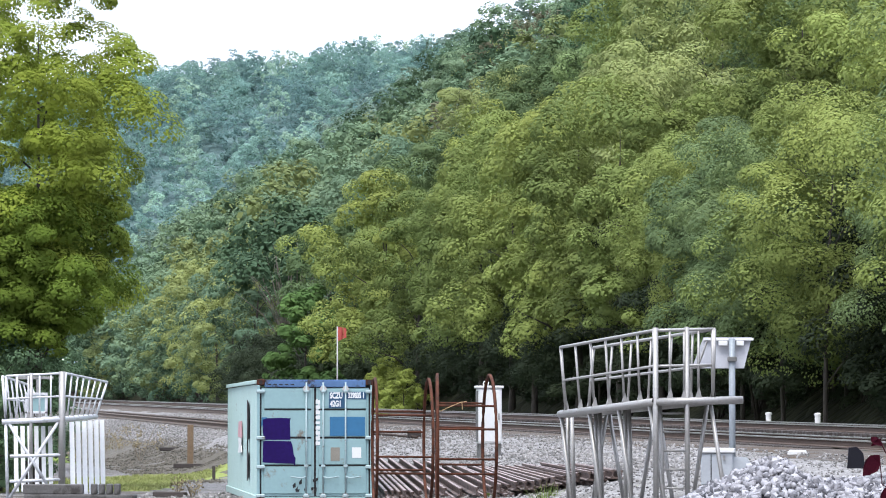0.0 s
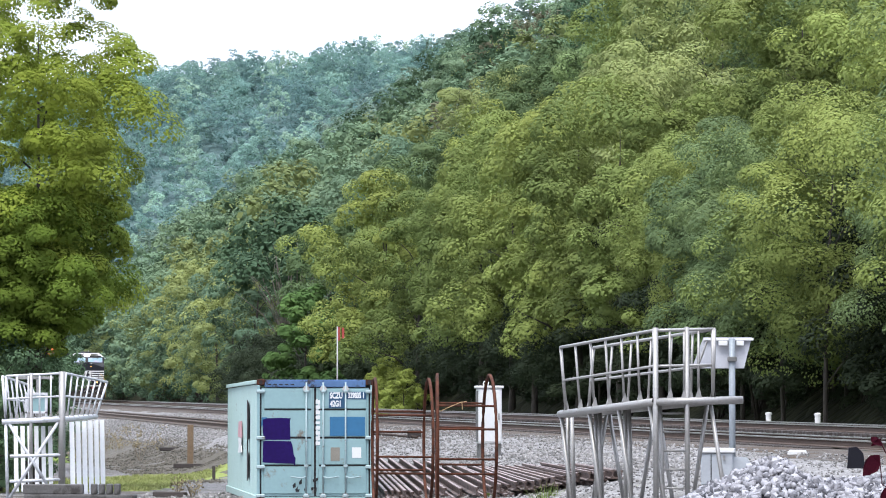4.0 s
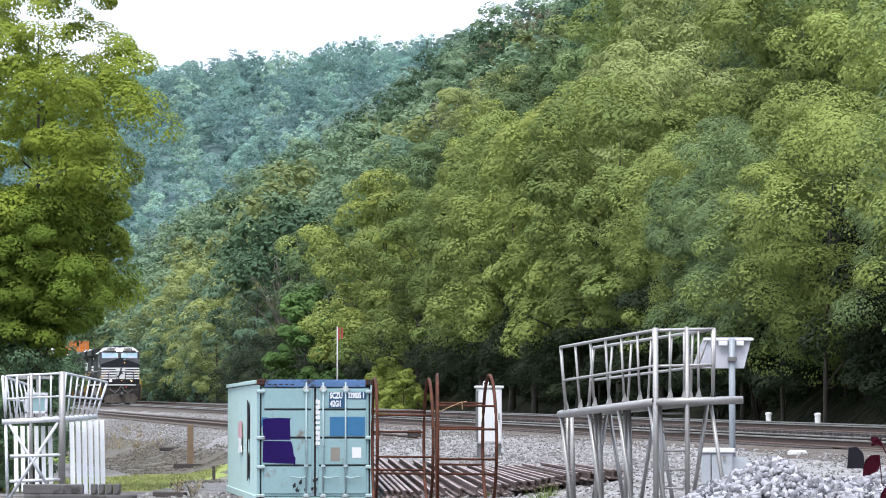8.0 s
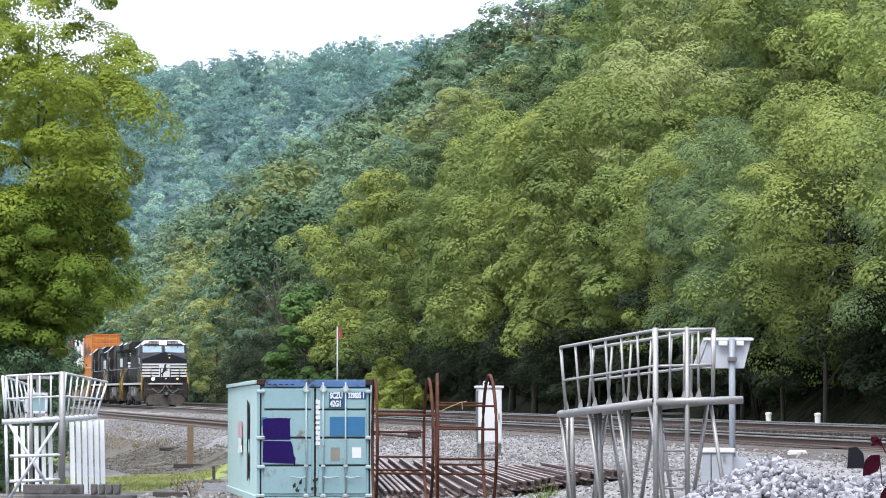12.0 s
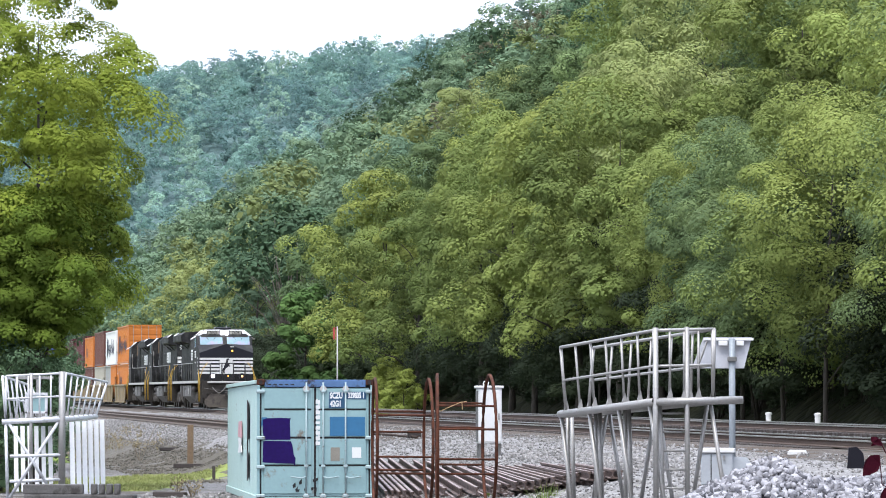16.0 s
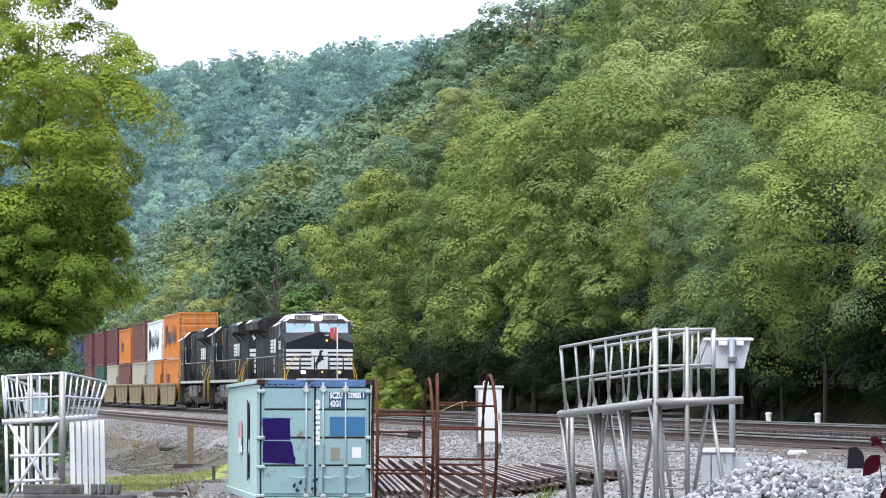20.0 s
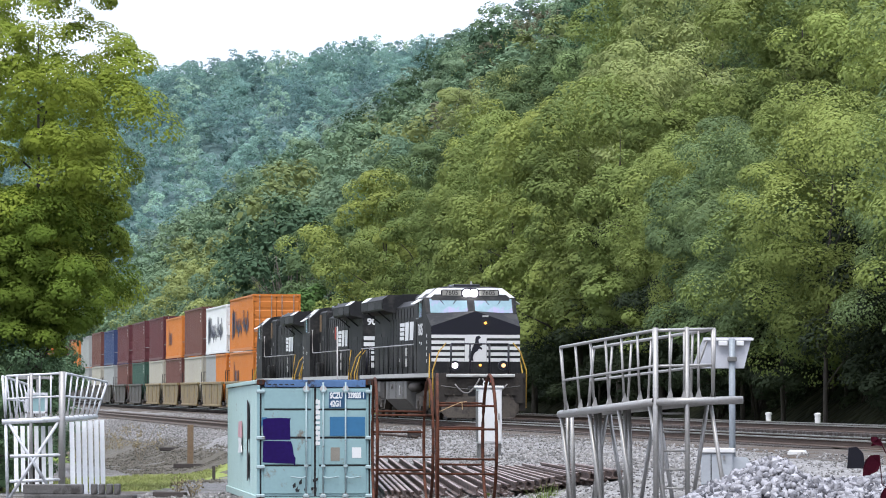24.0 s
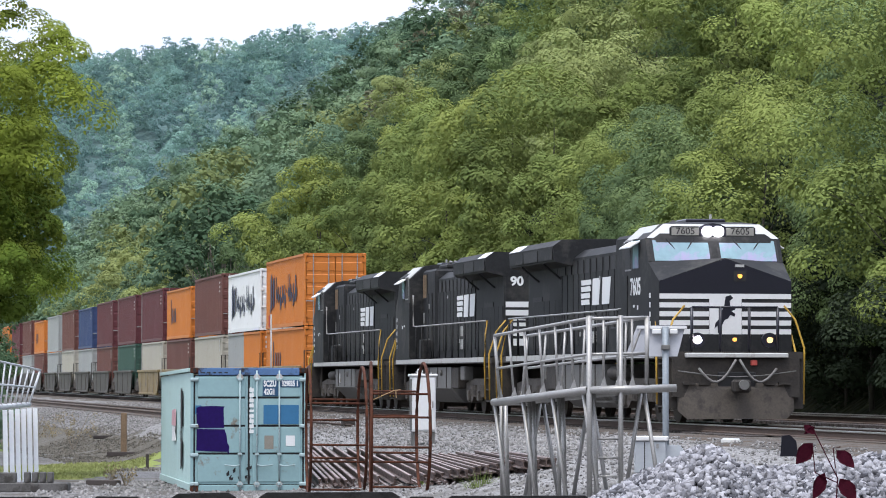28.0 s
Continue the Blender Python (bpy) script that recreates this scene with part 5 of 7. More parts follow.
def container(label, paint, height, name="shipping_container", length=12.19, mark=None, rods=4, group="stacked containers", blocks=True):
    """A shipping container; doors face +x, base at z = 0."""
    c = thing(name, label, "container", group)
    hx, hy, h = length / 2, 1.219, height
    for s in (-1, 1):
        part("side_wall", corrugated(-hx + 0.12, hx - 0.12, s * (hy - 0.01), 0.15, h - 0.1, s), paint, c)
        block("bottom_rail", -hx + 0.15, hx - 0.15, s * hy - 0.03, s * hy + 0.005, 0.02, 0.17, paint, c)
        block("top_rail", -hx + 0.15, hx - 0.15, s * hy - 0.03, s * hy + 0.005, h - 0.11, h - 0.02, paint, c)
        for x in (-hx, hx):
            block("corner_post", x - 0.09 if x > 0 else x, x if x > 0 else x + 0.09, s * hy - 0.08 if s > 0 else s * hy, s * hy if s > 0 else s * hy + 0.08, 0.11, h - 0.11, paint, c, 0.01)
            for z in (0.0, h - 0.118):
                block("corner_casting", x - 0.17 if x > 0 else x - 0.003, x + 0.003 if x > 0 else x + 0.17, s * hy - 0.16 if s > 0 else s * hy - 0.003, s * hy + 0.003 if s > 0 else s * hy + 0.16, z, z + 0.118, M_RAILWEB if not blocks else paint, c, 0.015)
    block("roof", -hx + 0.1, hx - 0.1, -hy + 0.03, hy - 0.03, h - 0.05, h - 0.02, paint, c)
    block("floor", -hx + 0.1, hx - 0.1, -hy + 0.03, hy - 0.03, 0.1, 0.16, M_UNDER, c)
    block("end_wall", -hx + 0.01, -hx + 0.06, -hy + 0.08, hy - 0.08, 0.1, h - 0.1, paint, c)
    block("door_header", hx - 0.08, hx - 0.005, -hy + 0.17, hy - 0.17, h - 0.13, h - 0.0, paint, c)
    block("door_sill", hx - 0.08, hx - 0.005, -hy + 0.17, hy - 0.17, 0.02, 0.15, paint, c)
    for s in (-1, 1):
        y0, y1 = (0.015, hy - 0.1) if s > 0 else (-hy + 0.1, -0.015)
        step = (h - 0.5) / 5
        prof = [(hx - 0.07, 0.16), (hx - 0.03, 0.16)]
        for i in range(5):
            z = 0.26 + i * step
            prof += [(hx - 0.03, z), (hx - 0.012, z + 0.02), (hx - 0.012, z + 0.7 * step), (hx - 0.03, z + 0.76 * step)]
        prof += [(hx - 0.03, h - 0.14), (hx - 0.07, h - 0.14)]
        d = prism(bmesh.new(), prof, "y", y0, y1)
        door = part("door", d, paint, c)
        for i, yy in enumerate((y0 + 0.25, y1 - 0.25)):
            rod = part("locking_rod", tube(bmesh.new(), [(hx + 0.02, yy, 0.06), (hx + 0.02, yy, h - 0.05)], 0.02, 6), M_RAILGREY, door)
            part("rod_handle", box(bmesh.new(), hx + 0.02, hx + 0.05, yy - 0.3, yy + 0.03, 0.95, 0.99), M_RAILGREY, door)
        for z in (0.35, h * 0.36, h * 0.64, h - 0.35):
            block("hinge", hx - 0.03, hx + 0.02, s * hy - 0.15 if s > 0 else s * hy, s * hy if s > 0 else s * hy + 0.15, z, z + 0.09, paint, door)
    if mark:
        for s in (-1, 1):
            m = Matrix.Translation((0, s * (hy + 0.012), h * 0.52)) @ (Matrix.Rotation(math.pi, 4, "Z") if s > 0 else Matrix()) @ Matrix.Rotation(math.pi / 2, 4, "X")
            if mark == "big":
                for k, (w, hh) in enumerate(((0.55, 1.5), (0.55, 1.25))):
                    flat("emblem_shape", [(-4.6 + k * 0.8, -hh / 2 - 0.1), (-4.1 + k * 0.8, -hh / 2 + 0.15), (-4.1 + k * 0.8, hh / 2 + 0.1), (-4.6 + k * 0.8, hh / 2 - 0.15)], M_DARKINK, c, m)
                x = -2.8
                for w, hh, dy in ((0.5, 1.1, 0.1), (0.62, 0.7, -0.1), (0.6, 0.95, -0.25), (0.62, 0.7, -0.1), (0.5, 0.95, -0.2), (0.35, 0.16, 0.0), (0.35, 1.1, 0.1), (0.25, 1.1, 0.1), (0.6, 0.7, -0.1), (0.6, 0.9, -0.2), (0.6, 1.05, 0.05)):
                    flat("letter_bar", rect(w * 0.4, hh, x + w * 0.2, dy), M_DARKINK, c, m)
                    flat("letter_bar", rect(w * 0.5, hh * 0.35, x + w * 0.6, dy - hh * 0.15), M_DARKINK, c, m)
                    x += w + 0.12
            elif mark == "small":
                for k, w in enumerate((0.3, 0.5, 0.45, 0.5)):
                    flat("letter_bar", rect(w * 0.6, 1.3 if k == 0 else 0.75, -3.6 + k * 0.75, -0.1 if k else 0.1), M_DARKINK, c, m)
            else:
                for k in range(3):
                    flat("letter_bar", rect(0.34, 0.1, 5.2, 0.95 - k * 0.2), M_DIRTYWHITE, c, m)
    if mark == "code":
        e = Matrix.Translation((hx - 0.008, 0, 0)) @ Matrix.Rotation(math.pi / 2, 4, "Z") @ Matrix.Rotation(math.pi / 2, 4, "X")
        for k in range(4):
            flat("code_panel", rect(0.66 - 0.1 * (k % 2), 0.24, 0.62, h - 0.62 - k * 0.36), M_DIRTYWHITE, c, e, 0.008)
    return c


def well_car(label, paint):
    """One platform of a double-stack well car; centre at x = 0."""
    c = thing("well_car", label, "rail wagon", "well cars")
    for s in (-1, 1):
        y = s * 1.42
        part("well_side", prism(bmesh.new(), [(-6.0, 1.2), (-5.75, 0.7), (-5.2, 0.2), (5.2, 0.2), (5.75, 0.7), (6.0, 1.2), (6.05, 1.5), (-6.05, 1.5)], "y", y - 0.03, y + 0.03), paint, c)
        block("top_chord", -6.1, 6.1, y - 0.09, y + 0.09, 1.42, 1.56, paint, c, 0.02)
        block("bottom_chord", -5.3, 5.3, y - 0.08, y + 0.08, 0.18, 0.3, paint, c, 0.02)
        for k in range(3):
            x = -3.6 + k * 3.6
            block("side_post", x - 0.04, x + 0.04, min(y + s * 0.03, y + s * 0.055), max(y + s * 0.03, y + s * 0.055), 0.3, 1.42, paint, c)
    block("well_floor", -6.3, 6.3, -1.36, 1.36, 0.28, 0.42, M_UNDER, c)
    for e in (-1, 1):
        b = bmesh.new()
        box(b, min(e * 6.3, e * 7.35), max(e * 6.3, e * 7.35), -1.2, 1.2, 0.95, 1.12, 0.02)
        box(b, min(e * 6.15, e * 6.4), max(e * 6.15, e * 6.4), -1.0, 1.0, 0.45, 1.3, 0.02)
        part("end_platform", b, M_UNDER, c)
        part("end_ladder", tube(bmesh.new(), [(e * 6.62, -1.3, 0.6), (e * 6.62, -1.3, 2.15), (e * 6.62, -0.9, 2.15)], 0.025, 5), M_UNDER, c)
    truck(c, 7.3, 2, 1.75, 0.42, "truck")
    return c


FRONTS = [62.5, 76.8, 91.6, 106.0, 120.6, 137.0, 153.4, 169.8, 186.2, 202.6, 219.0, 235.4, 251.8, 268.2, 284.6, 301.0, 317.4]
TOP = ["orange_big", "white_big", "brown", "orange_small", "maroon", "maroon_code", "maroon", "blue", "brown", "grey", "orange_small", "brown", "maroon", "orange_big", "brown", "blue", "maroon"]
LOW = ["low_orange", "low_orange_grey", "low_cream", "low_brown", "low_cream", "low_green", "low_brown", "low_grey", "low_cream", "low_grey", "low_brown", "low_grey", "low_brown", "low_cream", "low_grey", "low_brown", "low_orange"]
KINDS = {
    "orange_big": ("orange high-cube container with dark side lettering", M_ORANGE, 2.85, "big"),
    "white_big": ("white high-cube container with dark blue side lettering", M_CWHITE, 2.66, "big"),
    "brown": ("rust-brown corrugated container with white tags", M_CORTEN, 2.85, "tag"),
    "orange_small": ("orange container with a small dark mark", M_ORANGE, 2.6, "small"),
    "maroon": ("dark maroon corrugated container with white tags", M_MAROON, 2.85, "tag"),
    "maroon_code": ("dark maroon container with pale code panels on its doors", M_MAROON, 2.85, "code"),
    "blue": ("navy blue corrugated container with white tags", M_CBLUE, 2.75, "tag"),
    "grey": ("pale grey plain corrugated container", M_CGREY, 2.75, None),
    "low_orange": ("orange container sitting in a well car", M_ORANGE, 2.6, "small"),
    "short_orange": ("short orange container with faded panels in a well car", M_ORANGE, 2.6, "code"),
    "short_grey": ("short pale grey container in a well car", M_CGREY, 2.6, None),
    "low_cream": ("cream container sitting in a well car", M_CREAM, 2.6, "tag"),
    "low_brown": ("brown container sitting in a well car", M_CORTEN, 2.6, "tag"),
    "low_green": ("dark green container riding in a well car", M_CGREEN, 2.6, "code"),
    "low_grey": ("pale grey container sitting in a well car", M_CGREY, 2.6, None),
}
made = {}


def stacked(kind):
    if kind not in made:
        made[kind] = container(*KINDS[kind][:3], mark=KINDS[kind][3], length=6.06 if kind.startswith("short") else 12.19)
        return made[kind]
    return copy_thing(made[kind], Matrix())


wells = {}
for i, front in enumerate(FRONTS):
    centre = front + 6.1
    paint = "tan" if i < 5 else "olive"
    if paint not in wells:
        wells[paint] = well_car("tan double-stack well car, grimy" if paint == "tan" else "dirty olive-brown double-stack well car", M_TANWELL if paint == "tan" else M_GREYWELL)
        w = wells[paint]
    else:
        w = copy_thing(wells[paint], Matrix())
        for c in w.children_recursive:
            if c.name.startswith("wheelset"):
                WHEELS.append((c, tuple(c.matrix_basis.translation), 0.42))
    vehicle(w, centre)
    if LOW[i] == "low_orange_grey":
        for kind, dx in (("short_orange", -3.05), ("short_grey", 3.05)):
            vehicle(stacked(kind), centre + dx, False, 0.5)
    else:
        vehicle(stacked(LOW[i]), centre, False, 0.5)
    vehicle(stacked(TOP[i]), centre, False, 0.5 + 2.62)


def motions():
    """The train rolls by at a steady pace, wheels turning; the flag stirs."""
    for t, s_end, reverse, dz in TRAIN:
        walk(t, [(0, line_pose(s_end + SPEED * 28.0, reverse, dz)), (14, line_pose(s_end + SPEED * 14.0, reverse, dz)), (28, line_pose(s_end, reverse, dz))])
    for ob, place, r in WHEELS:
        top = ob.parent.parent
        sign = -1 if top in (second, third) else 1
        step = 0.1 if r > 0.5 else 0.08
        rows = []
        for k in range(int(28.0 / step) + 1):
            t = k * step
            rows.append((t, Matrix.Translation(place) @ Matrix.Rotation(sign * SPEED * t / r, 4, "Y")))
        walk(ob, rows)
    swing = [(0, 20), (1, 35), (2, 55), (3, 84), (4.5, 40), (6, 60), (7, 80), (8, 62), (9, 95), (10, 120), (11, 100), (12, 70), (13.5, 110), (15, 140), (16, 120), (17, 150), (18, 120), (19, 160), (20, 150), (21, 110), (22.5, 140), (24, 100), (25, 120), (26, 90), (27, 130), (28, 100)]
    walk(flag, [(t, Matrix.Translation(FLAG_AT) @ Matrix.Rotation(radians(a), 4, "Z")) for t, a in swing])

# ---- the yard: the teal container with doors towards the camera ----
FACE = Matrix.Translation((-3.32, 86.56, 0.0)) @ Matrix.Rotation(math.atan2(-0.994, 0.106), 4, "Z")


def yard_container():
    c = thing("shipping_container", "faded teal container with blue header, parked on gravel", "container", at=FACE)
    hx, hy, h = 6.095, 1.219, 2.591
    for s in (-1, 1):
        part("side_wall", corrugated(-hx + 0.12, hx - 0.12, s * (hy - 0.005), 0.15, h - 0.1, s, 0.278, 0.03), M_TEALSIDE, c, "paler teal side")
        block("bottom_rail", -hx + 0.15, hx - 0.15, s * hy - 0.04, s * hy + 0.004, 0.02, 0.17, M_TEALSIDE, c, 0.008)
        block("top_rail", -hx + 0.15, hx - 0.15, s * hy - 0.04, s * hy + 0.004, h - 0.09, h - 0.01, M_TEALSIDE, c, 0.008)
        for x in (-hx, hx):
            block("corner_post", x - 0.1 if x > 0 else x, x if x > 0 else x + 0.1, s * hy - 0.06 if s > 0 else s * hy, s * hy if s > 0 else s * hy + 0.06, 0.115, h - 0.115, M_TEAL, c, 0.008)
            for z in (0.0, h - 0.118):
                q = block("corner_casting", x - 0.178 if x > 0 else x - 0.003, x + 0.003 if x > 0 else x + 0.178, s * hy - 0.162 if s > 0 else s * hy - 0.003, s * hy + 0.003 if s > 0 else s * hy + 0.162, z, z + 0.118, M_RUST, c, 0.015, "rusty corner casting")
                if x > 0:
                    flat("casting_hole", [(0.035 * math.cos(k * 0.785), 0.05 * math.sin(k * 0.785)) for k in range(8)], M_GASKET, q, front_face(hx + 0.003, s * (hy - 0.08), z + 0.06), 0.003)
    block("roof", -hx + 0.1, hx - 0.1, -hy + 0.04, hy - 0.04, h - 0.05, h - 0.012, M_HEADER, c)
    block("floor", -hx + 0.1, hx - 0.1, -hy + 0.04, hy - 0.04, 0.1, 0.16, M_UNDER, c)
    block("end_wall", -hx + 0.01, -hx + 0.06, -hy + 0.08, hy - 0.08, 0.1, h - 0.1, M_TEAL, c)
    block("door_header", hx - 0.1, hx - 0.002, -hy + 0.16, hy - 0.16, h - 0.16, h - 0.005, M_HEADER, c, 0.01, "blue header over the doors")
    block("door_sill", hx - 0.1, hx - 0.006, -hy + 0.16, hy - 0.16, 0.01, 0.14, M_TEAL, c, 0.01)
    block("door_gasket", hx - 0.075, hx - 0.05, -hy + 0.06, hy - 0.06, 0.13, h - 0.155, M_GASKET, c)
    for s in (-1, 1):
        y0, y1 = (0.022, hy - 0.095) if s > 0 else (-hy + 0.095, -0.022)
        levels = [0.17, 0.78, 1.36, 1.95, 2.40]
        door = block("door", hx - 0.055, hx - 0.03, y0, y1, 0.155, h - 0.175, M_TEAL, c, 0.004)
        for a, b in zip(levels[:-1], levels[1:]):
            block("door_panel", hx - 0.031, hx - 0.008, y0 + 0.05, y1 - 0.05, a + 0.035, b - 0.01, M_TEAL, door, 0.006)
        # black strips stand for the shade in the pressed grooves
        for a in levels[1:-1]:
            block("groove_shadow_strip", hx - 0.03, hx - 0.024, y0 + 0.06, y1 - 0.06, a - 0.006, a + 0.03, M_GASKET, door)
        for yy in ((-0.19,) if s < 0 else (0.165, 0.635)):
            part("locking_rod", tube(bmesh.new(), [(hx + 0.022, yy, 0.03), (hx + 0.022, yy, h - 0.06)], 0.017, 8), M_RODPAINT, door, "pale teal-grey locking rod", smooth=True)
            for z in (0.16, 0.78, h - 0.25):
                block("rod_bracket", hx - 0.01, hx + 0.05, yy - 0.045, yy + 0.045, z - 0.03, z + 0.03, M_RODPAINT, door, 0.01)
            part("cam_keeper", prism(bmesh.new(), [(yy - 0.08, h - 0.2), (yy - 0.03, h - 0.27), (yy + 0.03, h - 0.27), (yy + 0.08, h - 0.2), (yy + 0.03, h - 0.13), (yy - 0.03, h - 0.13)], "x", hx + 0.0, hx + 0.035), M_DIRTYWHITE, door)
            part("cam_keeper", prism(bmesh.new(), [(yy - 0.07, 0.16), (yy - 0.02, 0.09), (yy + 0.02, 0.09), (yy + 0.07, 0.16), (yy + 0.02, 0.22), (yy - 0.02, 0.22)], "x", hx + 0.0, hx + 0.035), M_DIRTYWHITE, door)
            part("rod_handle", tube(bmesh.new(), [(hx + 0.045, yy, 0.56), (hx + 0.06, yy + 0.1 * (1 if s > 0 else -1), 0.53), (hx + 0.06, yy + 0.33 * (1 if s > 0 else -1), 0.56)], 0.016, 6), M_RODPAINT, door, smooth=True)
        for z in (0.12, 0.72, 1.33, 2.3):
            block("hinge", hx - 0.03, hx + 0.03, s * hy - 0.17 if s > 0 else s * hy - 0.02, s * hy + 0.02 if s > 0 else s * hy + 0.17, z, z + 0.08, M_RODPAINT, door, 0.02)
    f = front_face(hx - 0.007, 0, 0)
    flat("paint_patch", [(-1.09, 1.33), (-0.52, 1.33), (-0.53, 1.74), (-0.51, 1.78), (-0.75, 1.79), (-1.02, 1.78), (-1.1, 1.75)], M_PURPLE, c, f, 0.005, "purple overpaint")
    flat("paint_patch", [(-1.1, 0.86), (-0.8, 0.84), (-0.46, 0.83), (-0.42, 0.77), (-0.41, 0.95), (-0.45, 1.02), (-0.47, 1.18), (-0.51, 1.3), (-1.09, 1.31)], M_PURPLE, c, f, 0.005, "purple overpaint")
    flat("paint_patch", [(-1.13, 1.6), (-1.0, 1.8), (-1.12, 1.8)], M_BRIGHTBLUE, c, front_face(hx - 0.009, 0, 0), 0.004)
    flat("paint_patch", rect(0.74, 0.4, 0.675, 1.61), M_BRIGHTBLUE, c, f, 0.005, "blue overpaint")
    flat("number_panel", rect(0.33, 0.33, 0.45, 2.16), M_TAGBLUE, c, f, 0.005, "navy number panel")
    flat("number_panel", rect(0.42, 0.155, 0.86, 2.255), M_TAGBLUE, c, f, 0.005, "navy number panel")
    lettering("SCZU", 0.17, M_INK, c, front_face(hx + 0.0, 0.44, 2.25) @ Matrix.Diagonal((0.62, 1, 1, 1)), bold=0.007)
    lettering("42G1", 0.17, M_INK, c, front_face(hx + 0.0, 0.43, 2.08) @ Matrix.Diagonal((0.62, 1, 1, 1)), bold=0.007)
    lettering("329835 1", 0.16, M_INK, c, front_face(hx + 0.0, 0.86, 2.255) @ Matrix.Diagonal((0.58, 1, 1, 1)), bold=0.007)
    flat("grey_plate", rect(0.19, 0.28, 0.42, 1.03), M_BROWNMARK, c, f, 0.006, "weathered data plate")
    flat("white_sticker", rect(0.19, 0.22, 0.87, 1.06), M_INK, c, f, 0.006, "white sticker")
    for k in range(9):
        flat("letter_bar", rect(0.09, 0.05 if k == 4 else 0.075, 0.055, 2.12 - k * 0.108), M_INK, c, f, 0.006)
        if k not in (4, 5):
            flat("letter_bar", rect(0.03, 0.035, 0.035 + 0.04 * (k % 2), 2.165 - k * 0.108), M_INK, c, f, 0.006)
    far_mark = side_face(hx - 6.1, -hy - 0.02, 0)
    flat("letter_bar", [(-0.75, 1.36), (0.8, 1.34), (0.7, 1.72), (-0.5, 1.7)], M_PINK, c, far_mark, 0.016, "faded pink mark")
    flat("letter_bar", [(-0.7, 1.0), (0.75, 1.02), (0.6, 1.2), (0.8, 1.32), (-0.6, 1.33), (-0.45, 1.15)], M_INK, c, far_mark, 0.016, "white painted scrawl")
    flat("dark_vertical_tear", [(-0.25, 0.42), (0.2, 0.5), (0.26, 1.0), (-0.05, 1.1), (-0.04, 1.3), (0.26, 1.35), (0.26, 2.1), (-0.22, 2.18)], M_GASKET, c, side_face(hx - 2.95, -hy - 0.02, 0), 0.016, "long black vertical tear")
    rs = random.Random(4)
    for k in range(9):
        x, z = rs.uniform(-0.5, 0.05), rs.uniform(0.2, 0.5)
        flat("chipped_paint", [(x, z), (x + rs.uniform(0.02, 0.06), z + 0.02), (x + 0.05, z + rs.uniform(0.06, 0.14)), (x - 0.01, z + 0.06)], M_GASKET, c, f, 0.004)
    for k in range(5):
        x = -1.0 + k * 0.12
        flat("chipped_paint", [(x, 2.475), (x + 0.08, 2.47), (x + 0.07, 2.5), (x, 2.495)], M_GASKET, c, front_face(hx - 0.001, 0, 0), 0.003)
    return c


yard_container()


# ---- galvanised signal platforms set down in the yard ----
def lerp(a, b, t):
    return Vector(a) + (Vector(b) - Vector(a)) * t


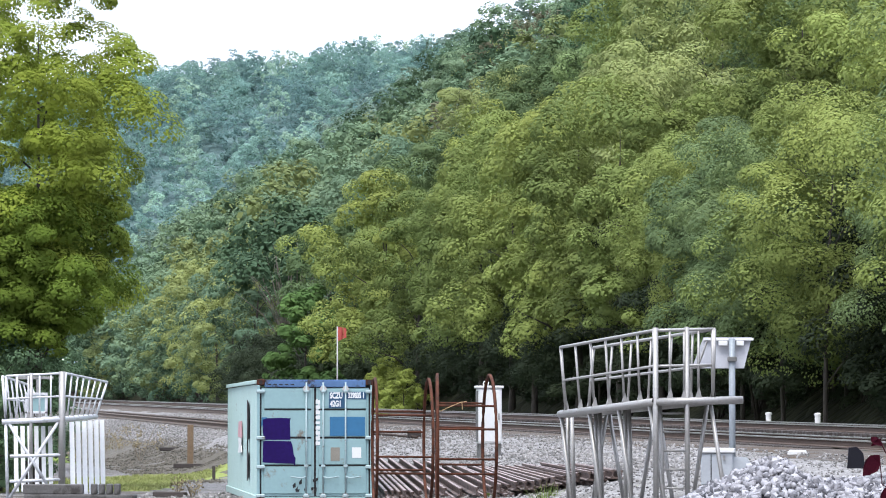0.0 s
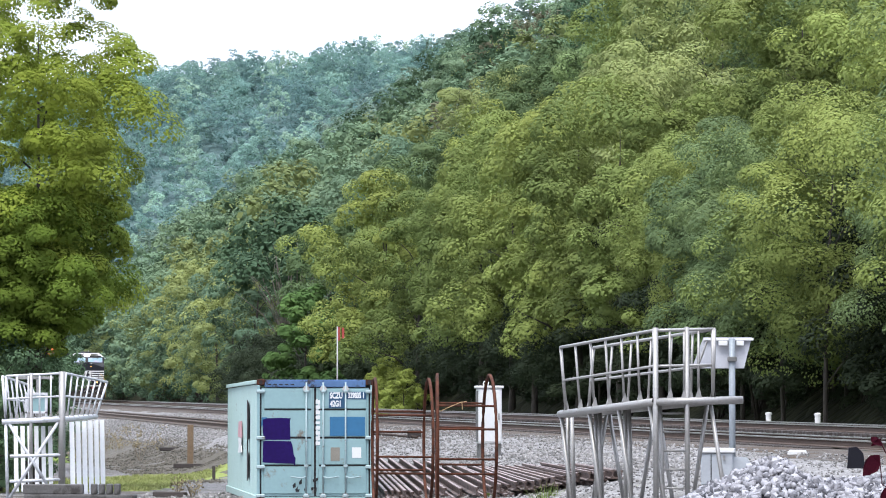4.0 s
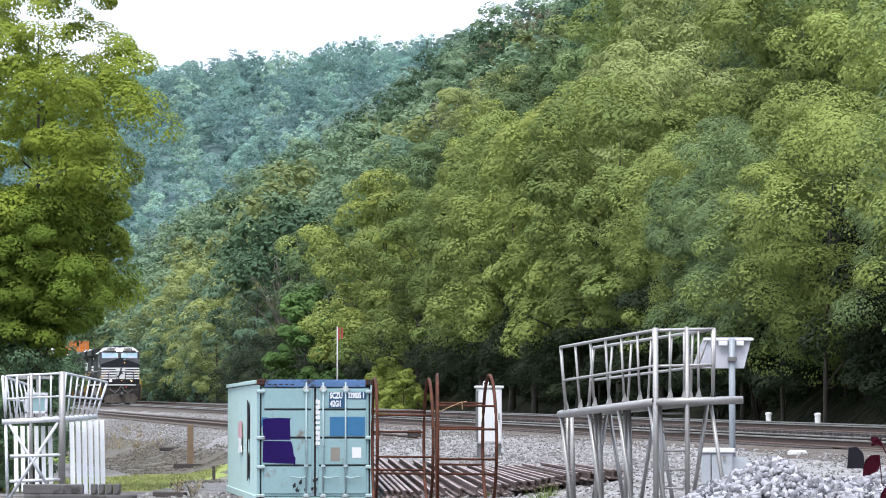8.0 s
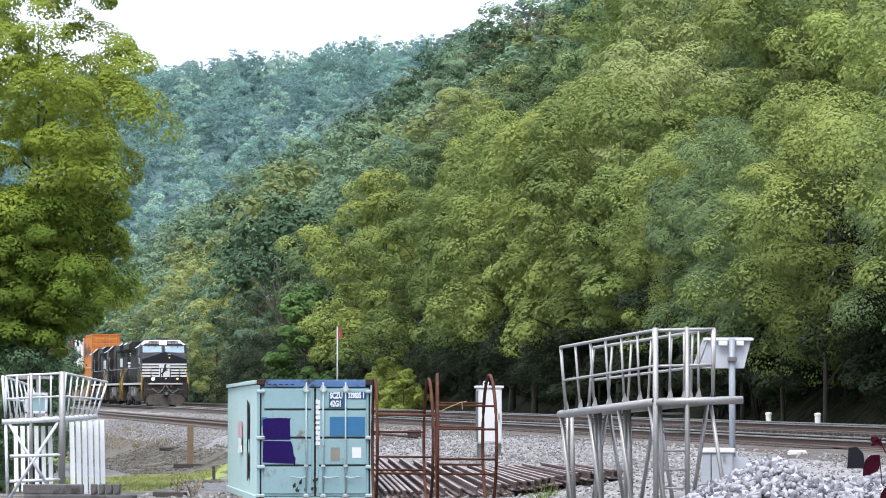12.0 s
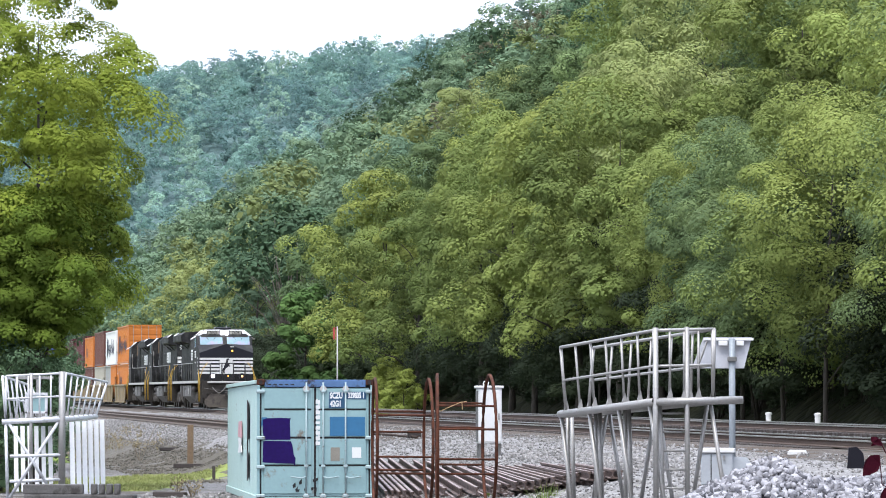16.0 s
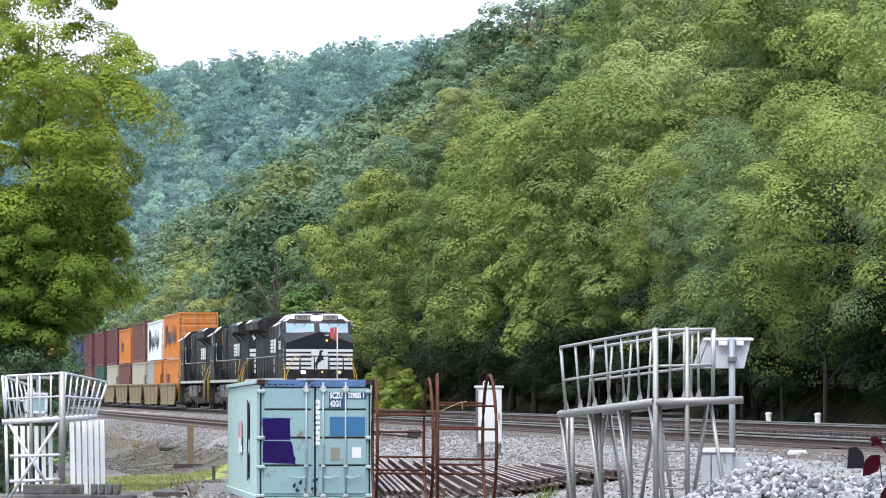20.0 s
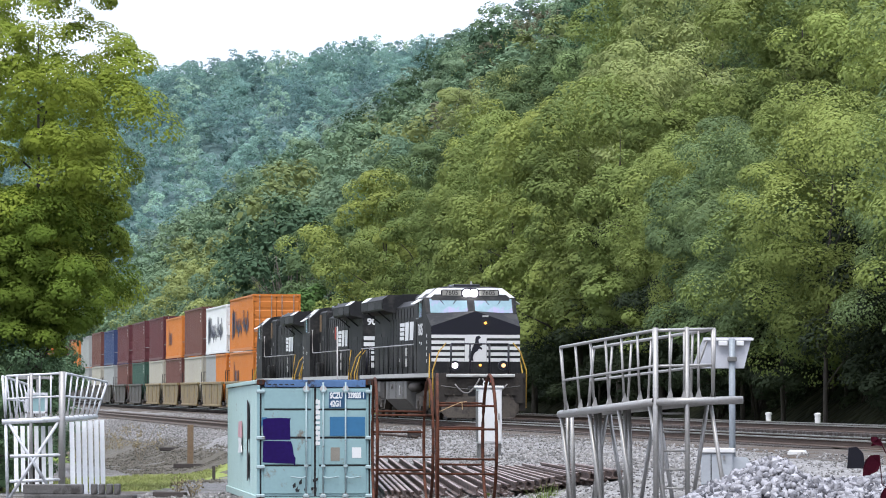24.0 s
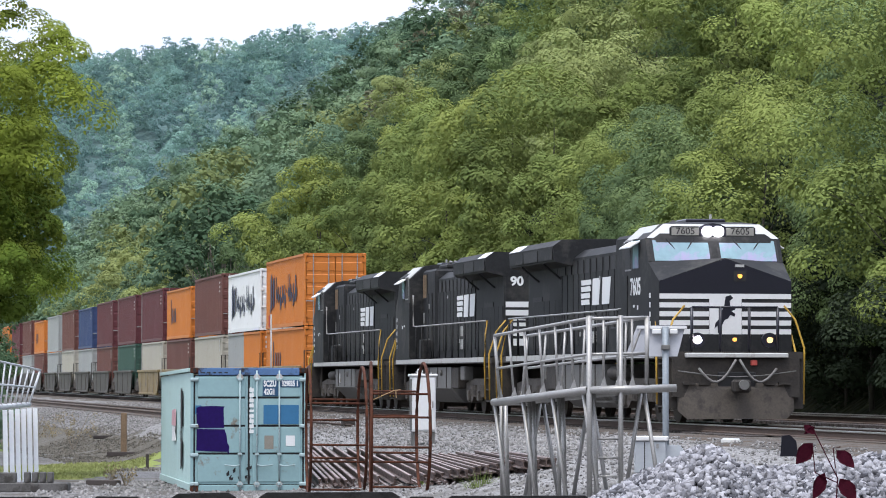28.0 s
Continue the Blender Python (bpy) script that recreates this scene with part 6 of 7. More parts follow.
def walkway(label, B, C, A, D, reach, rail_h, posts_side, posts_front, flare, legs, pipe, ladder, ground, steel, leg_r=0.032, post_r=0.042, post_steel=None, far_h=None, slats=(), start=1.0):
    """A caged work platform. B, C: near corners of its floor; A: far corner beyond B; legs run down to the ground."""
    w = thing("signal_platform", label, "metal platform", "signal platforms")
    B, C, A = Vector(B), Vector(C), Vector(A)
    D = Vector(D)
    up = Vector((0, 0, rail_h))
    far_h = far_h or rail_h
    side = (A - B).normalized()
    outward = (C - B).normalized()
    # floor beams and plate
    for a, b in ((A - side * 0.0, B), (B, C + outward * reach), (C, D), (D, A)):
        part("floor_pipe", tube(bmesh.new(), [a, b], pipe, 10), steel, w, smooth=True)
    fl = bmesh.new()
    vs = [fl.verts.new(p + Vector((0, 0, dz))) for dz in (0.02, 0.05) for p in (A, B, C, D)]
    for f in ((3, 2, 1, 0), (4, 5, 6, 7), (0, 1, 5, 4), (1, 2, 6, 5), (2, 3, 7, 6), (3, 0, 4, 7)):
        fl.faces.new([vs[i] for i in f])
    part("floor_plate", fl, M_GALV, w)
    # railings
    def rails(a, b, count, lean_out, first=True):
        lean = lean_out
        tops = []
        for k in range(count):
            p = lerp(a, b, k / (count - 1))
            tall = rail_h + (far_h - rail_h) * k / (count - 1) * (0 if (b - a).length < 2 else 1)
            t = p + Vector((0, 0, tall)) + lean * (0.3 + 0.7 * k / (count - 1))
            tops.append(t)
            part("rail_post", tube(bmesh.new(), [p, t], 0.027 if k in (0, count - 1) else 0.02, 7), steel, w, smooth=True)
            part("post_foot", hull(bmesh.new(), [p + Vector((dx, 0.02, 0)) for dx in (-0.06, 0.06)] + [p + Vector((dx, -0.02, 0)) for dx in (-0.06, 0.06)] + [p + Vector((0.0, 0, 0.2)), p + Vector((0.02, 0.01, 0.2)), p + Vector((0.01, -0.02, 0.2))]), M_GALV, w)
        part("top_rail", tube(bmesh.new(), tops, 0.026, 7), steel, w, smooth=True)
        part("middle_rail", tube(bmesh.new(), [lerp(lerp(a, b, k / (count - 1)), tops[k], 0.5) for k in range(count)], 0.022, 7), steel, w, smooth=True)
    rails(B, lerp(B, A, start), posts_side, outward * -flare)
    rails(C, D, posts_side, outward * flare)
    rails(B, C, posts_front, Vector((0, 0, 0)))
    for p, pr in ((B, post_r), (B + (C - B) * 0.55, 0.038)):
        part("corner_post", tube(bmesh.new(), [p + up * 1.04, Vector((p.x, p.y, ground))], pr, 8), post_steel or steel, w, smooth=True)
    for a, b in legs:
        part("leg", tube(bmesh.new(), [a, b], leg_r, 8), steel, w, smooth=True)
    for a, b, wide in slats:
        a, b = Vector(a), Vector(b)
        part("slat", hull(bmesh.new(), [q + Vector((dx, dy, 0)) for q in (a, b) for dx in (-wide / 2, wide / 2) for dy in (-0.012, 0.012)]), M_SLAT, w)
    if ladder:
        p, q, wid, n = ladder
        p, q, wid = Vector(p), Vector(q), Vector(wid)
        for d in (Vector(), wid):
            part("ladder_rail", tube(bmesh.new(), [p + d, q + d], 0.024, 6), M_GALV, w, smooth=True)
        for k in range(n):
            m = lerp(p, q, (k + 0.5) / n)
            part("ladder_rung", tube(bmesh.new(), [m, m + wid], 0.018, 6), M_GALV, w, smooth=True)
    return w


B, C, A = Vector((3.152, 57.0, 2.03)), Vector((4.007, 57.1, 2.05)), Vector((1.885, 61.9, 1.85))
D = Vector((2.36, 62.5, 1.87))
legs = []
for k in range(4):
    p = lerp(B, A, 0.06 + k * 0.31)
    foot = p + Vector((0.27 - 0.02 * k, -0.4, 0))
    legs.append((p, (foot.x, foot.y, 0.02)))
    legs.append((p + Vector((0.12, 0.4, 0)), (p.x + 0.14, p.y + 0.6, 0.05)))
    legs.append((p + Vector((0.2, 0.8, 0)), (p.x + 0.25, p.y + 0.9, 0.1)))
for k in range(3):
    p = lerp(C, D, 0.02 + k * 0.4)
    legs.append((p, (p.x + 0.28, p.y - 0.2, 0.1)))
    legs.append((p + Vector((-0.02, 0.2, 0)), (p.x - 0.3, p.y + 0.5, 0.1)))
walkway("galvanised steel signal platform with railings and tube legs", B, C, A, D, 0.45, 1.06, 7, 5, 0.09, legs, 0.062,
        ((3.24, 57.25, 2.0), (3.3, 57.3, 0.05), (0.37, 0.02, 0), 7), 0.02, M_GALV, start=0.93)

B, C, A = Vector((-8.32, 84.0, 1.76)), Vector((-9.55, 84.0, 1.70)), Vector((-8.0, 88.6, 1.82))
legs = [((-9.5, 84.0, 1.7), (-8.55, 83.95, 0.2)), ((-8.4, 84.0, 1.7), (-9.45, 83.95, 0.05)), ((-9.55, 84, 1.7), (-9.5, 84, 0)), ((-9.45, 83.97, 0.95), (-8.3, 83.97, 0.98)), ((-9.45, 83.97, 0.4), (-8.3, 83.97, 0.45))]
slats = []
for k in range(6):
    p = lerp((-8.14, 84.3, 1.7), (-7.84, 88.4, 1.74), k / 5)
    slats.append((p, (p.x + 0.04, p.y, 0.05), 0.1))
    p = Vector((-9.8 + k * 0.158, 88.2, 1.6))
    slats.append((p, (p.x + 0.03, p.y, 0.1), 0.095))
walkway("galvanised steel signal platform with flared cage and cross-braces", B, C, A, A + (C - B), 0.08, 1.0, 8, 6, 0.26, legs, 0.06, None, 0.05, M_GALVBRIGHT, 0.036, 0.075, M_GALV, 0.78, slats)
inner = thing("steel_frame", "white square steel frame standing on a platform", "metal frame", at=pose(-8.98, 84.9, 1.78))
for x0, x1, z0, z1 in ((-0.25, -0.19, 0, 0.5), (0.19, 0.25, 0, 0.5), (-0.25, 0.25, 0.5, 0.56), (-0.25, 0.25, 0.1, 0.15)):
    block("frame_bar", x0, x1, -0.03, 0.03, z0, z1, M_GALVBRIGHT, inner, 0.006)
block("frame_back", -0.19, 0.19, 0.02, 0.028, 0.15, 0.5, M_TEAL, inner)
block("frame_brace", -0.03, 0.03, 0.25, 0.31, 0.0, 0.9, M_GALV, inner, 0.006)
block("frame_brace", -0.5, 0.35, 0.25, 0.31, 0.86, 0.92, M_GALV, inner, 0.006)

# ---- rusty hoop cages ----
def hoop_cage(label, c0, c1, r, bars, a0, a1):
    h = thing("hoop_cage", label, "steel cage", "rusty hoop cages")
    c0, c1 = Vector(c0), Vector(c1)
    ax = (c1 - c0).normalized()
    side = Vector((-ax.y, ax.x, 0)).normalized()
    tilt = [Matrix.Rotation(a0, 3, "Z"), Matrix.Rotation(a1, 3, "Z")]
    for c, tm in zip((c0, c1), tilt):
        pts = [c + tm @ (side * (r * math.cos(a)) + Vector((0, 0, r * math.sin(a)))) for a in [k * math.tau / 40 for k in range(40)]]
        part("hoop", tube(bmesh.new(), pts, 0.032, 7, closed=True), M_RUST, h, smooth=True)
    for a in [radians(v) for v in bars]:
        off = side * (r * math.cos(a)) + Vector((0, 0, r * math.sin(a)))
        part("bar", tube(bmesh.new(), [c0 + tilt[0] @ off, c1 + tilt[1] @ off], 0.024, 6), M_RUST, h, smooth=True)
    return h


hoop_cage("rusty steel hoop cage standing on edge by the container", (-1.368, 77.2, 1.309), (-0.293, 77.23, 1.299), 1.269, (29, 155, 9, 193, 209, -27, 249), 0.03, 0.05)
hoop_cage("rusty steel hoop cage standing beside stacked rails", (-0.11, 72.6, 1.318), (0.878, 72.63, 1.308), 1.288, (36, 147, 168, 13, 193, -19, 206, -56), -0.02, 0.06)
cord = thing("tied_cord", "faded orange cord tied round a rusty bar", "cord")
part("cord_strand", tube(bmesh.new(), [(-0.09, 71.5, 1.895), (0.14, 71.45, 2.0), (0.32, 71.4, 2.075), (0.44, 71.4, 2.093)], 0.008, 5), M_CORD, cord)
part("cord_end", tube(bmesh.new(), [(0.35, 71.4, 2.093), (0.36, 71.4, 1.94)], 0.008, 5), M_CORD, cord)

# ---- stacked rails ----
def spare_rail(p, q, lift):
    p, q = Vector(p), Vector(q)
    length = (q - p).length
    ob = part("spare_rail", prism(bmesh.new(), RAIL_PROFILE, "x", 0, length), M_RAILSTOCK)
    tagged(ob, "old brown steel rail lying in a stack", "rail", "stacked rails")
    d = (q - p).normalized()
    # a paler cap strip paints the lit top of the rail
    part("rail_head", box(bmesh.new(), 0.0, length, -0.027, 0.027, -0.012, 0.003), M_LITHEAD, ob, "rail head with top light in its pale colour")
    ob.matrix_basis = Matrix.Translation(p + Vector((0, 0, 0.165 + lift))) @ d.to_track_quat("X", "Z").to_matrix().to_4x4()
    return ob


rr = random.Random(8)
NEAR_ENDS = [Vector(v) for v in ((-1.18, 80.4, 0.27), (-0.45, 78.6, 0.30), (1.03, 73, 0.50), (1.72, 71.2, 0.66), (2.45, 70, 0.79), (3.2, 69.3, 0.86))]
FAR_ENDS = [Vector(v) for v in ((-2.25, 95, 0.90), (-1.60, 94, 0.87), (0.1, 83, 0.80), (0.95, 80, 0.80), (1.75, 77, 0.87), (2.6, 74.5, 0.92))]


def along_ends(ends, t):
    f = min(t, 0.9999) * (len(ends) - 1)
    return lerp(ends[int(f)], ends[int(f) + 1], f - int(f))


for layer, count in ((0, 27), (1, 25), (2, 14)):
    for k in range(count):
        t = k / 13 if layer == 2 else (k + 0.5 * layer) / 26
        a = along_ends(NEAR_ENDS, t) + Vector((rr.uniform(-0.03, 0.03), rr.uniform(-0.5, 0.5), 0))
        b = along_ends(FAR_ENDS, t) + Vector((rr.uniform(-0.03, 0.03), rr.uniform(-0.5, 0.6), 0))
        spare_rail(a, b, -0.165 * (layer + 1) + rr.uniform(-0.02, 0.02))

# ---- relay case on its legs ----
rc = thing("relay_case", "white steel relay case with lifting eye on legs", "cabinet", at=pose(1.05, 88.0, 0.84, 0, 0, 8))
block("case_body", -0.27, 0.27, -0.2, 0.2, 0.36, 1.62, M_WHITE, rc, 0.012)
block("case_lid", -0.31, 0.31, -0.24, 0.24, 1.62, 1.68, M_WHITE, rc, 0.015)
block("case_door", -0.25, 0.25, -0.222, -0.2, 0.4, 1.58, M_WHITE, rc, 0.008)
block("dark_side_panel", -0.282, -0.27, -0.16, 0.16, 0.4, 1.56, M_TANK, rc)
part("lifting_eye", tube(bmesh.new(), [(-0.07 + 0.06 * math.cos(a), 0, 1.73 + 0.06 * math.sin(a)) for a in [k * math.tau / 12 for k in range(12)]], 0.015, 6, closed=True), M_WHITE, rc)
block("door_handle", 0.18, 0.21, -0.25, -0.222, 0.9, 1.05, M_GALV, rc)
for x in (-0.22, 0.22):
    block("leg", x - 0.035, x + 0.035, -0.15, 0.15, -0.1, 0.36, M_TANK, rc)

# ---- battery box and solar panel ----
bb = thing("battery_box", "pale grey battery box with white lid, by the bank", "cabinet", at=pose(4.49, 63.0, 0.7, 0, 0, -6))
block("box_body", -0.26, 0.26, -0.22, 0.22, 0.0, 0.52, M_SILVERBOX, bb, 0.015)
block("box_lid", -0.29, 0.29, -0.25, 0.25, 0.52, 0.6, M_WHITE, bb, 0.015)
block("box_seam", -0.1, -0.085, -0.225, -0.22, 0.04, 0.5, M_GASKET, bb)
block("latch", 0.1, 0.14, -0.24, -0.22, 0.4, 0.48, M_GALV, bb)
part("cable_hood", hull(bmesh.new(), [(0.26, -0.15, 0.05), (0.26, 0.15, 0.05), (0.26, -0.15, 0.46), (0.26, 0.15, 0.46), (0.62, -0.12, 0.05), (0.62, 0.12, 0.05), (0.6, -0.12, 0.26), (0.6, 0.12, 0.26), (0.48, 0.12, 0.45), (0.48, -0.12, 0.45)]), M_SILVERBOX, bb)
sp = thing("solar_panel_mast", "pale solar panel on a galvanised mast", "solar panel", at=pose(4.76, 63.3, 0.0))
bar("mast", (0, 0, 0.4), (0, 0, 3.1), 0.055, M_MAST, sp, 10)
pn = part("panel", prism(bmesh.new(), [(-0.5, -0.26), (0.36, -0.26), (0.5, 0.26), (-0.30, 0.26)], "z", 0, 0.035), M_SOLAR, sp, "pale tilted panel")
pn.matrix_basis = Matrix.Translation((-0.16, 0.12, 2.86)) @ Matrix.Rotation(radians(78), 4, "X")
block("panel_edge", -0.46, 0.36, 0.06, 0.12, 3.07, 3.11, M_WHITE, sp)
block("junction_box", -0.22, -0.07, -0.0, 0.06, 2.98, 3.06, M_WHITE, sp, 0.01)
block("junction_box", 0.07, 0.2, -0.0, 0.06, 2.98, 3.06, M_WHITE, sp, 0.01)
part("panel_strut", tube(bmesh.new(), [(-0.55, -0.1, 2.7), (-0.42, -0.1, 3.05)], 0.022, 6), M_GALV, sp)
block("clamp", -0.07, 0.07, -0.09, 0.07, 2.72, 2.8, M_TANK, sp, 0.01)

# ---- bollards, post, timbers and small things ----
for x, y in ((9.82, 116.0), (10.95, 112.4)):
    b = thing("marker_post", "short white marker post behind the tracks", "post", "marker posts", at=pose(x, y, ground_z(x, y) - 0.05))
    part("shaft", tube(bmesh.new(), [(0, 0, 0), (0, 0, 0.58)], 0.085, 12), M_WHITE, b)
    part("cap", tube(bmesh.new(), [(0, 0, 0.56), (0, 0, 0.62), (0, 0, 0.64)], [0.1, 0.1, 0.05], 12), M_WHITE, b)

wp = thing("timber_post", "tan weathered timber post standing in dirt", "post", at=pose(-8.6, 131, ground_z(-8.6, 131) - 0.1))
block("post", -0.1, 0.1, -0.1, 0.1, 0, 1.5, M_POSTWOOD, wp, 0.015)
def timber(label, x, y, z, length, w, h, turn, material):
    ob = part("timber", box(bmesh.new(), -length / 2, length / 2, -w / 2, w / 2, 0, h, 0.02), material)
    ob.matrix_basis = pose(x, y, z, 0, 0, turn)
    return tagged(ob, label, "timber", "loose timbers")


timber("dark timber lying at a post's foot", -8.5, 128.5, ground_z(-8.5, 128.5), 1.0, 0.22, 0.16, 8, M_TIE)
timber("dark timber end lying on the bank", -10.6, 150, ground_z(-10.6, 150), 0.9, 0.2, 0.14, 20, M_TIE)
for k in range(3):
    timber("weathered grey railway tie in a low pile", -7.55, 80.0 + k * 0.26, 0.0, 2.3, 0.24, 0.2, 0, M_OLDWOOD)
timber("weathered grey railway tie on top of a pile", -8.1, 80.05, 0.2, 1.25, 0.24, 0.21, 0, M_OLDWOOD)
for k in range(4):
    timber("short timber block stacked on end", -7.25 + k * 0.16, 80.0, 0.2, 0.13, 0.24, 0.22, 0, M_OLDWOOD)
timber("dark timber end lying on the bank", -6.1, 86, 0.0, 0.9, 0.16, 0.14, -35, M_TIE)
timber("short dark stake in the grass", -6.55, 110, 0.0, 0.09, 0.09, 0.42, 0, M_TIE)
timber("dark timber end lying on the bank", -0.86, 115, ground_z(-0.86, 115), 0.4, 0.25, 0.24, 8, M_TIE)

fp = thing("flag_pole", "thin grey pole by the tracks", "pole", at=pose(-2.75, 100, ground_z(-2.75, 100)))
bar("pole", (0, 0, -0.2), (0, 0, 3.72), 0.022, M_GALV, fp, 6)
flag = thing("flag", "small faded red flag on a pole", "flag")
for k in range(3):
    bmf = bmesh.new()
    prism(bmf, [(0.01 + k * 0.075, -0.36 + 0.03 * k), (0.09 + k * 0.075, -0.34 + 0.03 * k), (0.09 + k * 0.075, -0.02 * k), (0.01 + k * 0.075, 0.0)], "y", -0.004, 0.004)
    pf = part("flag_cloth", bmf, M_FLAG, flag)
    pf.rotation_euler = (0, 0, radians((-10, 14, -8)[k]))
FLAG_AT = Vector((-2.75, 100, ground_z(-2.75, 100) + 3.7))

# ---- gravel heap ----
def heap_z(x, y):
    crest = 1.26 - 0.44 * max(0, 4.05 - x) ** 1.1 - 0.26 * smooth(4.05, 4.6, x) + 0.14 * smooth(4.9, 6.2, x) - 0.35 * max(0, x - 6.8)
    across = 1 - abs((y - 47.2) / 3.2) ** 1.6
    return crest * across + 0.04 * noise.noise((x * 2.2, y * 2.2, 0))


def stones(name, label, places, size, material, seed, category="gravel"):
    """Loose stones: uneven six-sided lumps, joined as one."""
    rng = np.random.default_rng(seed)
    base = np.array([[-1, -1, -1], [1, -1, -1], [1, 1, -1], [-1, 1, -1], [-1, -1, 1], [1, -1, 1], [1, 1, 1], [-1, 1, 1]], float) * 0.5
    qf = np.array([[0, 3, 2, 1], [4, 5, 6, 7], [0, 1, 5, 4], [1, 2, 6, 5], [2, 3, 7, 6], [3, 0, 4, 7]])
    m = len(places)
    sz = size * (0.5 + rng.random((m, 1, 1)) ** 1.5 * 1.0)
    v = base[None] * (0.4 + 1.1 * rng.random((m, 8, 3))) * sz * np.array([1.25, 0.95, 0.7])
    qn = rng.normal(size=(m, 4))
    qn /= np.linalg.norm(qn, axis=1)[:, None]
    w, x, y, z = qn.T
    R = np.stack([1 - 2 * (y * y + z * z), 2 * (x * y - z * w), 2 * (x * z + y * w), 2 * (x * y + z * w), 1 - 2 * (x * x + z * z), 2 * (y * z - x * w), 2 * (x * z - y * w), 2 * (y * z + x * w), 1 - 2 * (x * x + y * y)], axis=1).reshape(m, 3, 3)
    v = np.einsum("mij,mkj->mki", R, v) + np.array(places)[:, None, :]
    q = (qf[None] + (np.arange(m) * 8)[:, None, None]).reshape(-1, 4)
    return tagged(new(name, quick_mesh(name, v.reshape(-1, 3), q, material)), label, category, kind="stuff")


def stone_mat(name, dark, light):
    m = bpy.data.materials.new(name)
    m.use_nodes = True
    nt = m.node_tree
    b = nt.nodes["Principled BSDF"]
    g = nt.nodes.new("ShaderNodeNewGeometry")
    x = nt.nodes.new("ShaderNodeMixRGB")
    x.inputs[1].default_value, x.inputs[2].default_value = (*dark, 1), (*light, 1)
    nt.links.new(g.outputs["Random Per Island"], x.inputs[0])
    nn = nt.nodes.new("ShaderNodeTexNoise")
    nn.inputs["Scale"].default_value = 45
    nt.links.new(g.outputs["Position"], nn.inputs["Vector"])
    y = nt.nodes.new("ShaderNodeMixRGB")
    y.blend_type = "MULTIPLY"
    y.inputs[0].default_value = 0.5
    nt.links.new(x.outputs[0], y.inputs[1])
    nt.links.new(nn.outputs[0], y.inputs[2])
    nt.links.new(y.outputs[0], b.inputs["Base Color"])
    b.inputs["Roughness"].default_value = 0.9
    return m


STONE_PALE = stone_mat("pale_limestone", (0.05, 0.05, 0.06), (0.44, 0.435, 0.46))
CLOD = stone_mat("brown_clods", (0.05, 0.044, 0.034), (0.15, 0.135, 0.105))
STONE_BANK = stone_mat("bank_stone", (0.12, 0.115, 0.11), (0.335, 0.322, 0.31))
hv, hq = [], []
nx_, ny_ = 46, 22
for i in range(nx_):
    for j in range(ny_):
        x, y = 0.6 + i * 0.2, 44.0 + j * 0.3
        hv.append((x, y, max(-0.1, heap_z(x, y) - 0.03)))
for i in range(nx_ - 1):
    for j in range(ny_ - 1):
        hq.append((i * ny_ + j, (i + 1) * ny_ + j, (i + 1) * ny_ + j + 1, i * ny_ + j + 1))
heap = tagged(new("gravel_heap", quick_mesh("gravel_heap", hv, hq, BALLAST, True)), "heap of pale crushed limestone in the yard", "gravel heap", kind="stuff")
rs = random.Random(3)
pl = []
while len(pl) < 12500:
    x, y = rs.uniform(2.2, 8.0), 44.2 + 4.2 * rs.random()
    z = heap_z(x, y)
    if z > 0.3:
        pl.append((x, y, z + rs.uniform(-0.02, 0.03)))
stones("heap_stones", "loose crushed limestone covering a heap", pl, 0.06, STONE_PALE, 21)
# stones on the bank and the yard, where the ground is open
pl = []
while len(pl) < 13000:
    s, n = rs.uniform(-40, 62), rs.uniform(-10.9, -2.6)
    p = along(s, n)
    if -6.7 < bearing(p.x, p.y) < 7.4 and rs.random() < 1.35 - s / 70 and (s < 24 or n > -8.7) and not on_lawn(p.x, p.y):
        pl.append((p.x, p.y, ground_z(p.x, p.y) + 0.01))
stones("bank_stones", "loose pale ballast stones on the bank", pl, 0.035, STONE_BANK, 22)
pl = []
while len(pl) < 9000:
    s, n = 58 + 75 * rs.random() ** 1.2, rs.uniform(-8.6, -2.8)
    if -6.9 < n < -4.1:
        continue
    p = along(s, n)
    pl.append((p.x, p.y, ground_z(p.x, p.y) + 0.01))
stones("bank_stones", "loose pale ballast stones further along the bank", pl, 0.042, STONE_BANK, 24)
pl = []
while len(pl) < 3500:
    x, y = rs.uniform(-7, 5), rs.uniform(70, 92)
    pl.append((x, y, ground_z(x, y)))
stones("yard_stones", "loose pale stones on the yard", pl, 0.055, STONE_BANK, 23)

pl = []
while len(pl) < 6500:
    s, n = rs.uniform(18, 80), rs.uniform(-12.5, -8.2)
    p = along(s, n)
    if not on_lawn(p.x, p.y) and noise.noise((s * 0.3, n * 0.9, 2.0)) > -0.15:
        pl.append((p.x, p.y, ground_z(p.x, p.y) + 0.01))
stones("dirt_clods", "brown clods and dead leaves on bare dirt", pl, 0.05, CLOD, 25, "dirt")

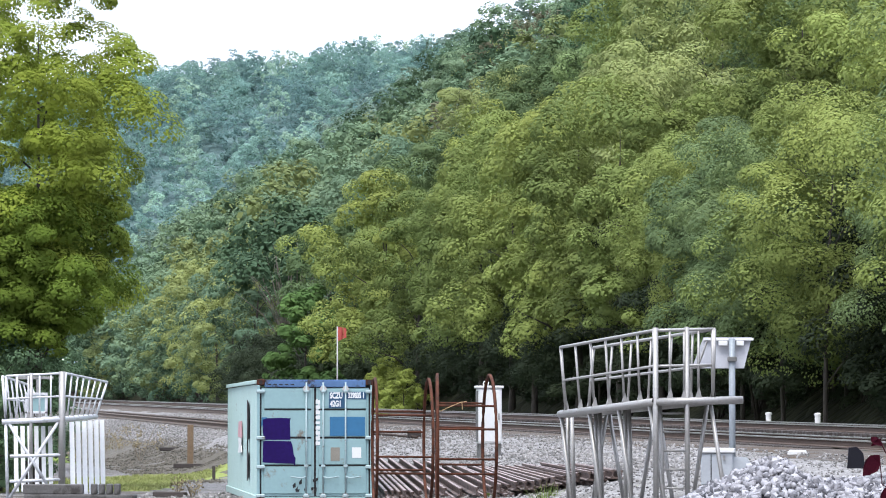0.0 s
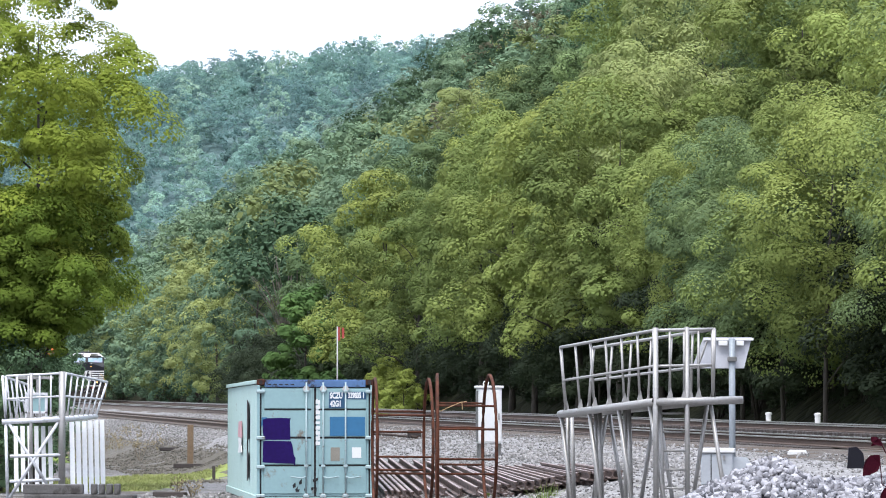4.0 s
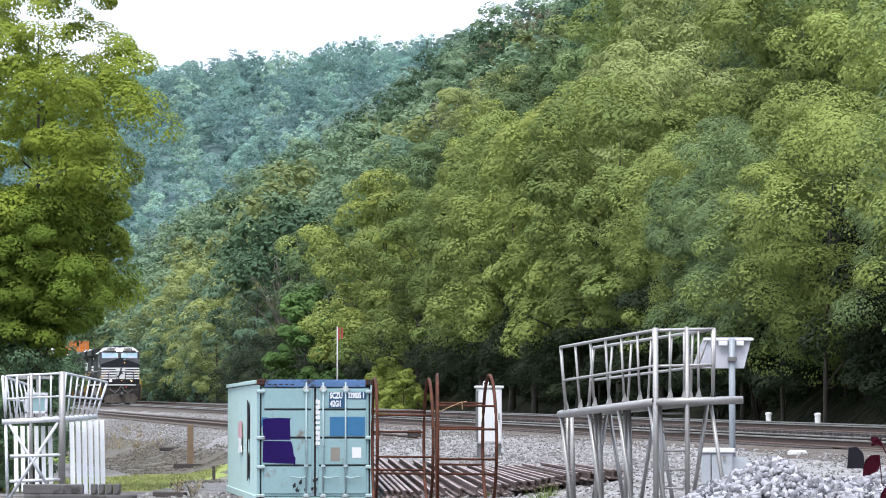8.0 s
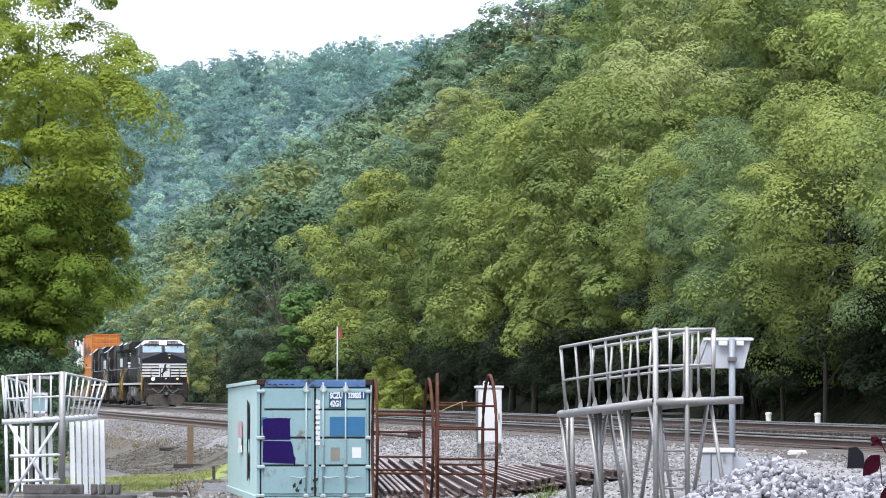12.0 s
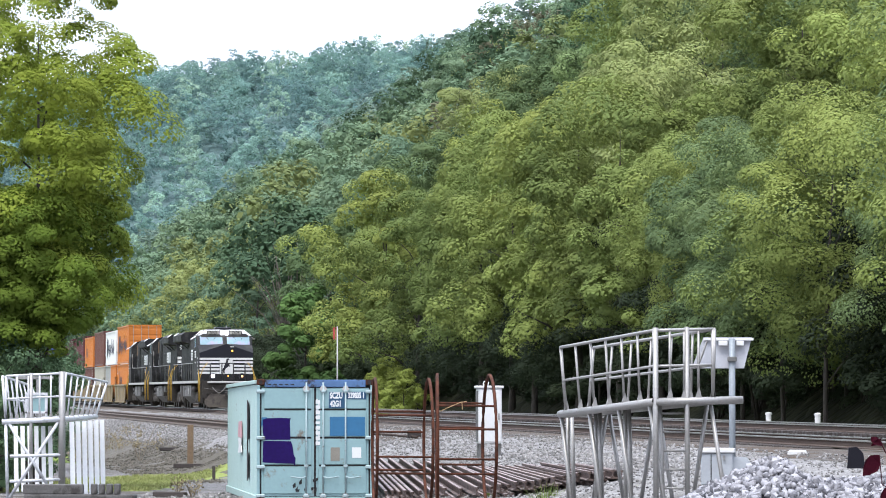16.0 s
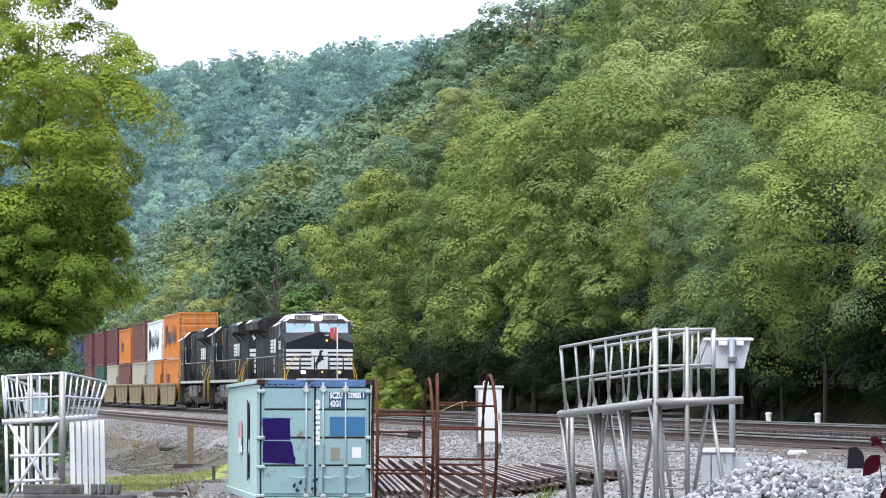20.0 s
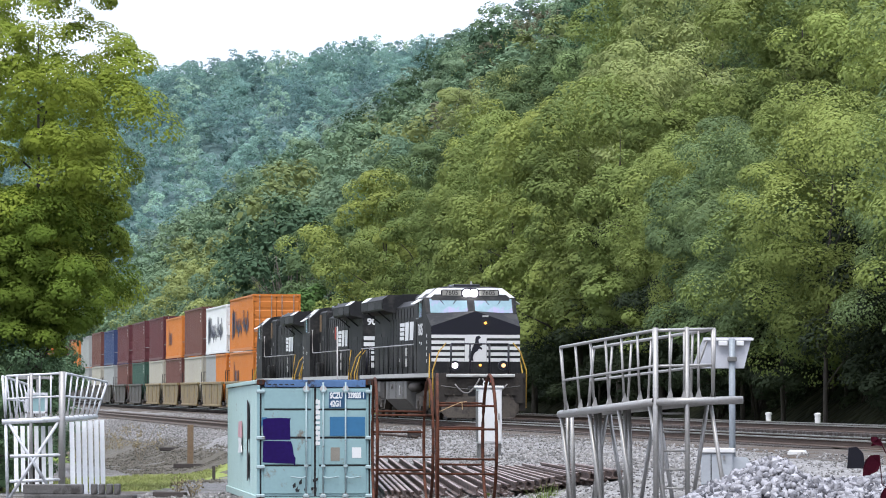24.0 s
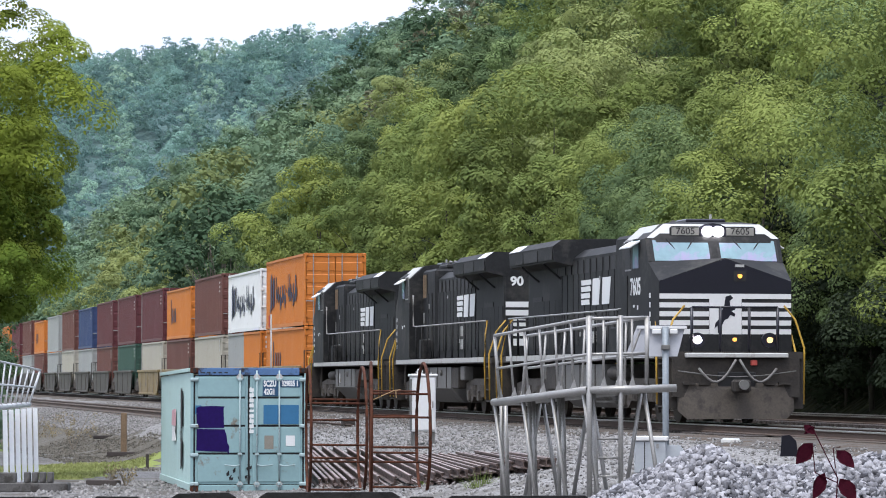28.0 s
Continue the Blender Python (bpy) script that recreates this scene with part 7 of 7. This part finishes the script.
sb = part("dark_block", hull(bmesh.new(), [(-0.11, 0, 0), (0.13, 0, 0), (-0.1, 0.1, 0), (0.13, 0.1, 0), (-0.08, 0, 0.27), (0.02, 0, 0.28), (0.1, 0, 0.2), (-0.08, 0.1, 0.27), (0.1, 0.1, 0.2)]), M_SLAB)
sb.matrix_basis = pose(5.36, 50.0, 1.14)
tagged(sb, "dark grey block on the gravel heap's edge", "block")
slab = part("flat_stone", hull(bmesh.new(), [(-0.2, -0.1, 0), (0.18, -0.12, 0), (0.22, 0.1, 0.02), (-0.15, 0.14, 0.02), (-0.18, -0.08, 0.06), (0.15, -0.1, 0.05), (0.18, 0.08, 0.08), (-0.12, 0.12, 0.09)]), M_DIRTYWHITE)
slab.matrix_basis = pose(6.9, 75, ground_z(6.9, 75))
tagged(slab, "flat pale stone lying on the ballast", "stone")

# ---- plants ----
def weed(label, x, y, z, r, h, count, size, seed, material=LEAF_WEED, name="weed"):
    rng = np.random.default_rng(seed)
    t = thing(name, label, "plant", "weeds", at=pose(x, y, z))
    for k in range(5):
        a = k * 1.3 + rng.random()
        part("stem", tube(bmesh.new(), [(0, 0, -0.05), (math.cos(a) * r * 0.4, math.sin(a) * r * 0.4, h * 0.5), (math.cos(a) * r * 0.8, math.sin(a) * r * 0.8, h * 0.95)], [0.012, 0.009, 0.004], 5), M_DRYSTEM, t)
    c = np.stack([rng.uniform(-r, r, count), rng.uniform(-r, r, count), h * (0.35 + 0.6 * rng.random(count))], axis=1)
    idx = np.repeat(np.arange(count), 14)
    away = unit(rng.normal(size=(len(idx), 3)))
    v, q = leaves_at(rng, c[idx] + away * 0.12, unit(away + np.array([0, 0, 0.2])), size * (0.6 + 0.7 * rng.random(len(idx))))
    f = new("foliage", quick_mesh("foliage", v, q, material))
    f.parent = t
    return t


def grass_tuft(label, x, y, z, r, h, count, seed):
    """Upright narrow blades that arch outwards from one root."""
    rng = np.random.default_rng(seed)
    t = thing("grass_tuft", label, "plant", "weeds", at=pose(x, y, z))
    for k in range(count):
        a, lean, tall = rng.uniform(0, math.tau), rng.uniform(0.1, 1.0), h * rng.uniform(0.55, 1.0)
        d, wide = Vector((math.cos(a), math.sin(a), 0)), rng.uniform(0.012, 0.022)
        w = Vector((-d.y, d.x, 0)) * wide
        foot = d * (r * 0.3 * rng.random())
        bm = bmesh.new()
        rows_b = []
        for f in (0.0, 0.4, 0.75, 1.0):
            p = foot + d * (r * lean * f ** 1.8) + Vector((0, 0, tall * (f - 0.22 * lean * f * f) - (0.04 if f == 0 else 0)))
            rows_b.append((bm.verts.new(p - w * (1.05 - f)), bm.verts.new(p + Vector((0, 0, 0.004)) + d * 0.004), bm.verts.new(p + w * (1.05 - f))))
        for u, v in zip(rows_b, rows_b[1:]):
            bm.faces.new((u[0], u[1], v[1], v[0]))
            bm.faces.new((u[1], u[2], v[2], v[1]))
        part("blade", bm, LEAF_WEED, t, smooth=True)
    return t


grass_tuft("bright green grass tuft beside the stacked rails", 1.84, 69.3, 0.0, 0.42, 0.74, 80, 31)
grass_tuft("bright green grass tuft sprouting between stacked rails", 2.05, 69.5, 0.0, 0.3, 0.64, 34, 33)
weed("bright green weed at the yard's edge", 1.2, 73.5, 0.0, 0.3, 0.3, 24, 0.07, 32)
for k, (x, y) in enumerate(((-5.6, 86), (-6.2, 90))):
    weed("dry brown weed stalks on gravel", x, y, 0.0, 0.26, 0.42, 6, 0.05, 40 + k, mat("dry_leaf", (0.2, 0.16, 0.09), 0.9), "dry_weed")
for k, (x, y) in enumerate(((-13.4, 118), (-12.5, 121), (-11.8, 150), (-14.2, 160))):
    weed("bare brown brush by the bank", x, y, ground_z(x, y), 0.9, 1.5, 40, 0.05, 50 + k, mat("dry_leaf", (0.2, 0.16, 0.09), 0.9), "brush")
# short grass on the lawn patch
rng = np.random.default_rng(77)
gx, gy = rng.uniform(-14, -7.0, 16000), rng.uniform(93, 124, 16000)
gz = np.array([ground_z(a, b) for a, b in zip(gx, gy)])
keep = np.array([on_lawn(a, b) and line_coords(a, b)[1] < -8.6 for a, b in zip(gx, gy)])
gx, gy, gz = gx[keep], gy[keep], gz[keep]
count = len(gx)
base = np.stack([gx, gy, gz], axis=1)
d = rng.normal(size=(count, 3)) * 0.05
w = rng.normal(size=(count, 3)) * 0.02
top = base + d * np.array([1, 1, 0]) + np.stack([np.zeros(count), np.zeros(count), 0.04 + 0.06 * rng.random(count)], axis=1)
gv = np.stack([base - w, base + w, top + w * 0.3, top - w * 0.3], axis=1).reshape(-1, 3)
tagged(new("grass", quick_mesh("grass", gv, np.arange(count * 4).reshape(-1, 4), LEAF_GRASS)), "short thin green grass on the lawn", "grass", kind="stuff")

# red-leaved twig close to the camera
tw = thing("red_leaf_twig", "twig with dark red leaves near the camera", "plant")
def near(px, py, d):
    return Vector(((px - 784) / FOCAL * d, d, EYE[2] + (738 - py) / FOCAL * d))


def red_leaf(px0, py0, px1, py1, wide, d):
    a, b = near(px0, py0, d), near(px1, py1, d)
    ax = b - a
    s = Vector((-ax.z, 0.012, ax.x)).normalized() * wide * ax.length
    bm = bmesh.new()
    pts = [a, a + ax * 0.25 + s * 0.8, a + ax * 0.5 + s, a + ax * 0.8 + s * 0.55, b, a + ax * 0.75 - s * 0.5, a + ax * 0.45 - s * 0.85, a + ax * 0.2 - s * 0.7]
    front = [bm.verts.new(p + Vector((0, 0.004 * (k % 2), 0))) for k, p in enumerate(pts)]
    back = [bm.verts.new(p + Vector((0, 0.006, 0))) for p in pts]
    bm.faces.new(front)
    bm.faces.new(back[::-1])
    for k in range(8):
        bm.faces.new((front[k], back[k], back[(k + 1) % 8], front[(k + 1) % 8]))
    bmesh.ops.recalc_face_normals(bm, faces=bm.faces)
    part("leaf", bm, M_REDLEAF, tw)


for q in ((1554, 805, 1526, 843, 0.34), (1598, 818, 1630, 850, 0.3), (1577, 858, 1556, 905, 0.26), (1604, 868, 1632, 910, 0.32), (1540, 774, 1562, 790, 0.3), (1560, 776, 1540, 790, 0.2)):
    red_leaf(*q, 12.0)
part("stem", tube(bmesh.new(), [near(1580, 1600, 12), near(1590, 1000, 12), near(1600, 868, 12), near(1554, 776, 12)], 0.002, 5), M_REDLEAF, tw)
part("stem", tube(bmesh.new(), [near(1598, 875, 12), near(1560, 858, 12), near(1555, 805, 12)], 0.0018, 5), M_REDLEAF, tw)
part("stem", tube(bmesh.new(), [near(1596, 850, 12), near(1592, 815, 12), near(1605, 812, 12)], 0.0018, 5), M_REDLEAF, tw)

# dark low board fence close to the camera, its top just under the view
fence = thing("board_fence", "dark charred low board fence near the camera", "fence", at=pose(0, 10, 0))
for x0, x1, z0, z1 in ((-1.2, -0.83, 1.572, 1.572), (-0.745, -0.60, 1.573, 1.572), (-0.535, -0.365, 1.58, 1.583), (-0.305, 0.06, 1.583, 1.584), (0.07, 0.165, 1.572, 1.572), (0.175, 0.56, 1.574, 1.575), (0.57, 0.9, 1.55, 1.55), (0.91, 1.3, 1.53, 1.53)):
    part("board", prism(bmesh.new(), [(x0, 0.0), (x1, 0.0), (x1, z1 - 0.012), (x1 - 0.02, z1), (x0 + 0.02, z0), (x0, z0 - 0.012)], "y", -0.02, 0.02), M_CHAR, fence)
for z in (0.4, 1.2):
    block("fence_rail", -1.3, 1.4, 0.02, 0.06, z, z + 0.09, M_CHAR, fence)

motions()
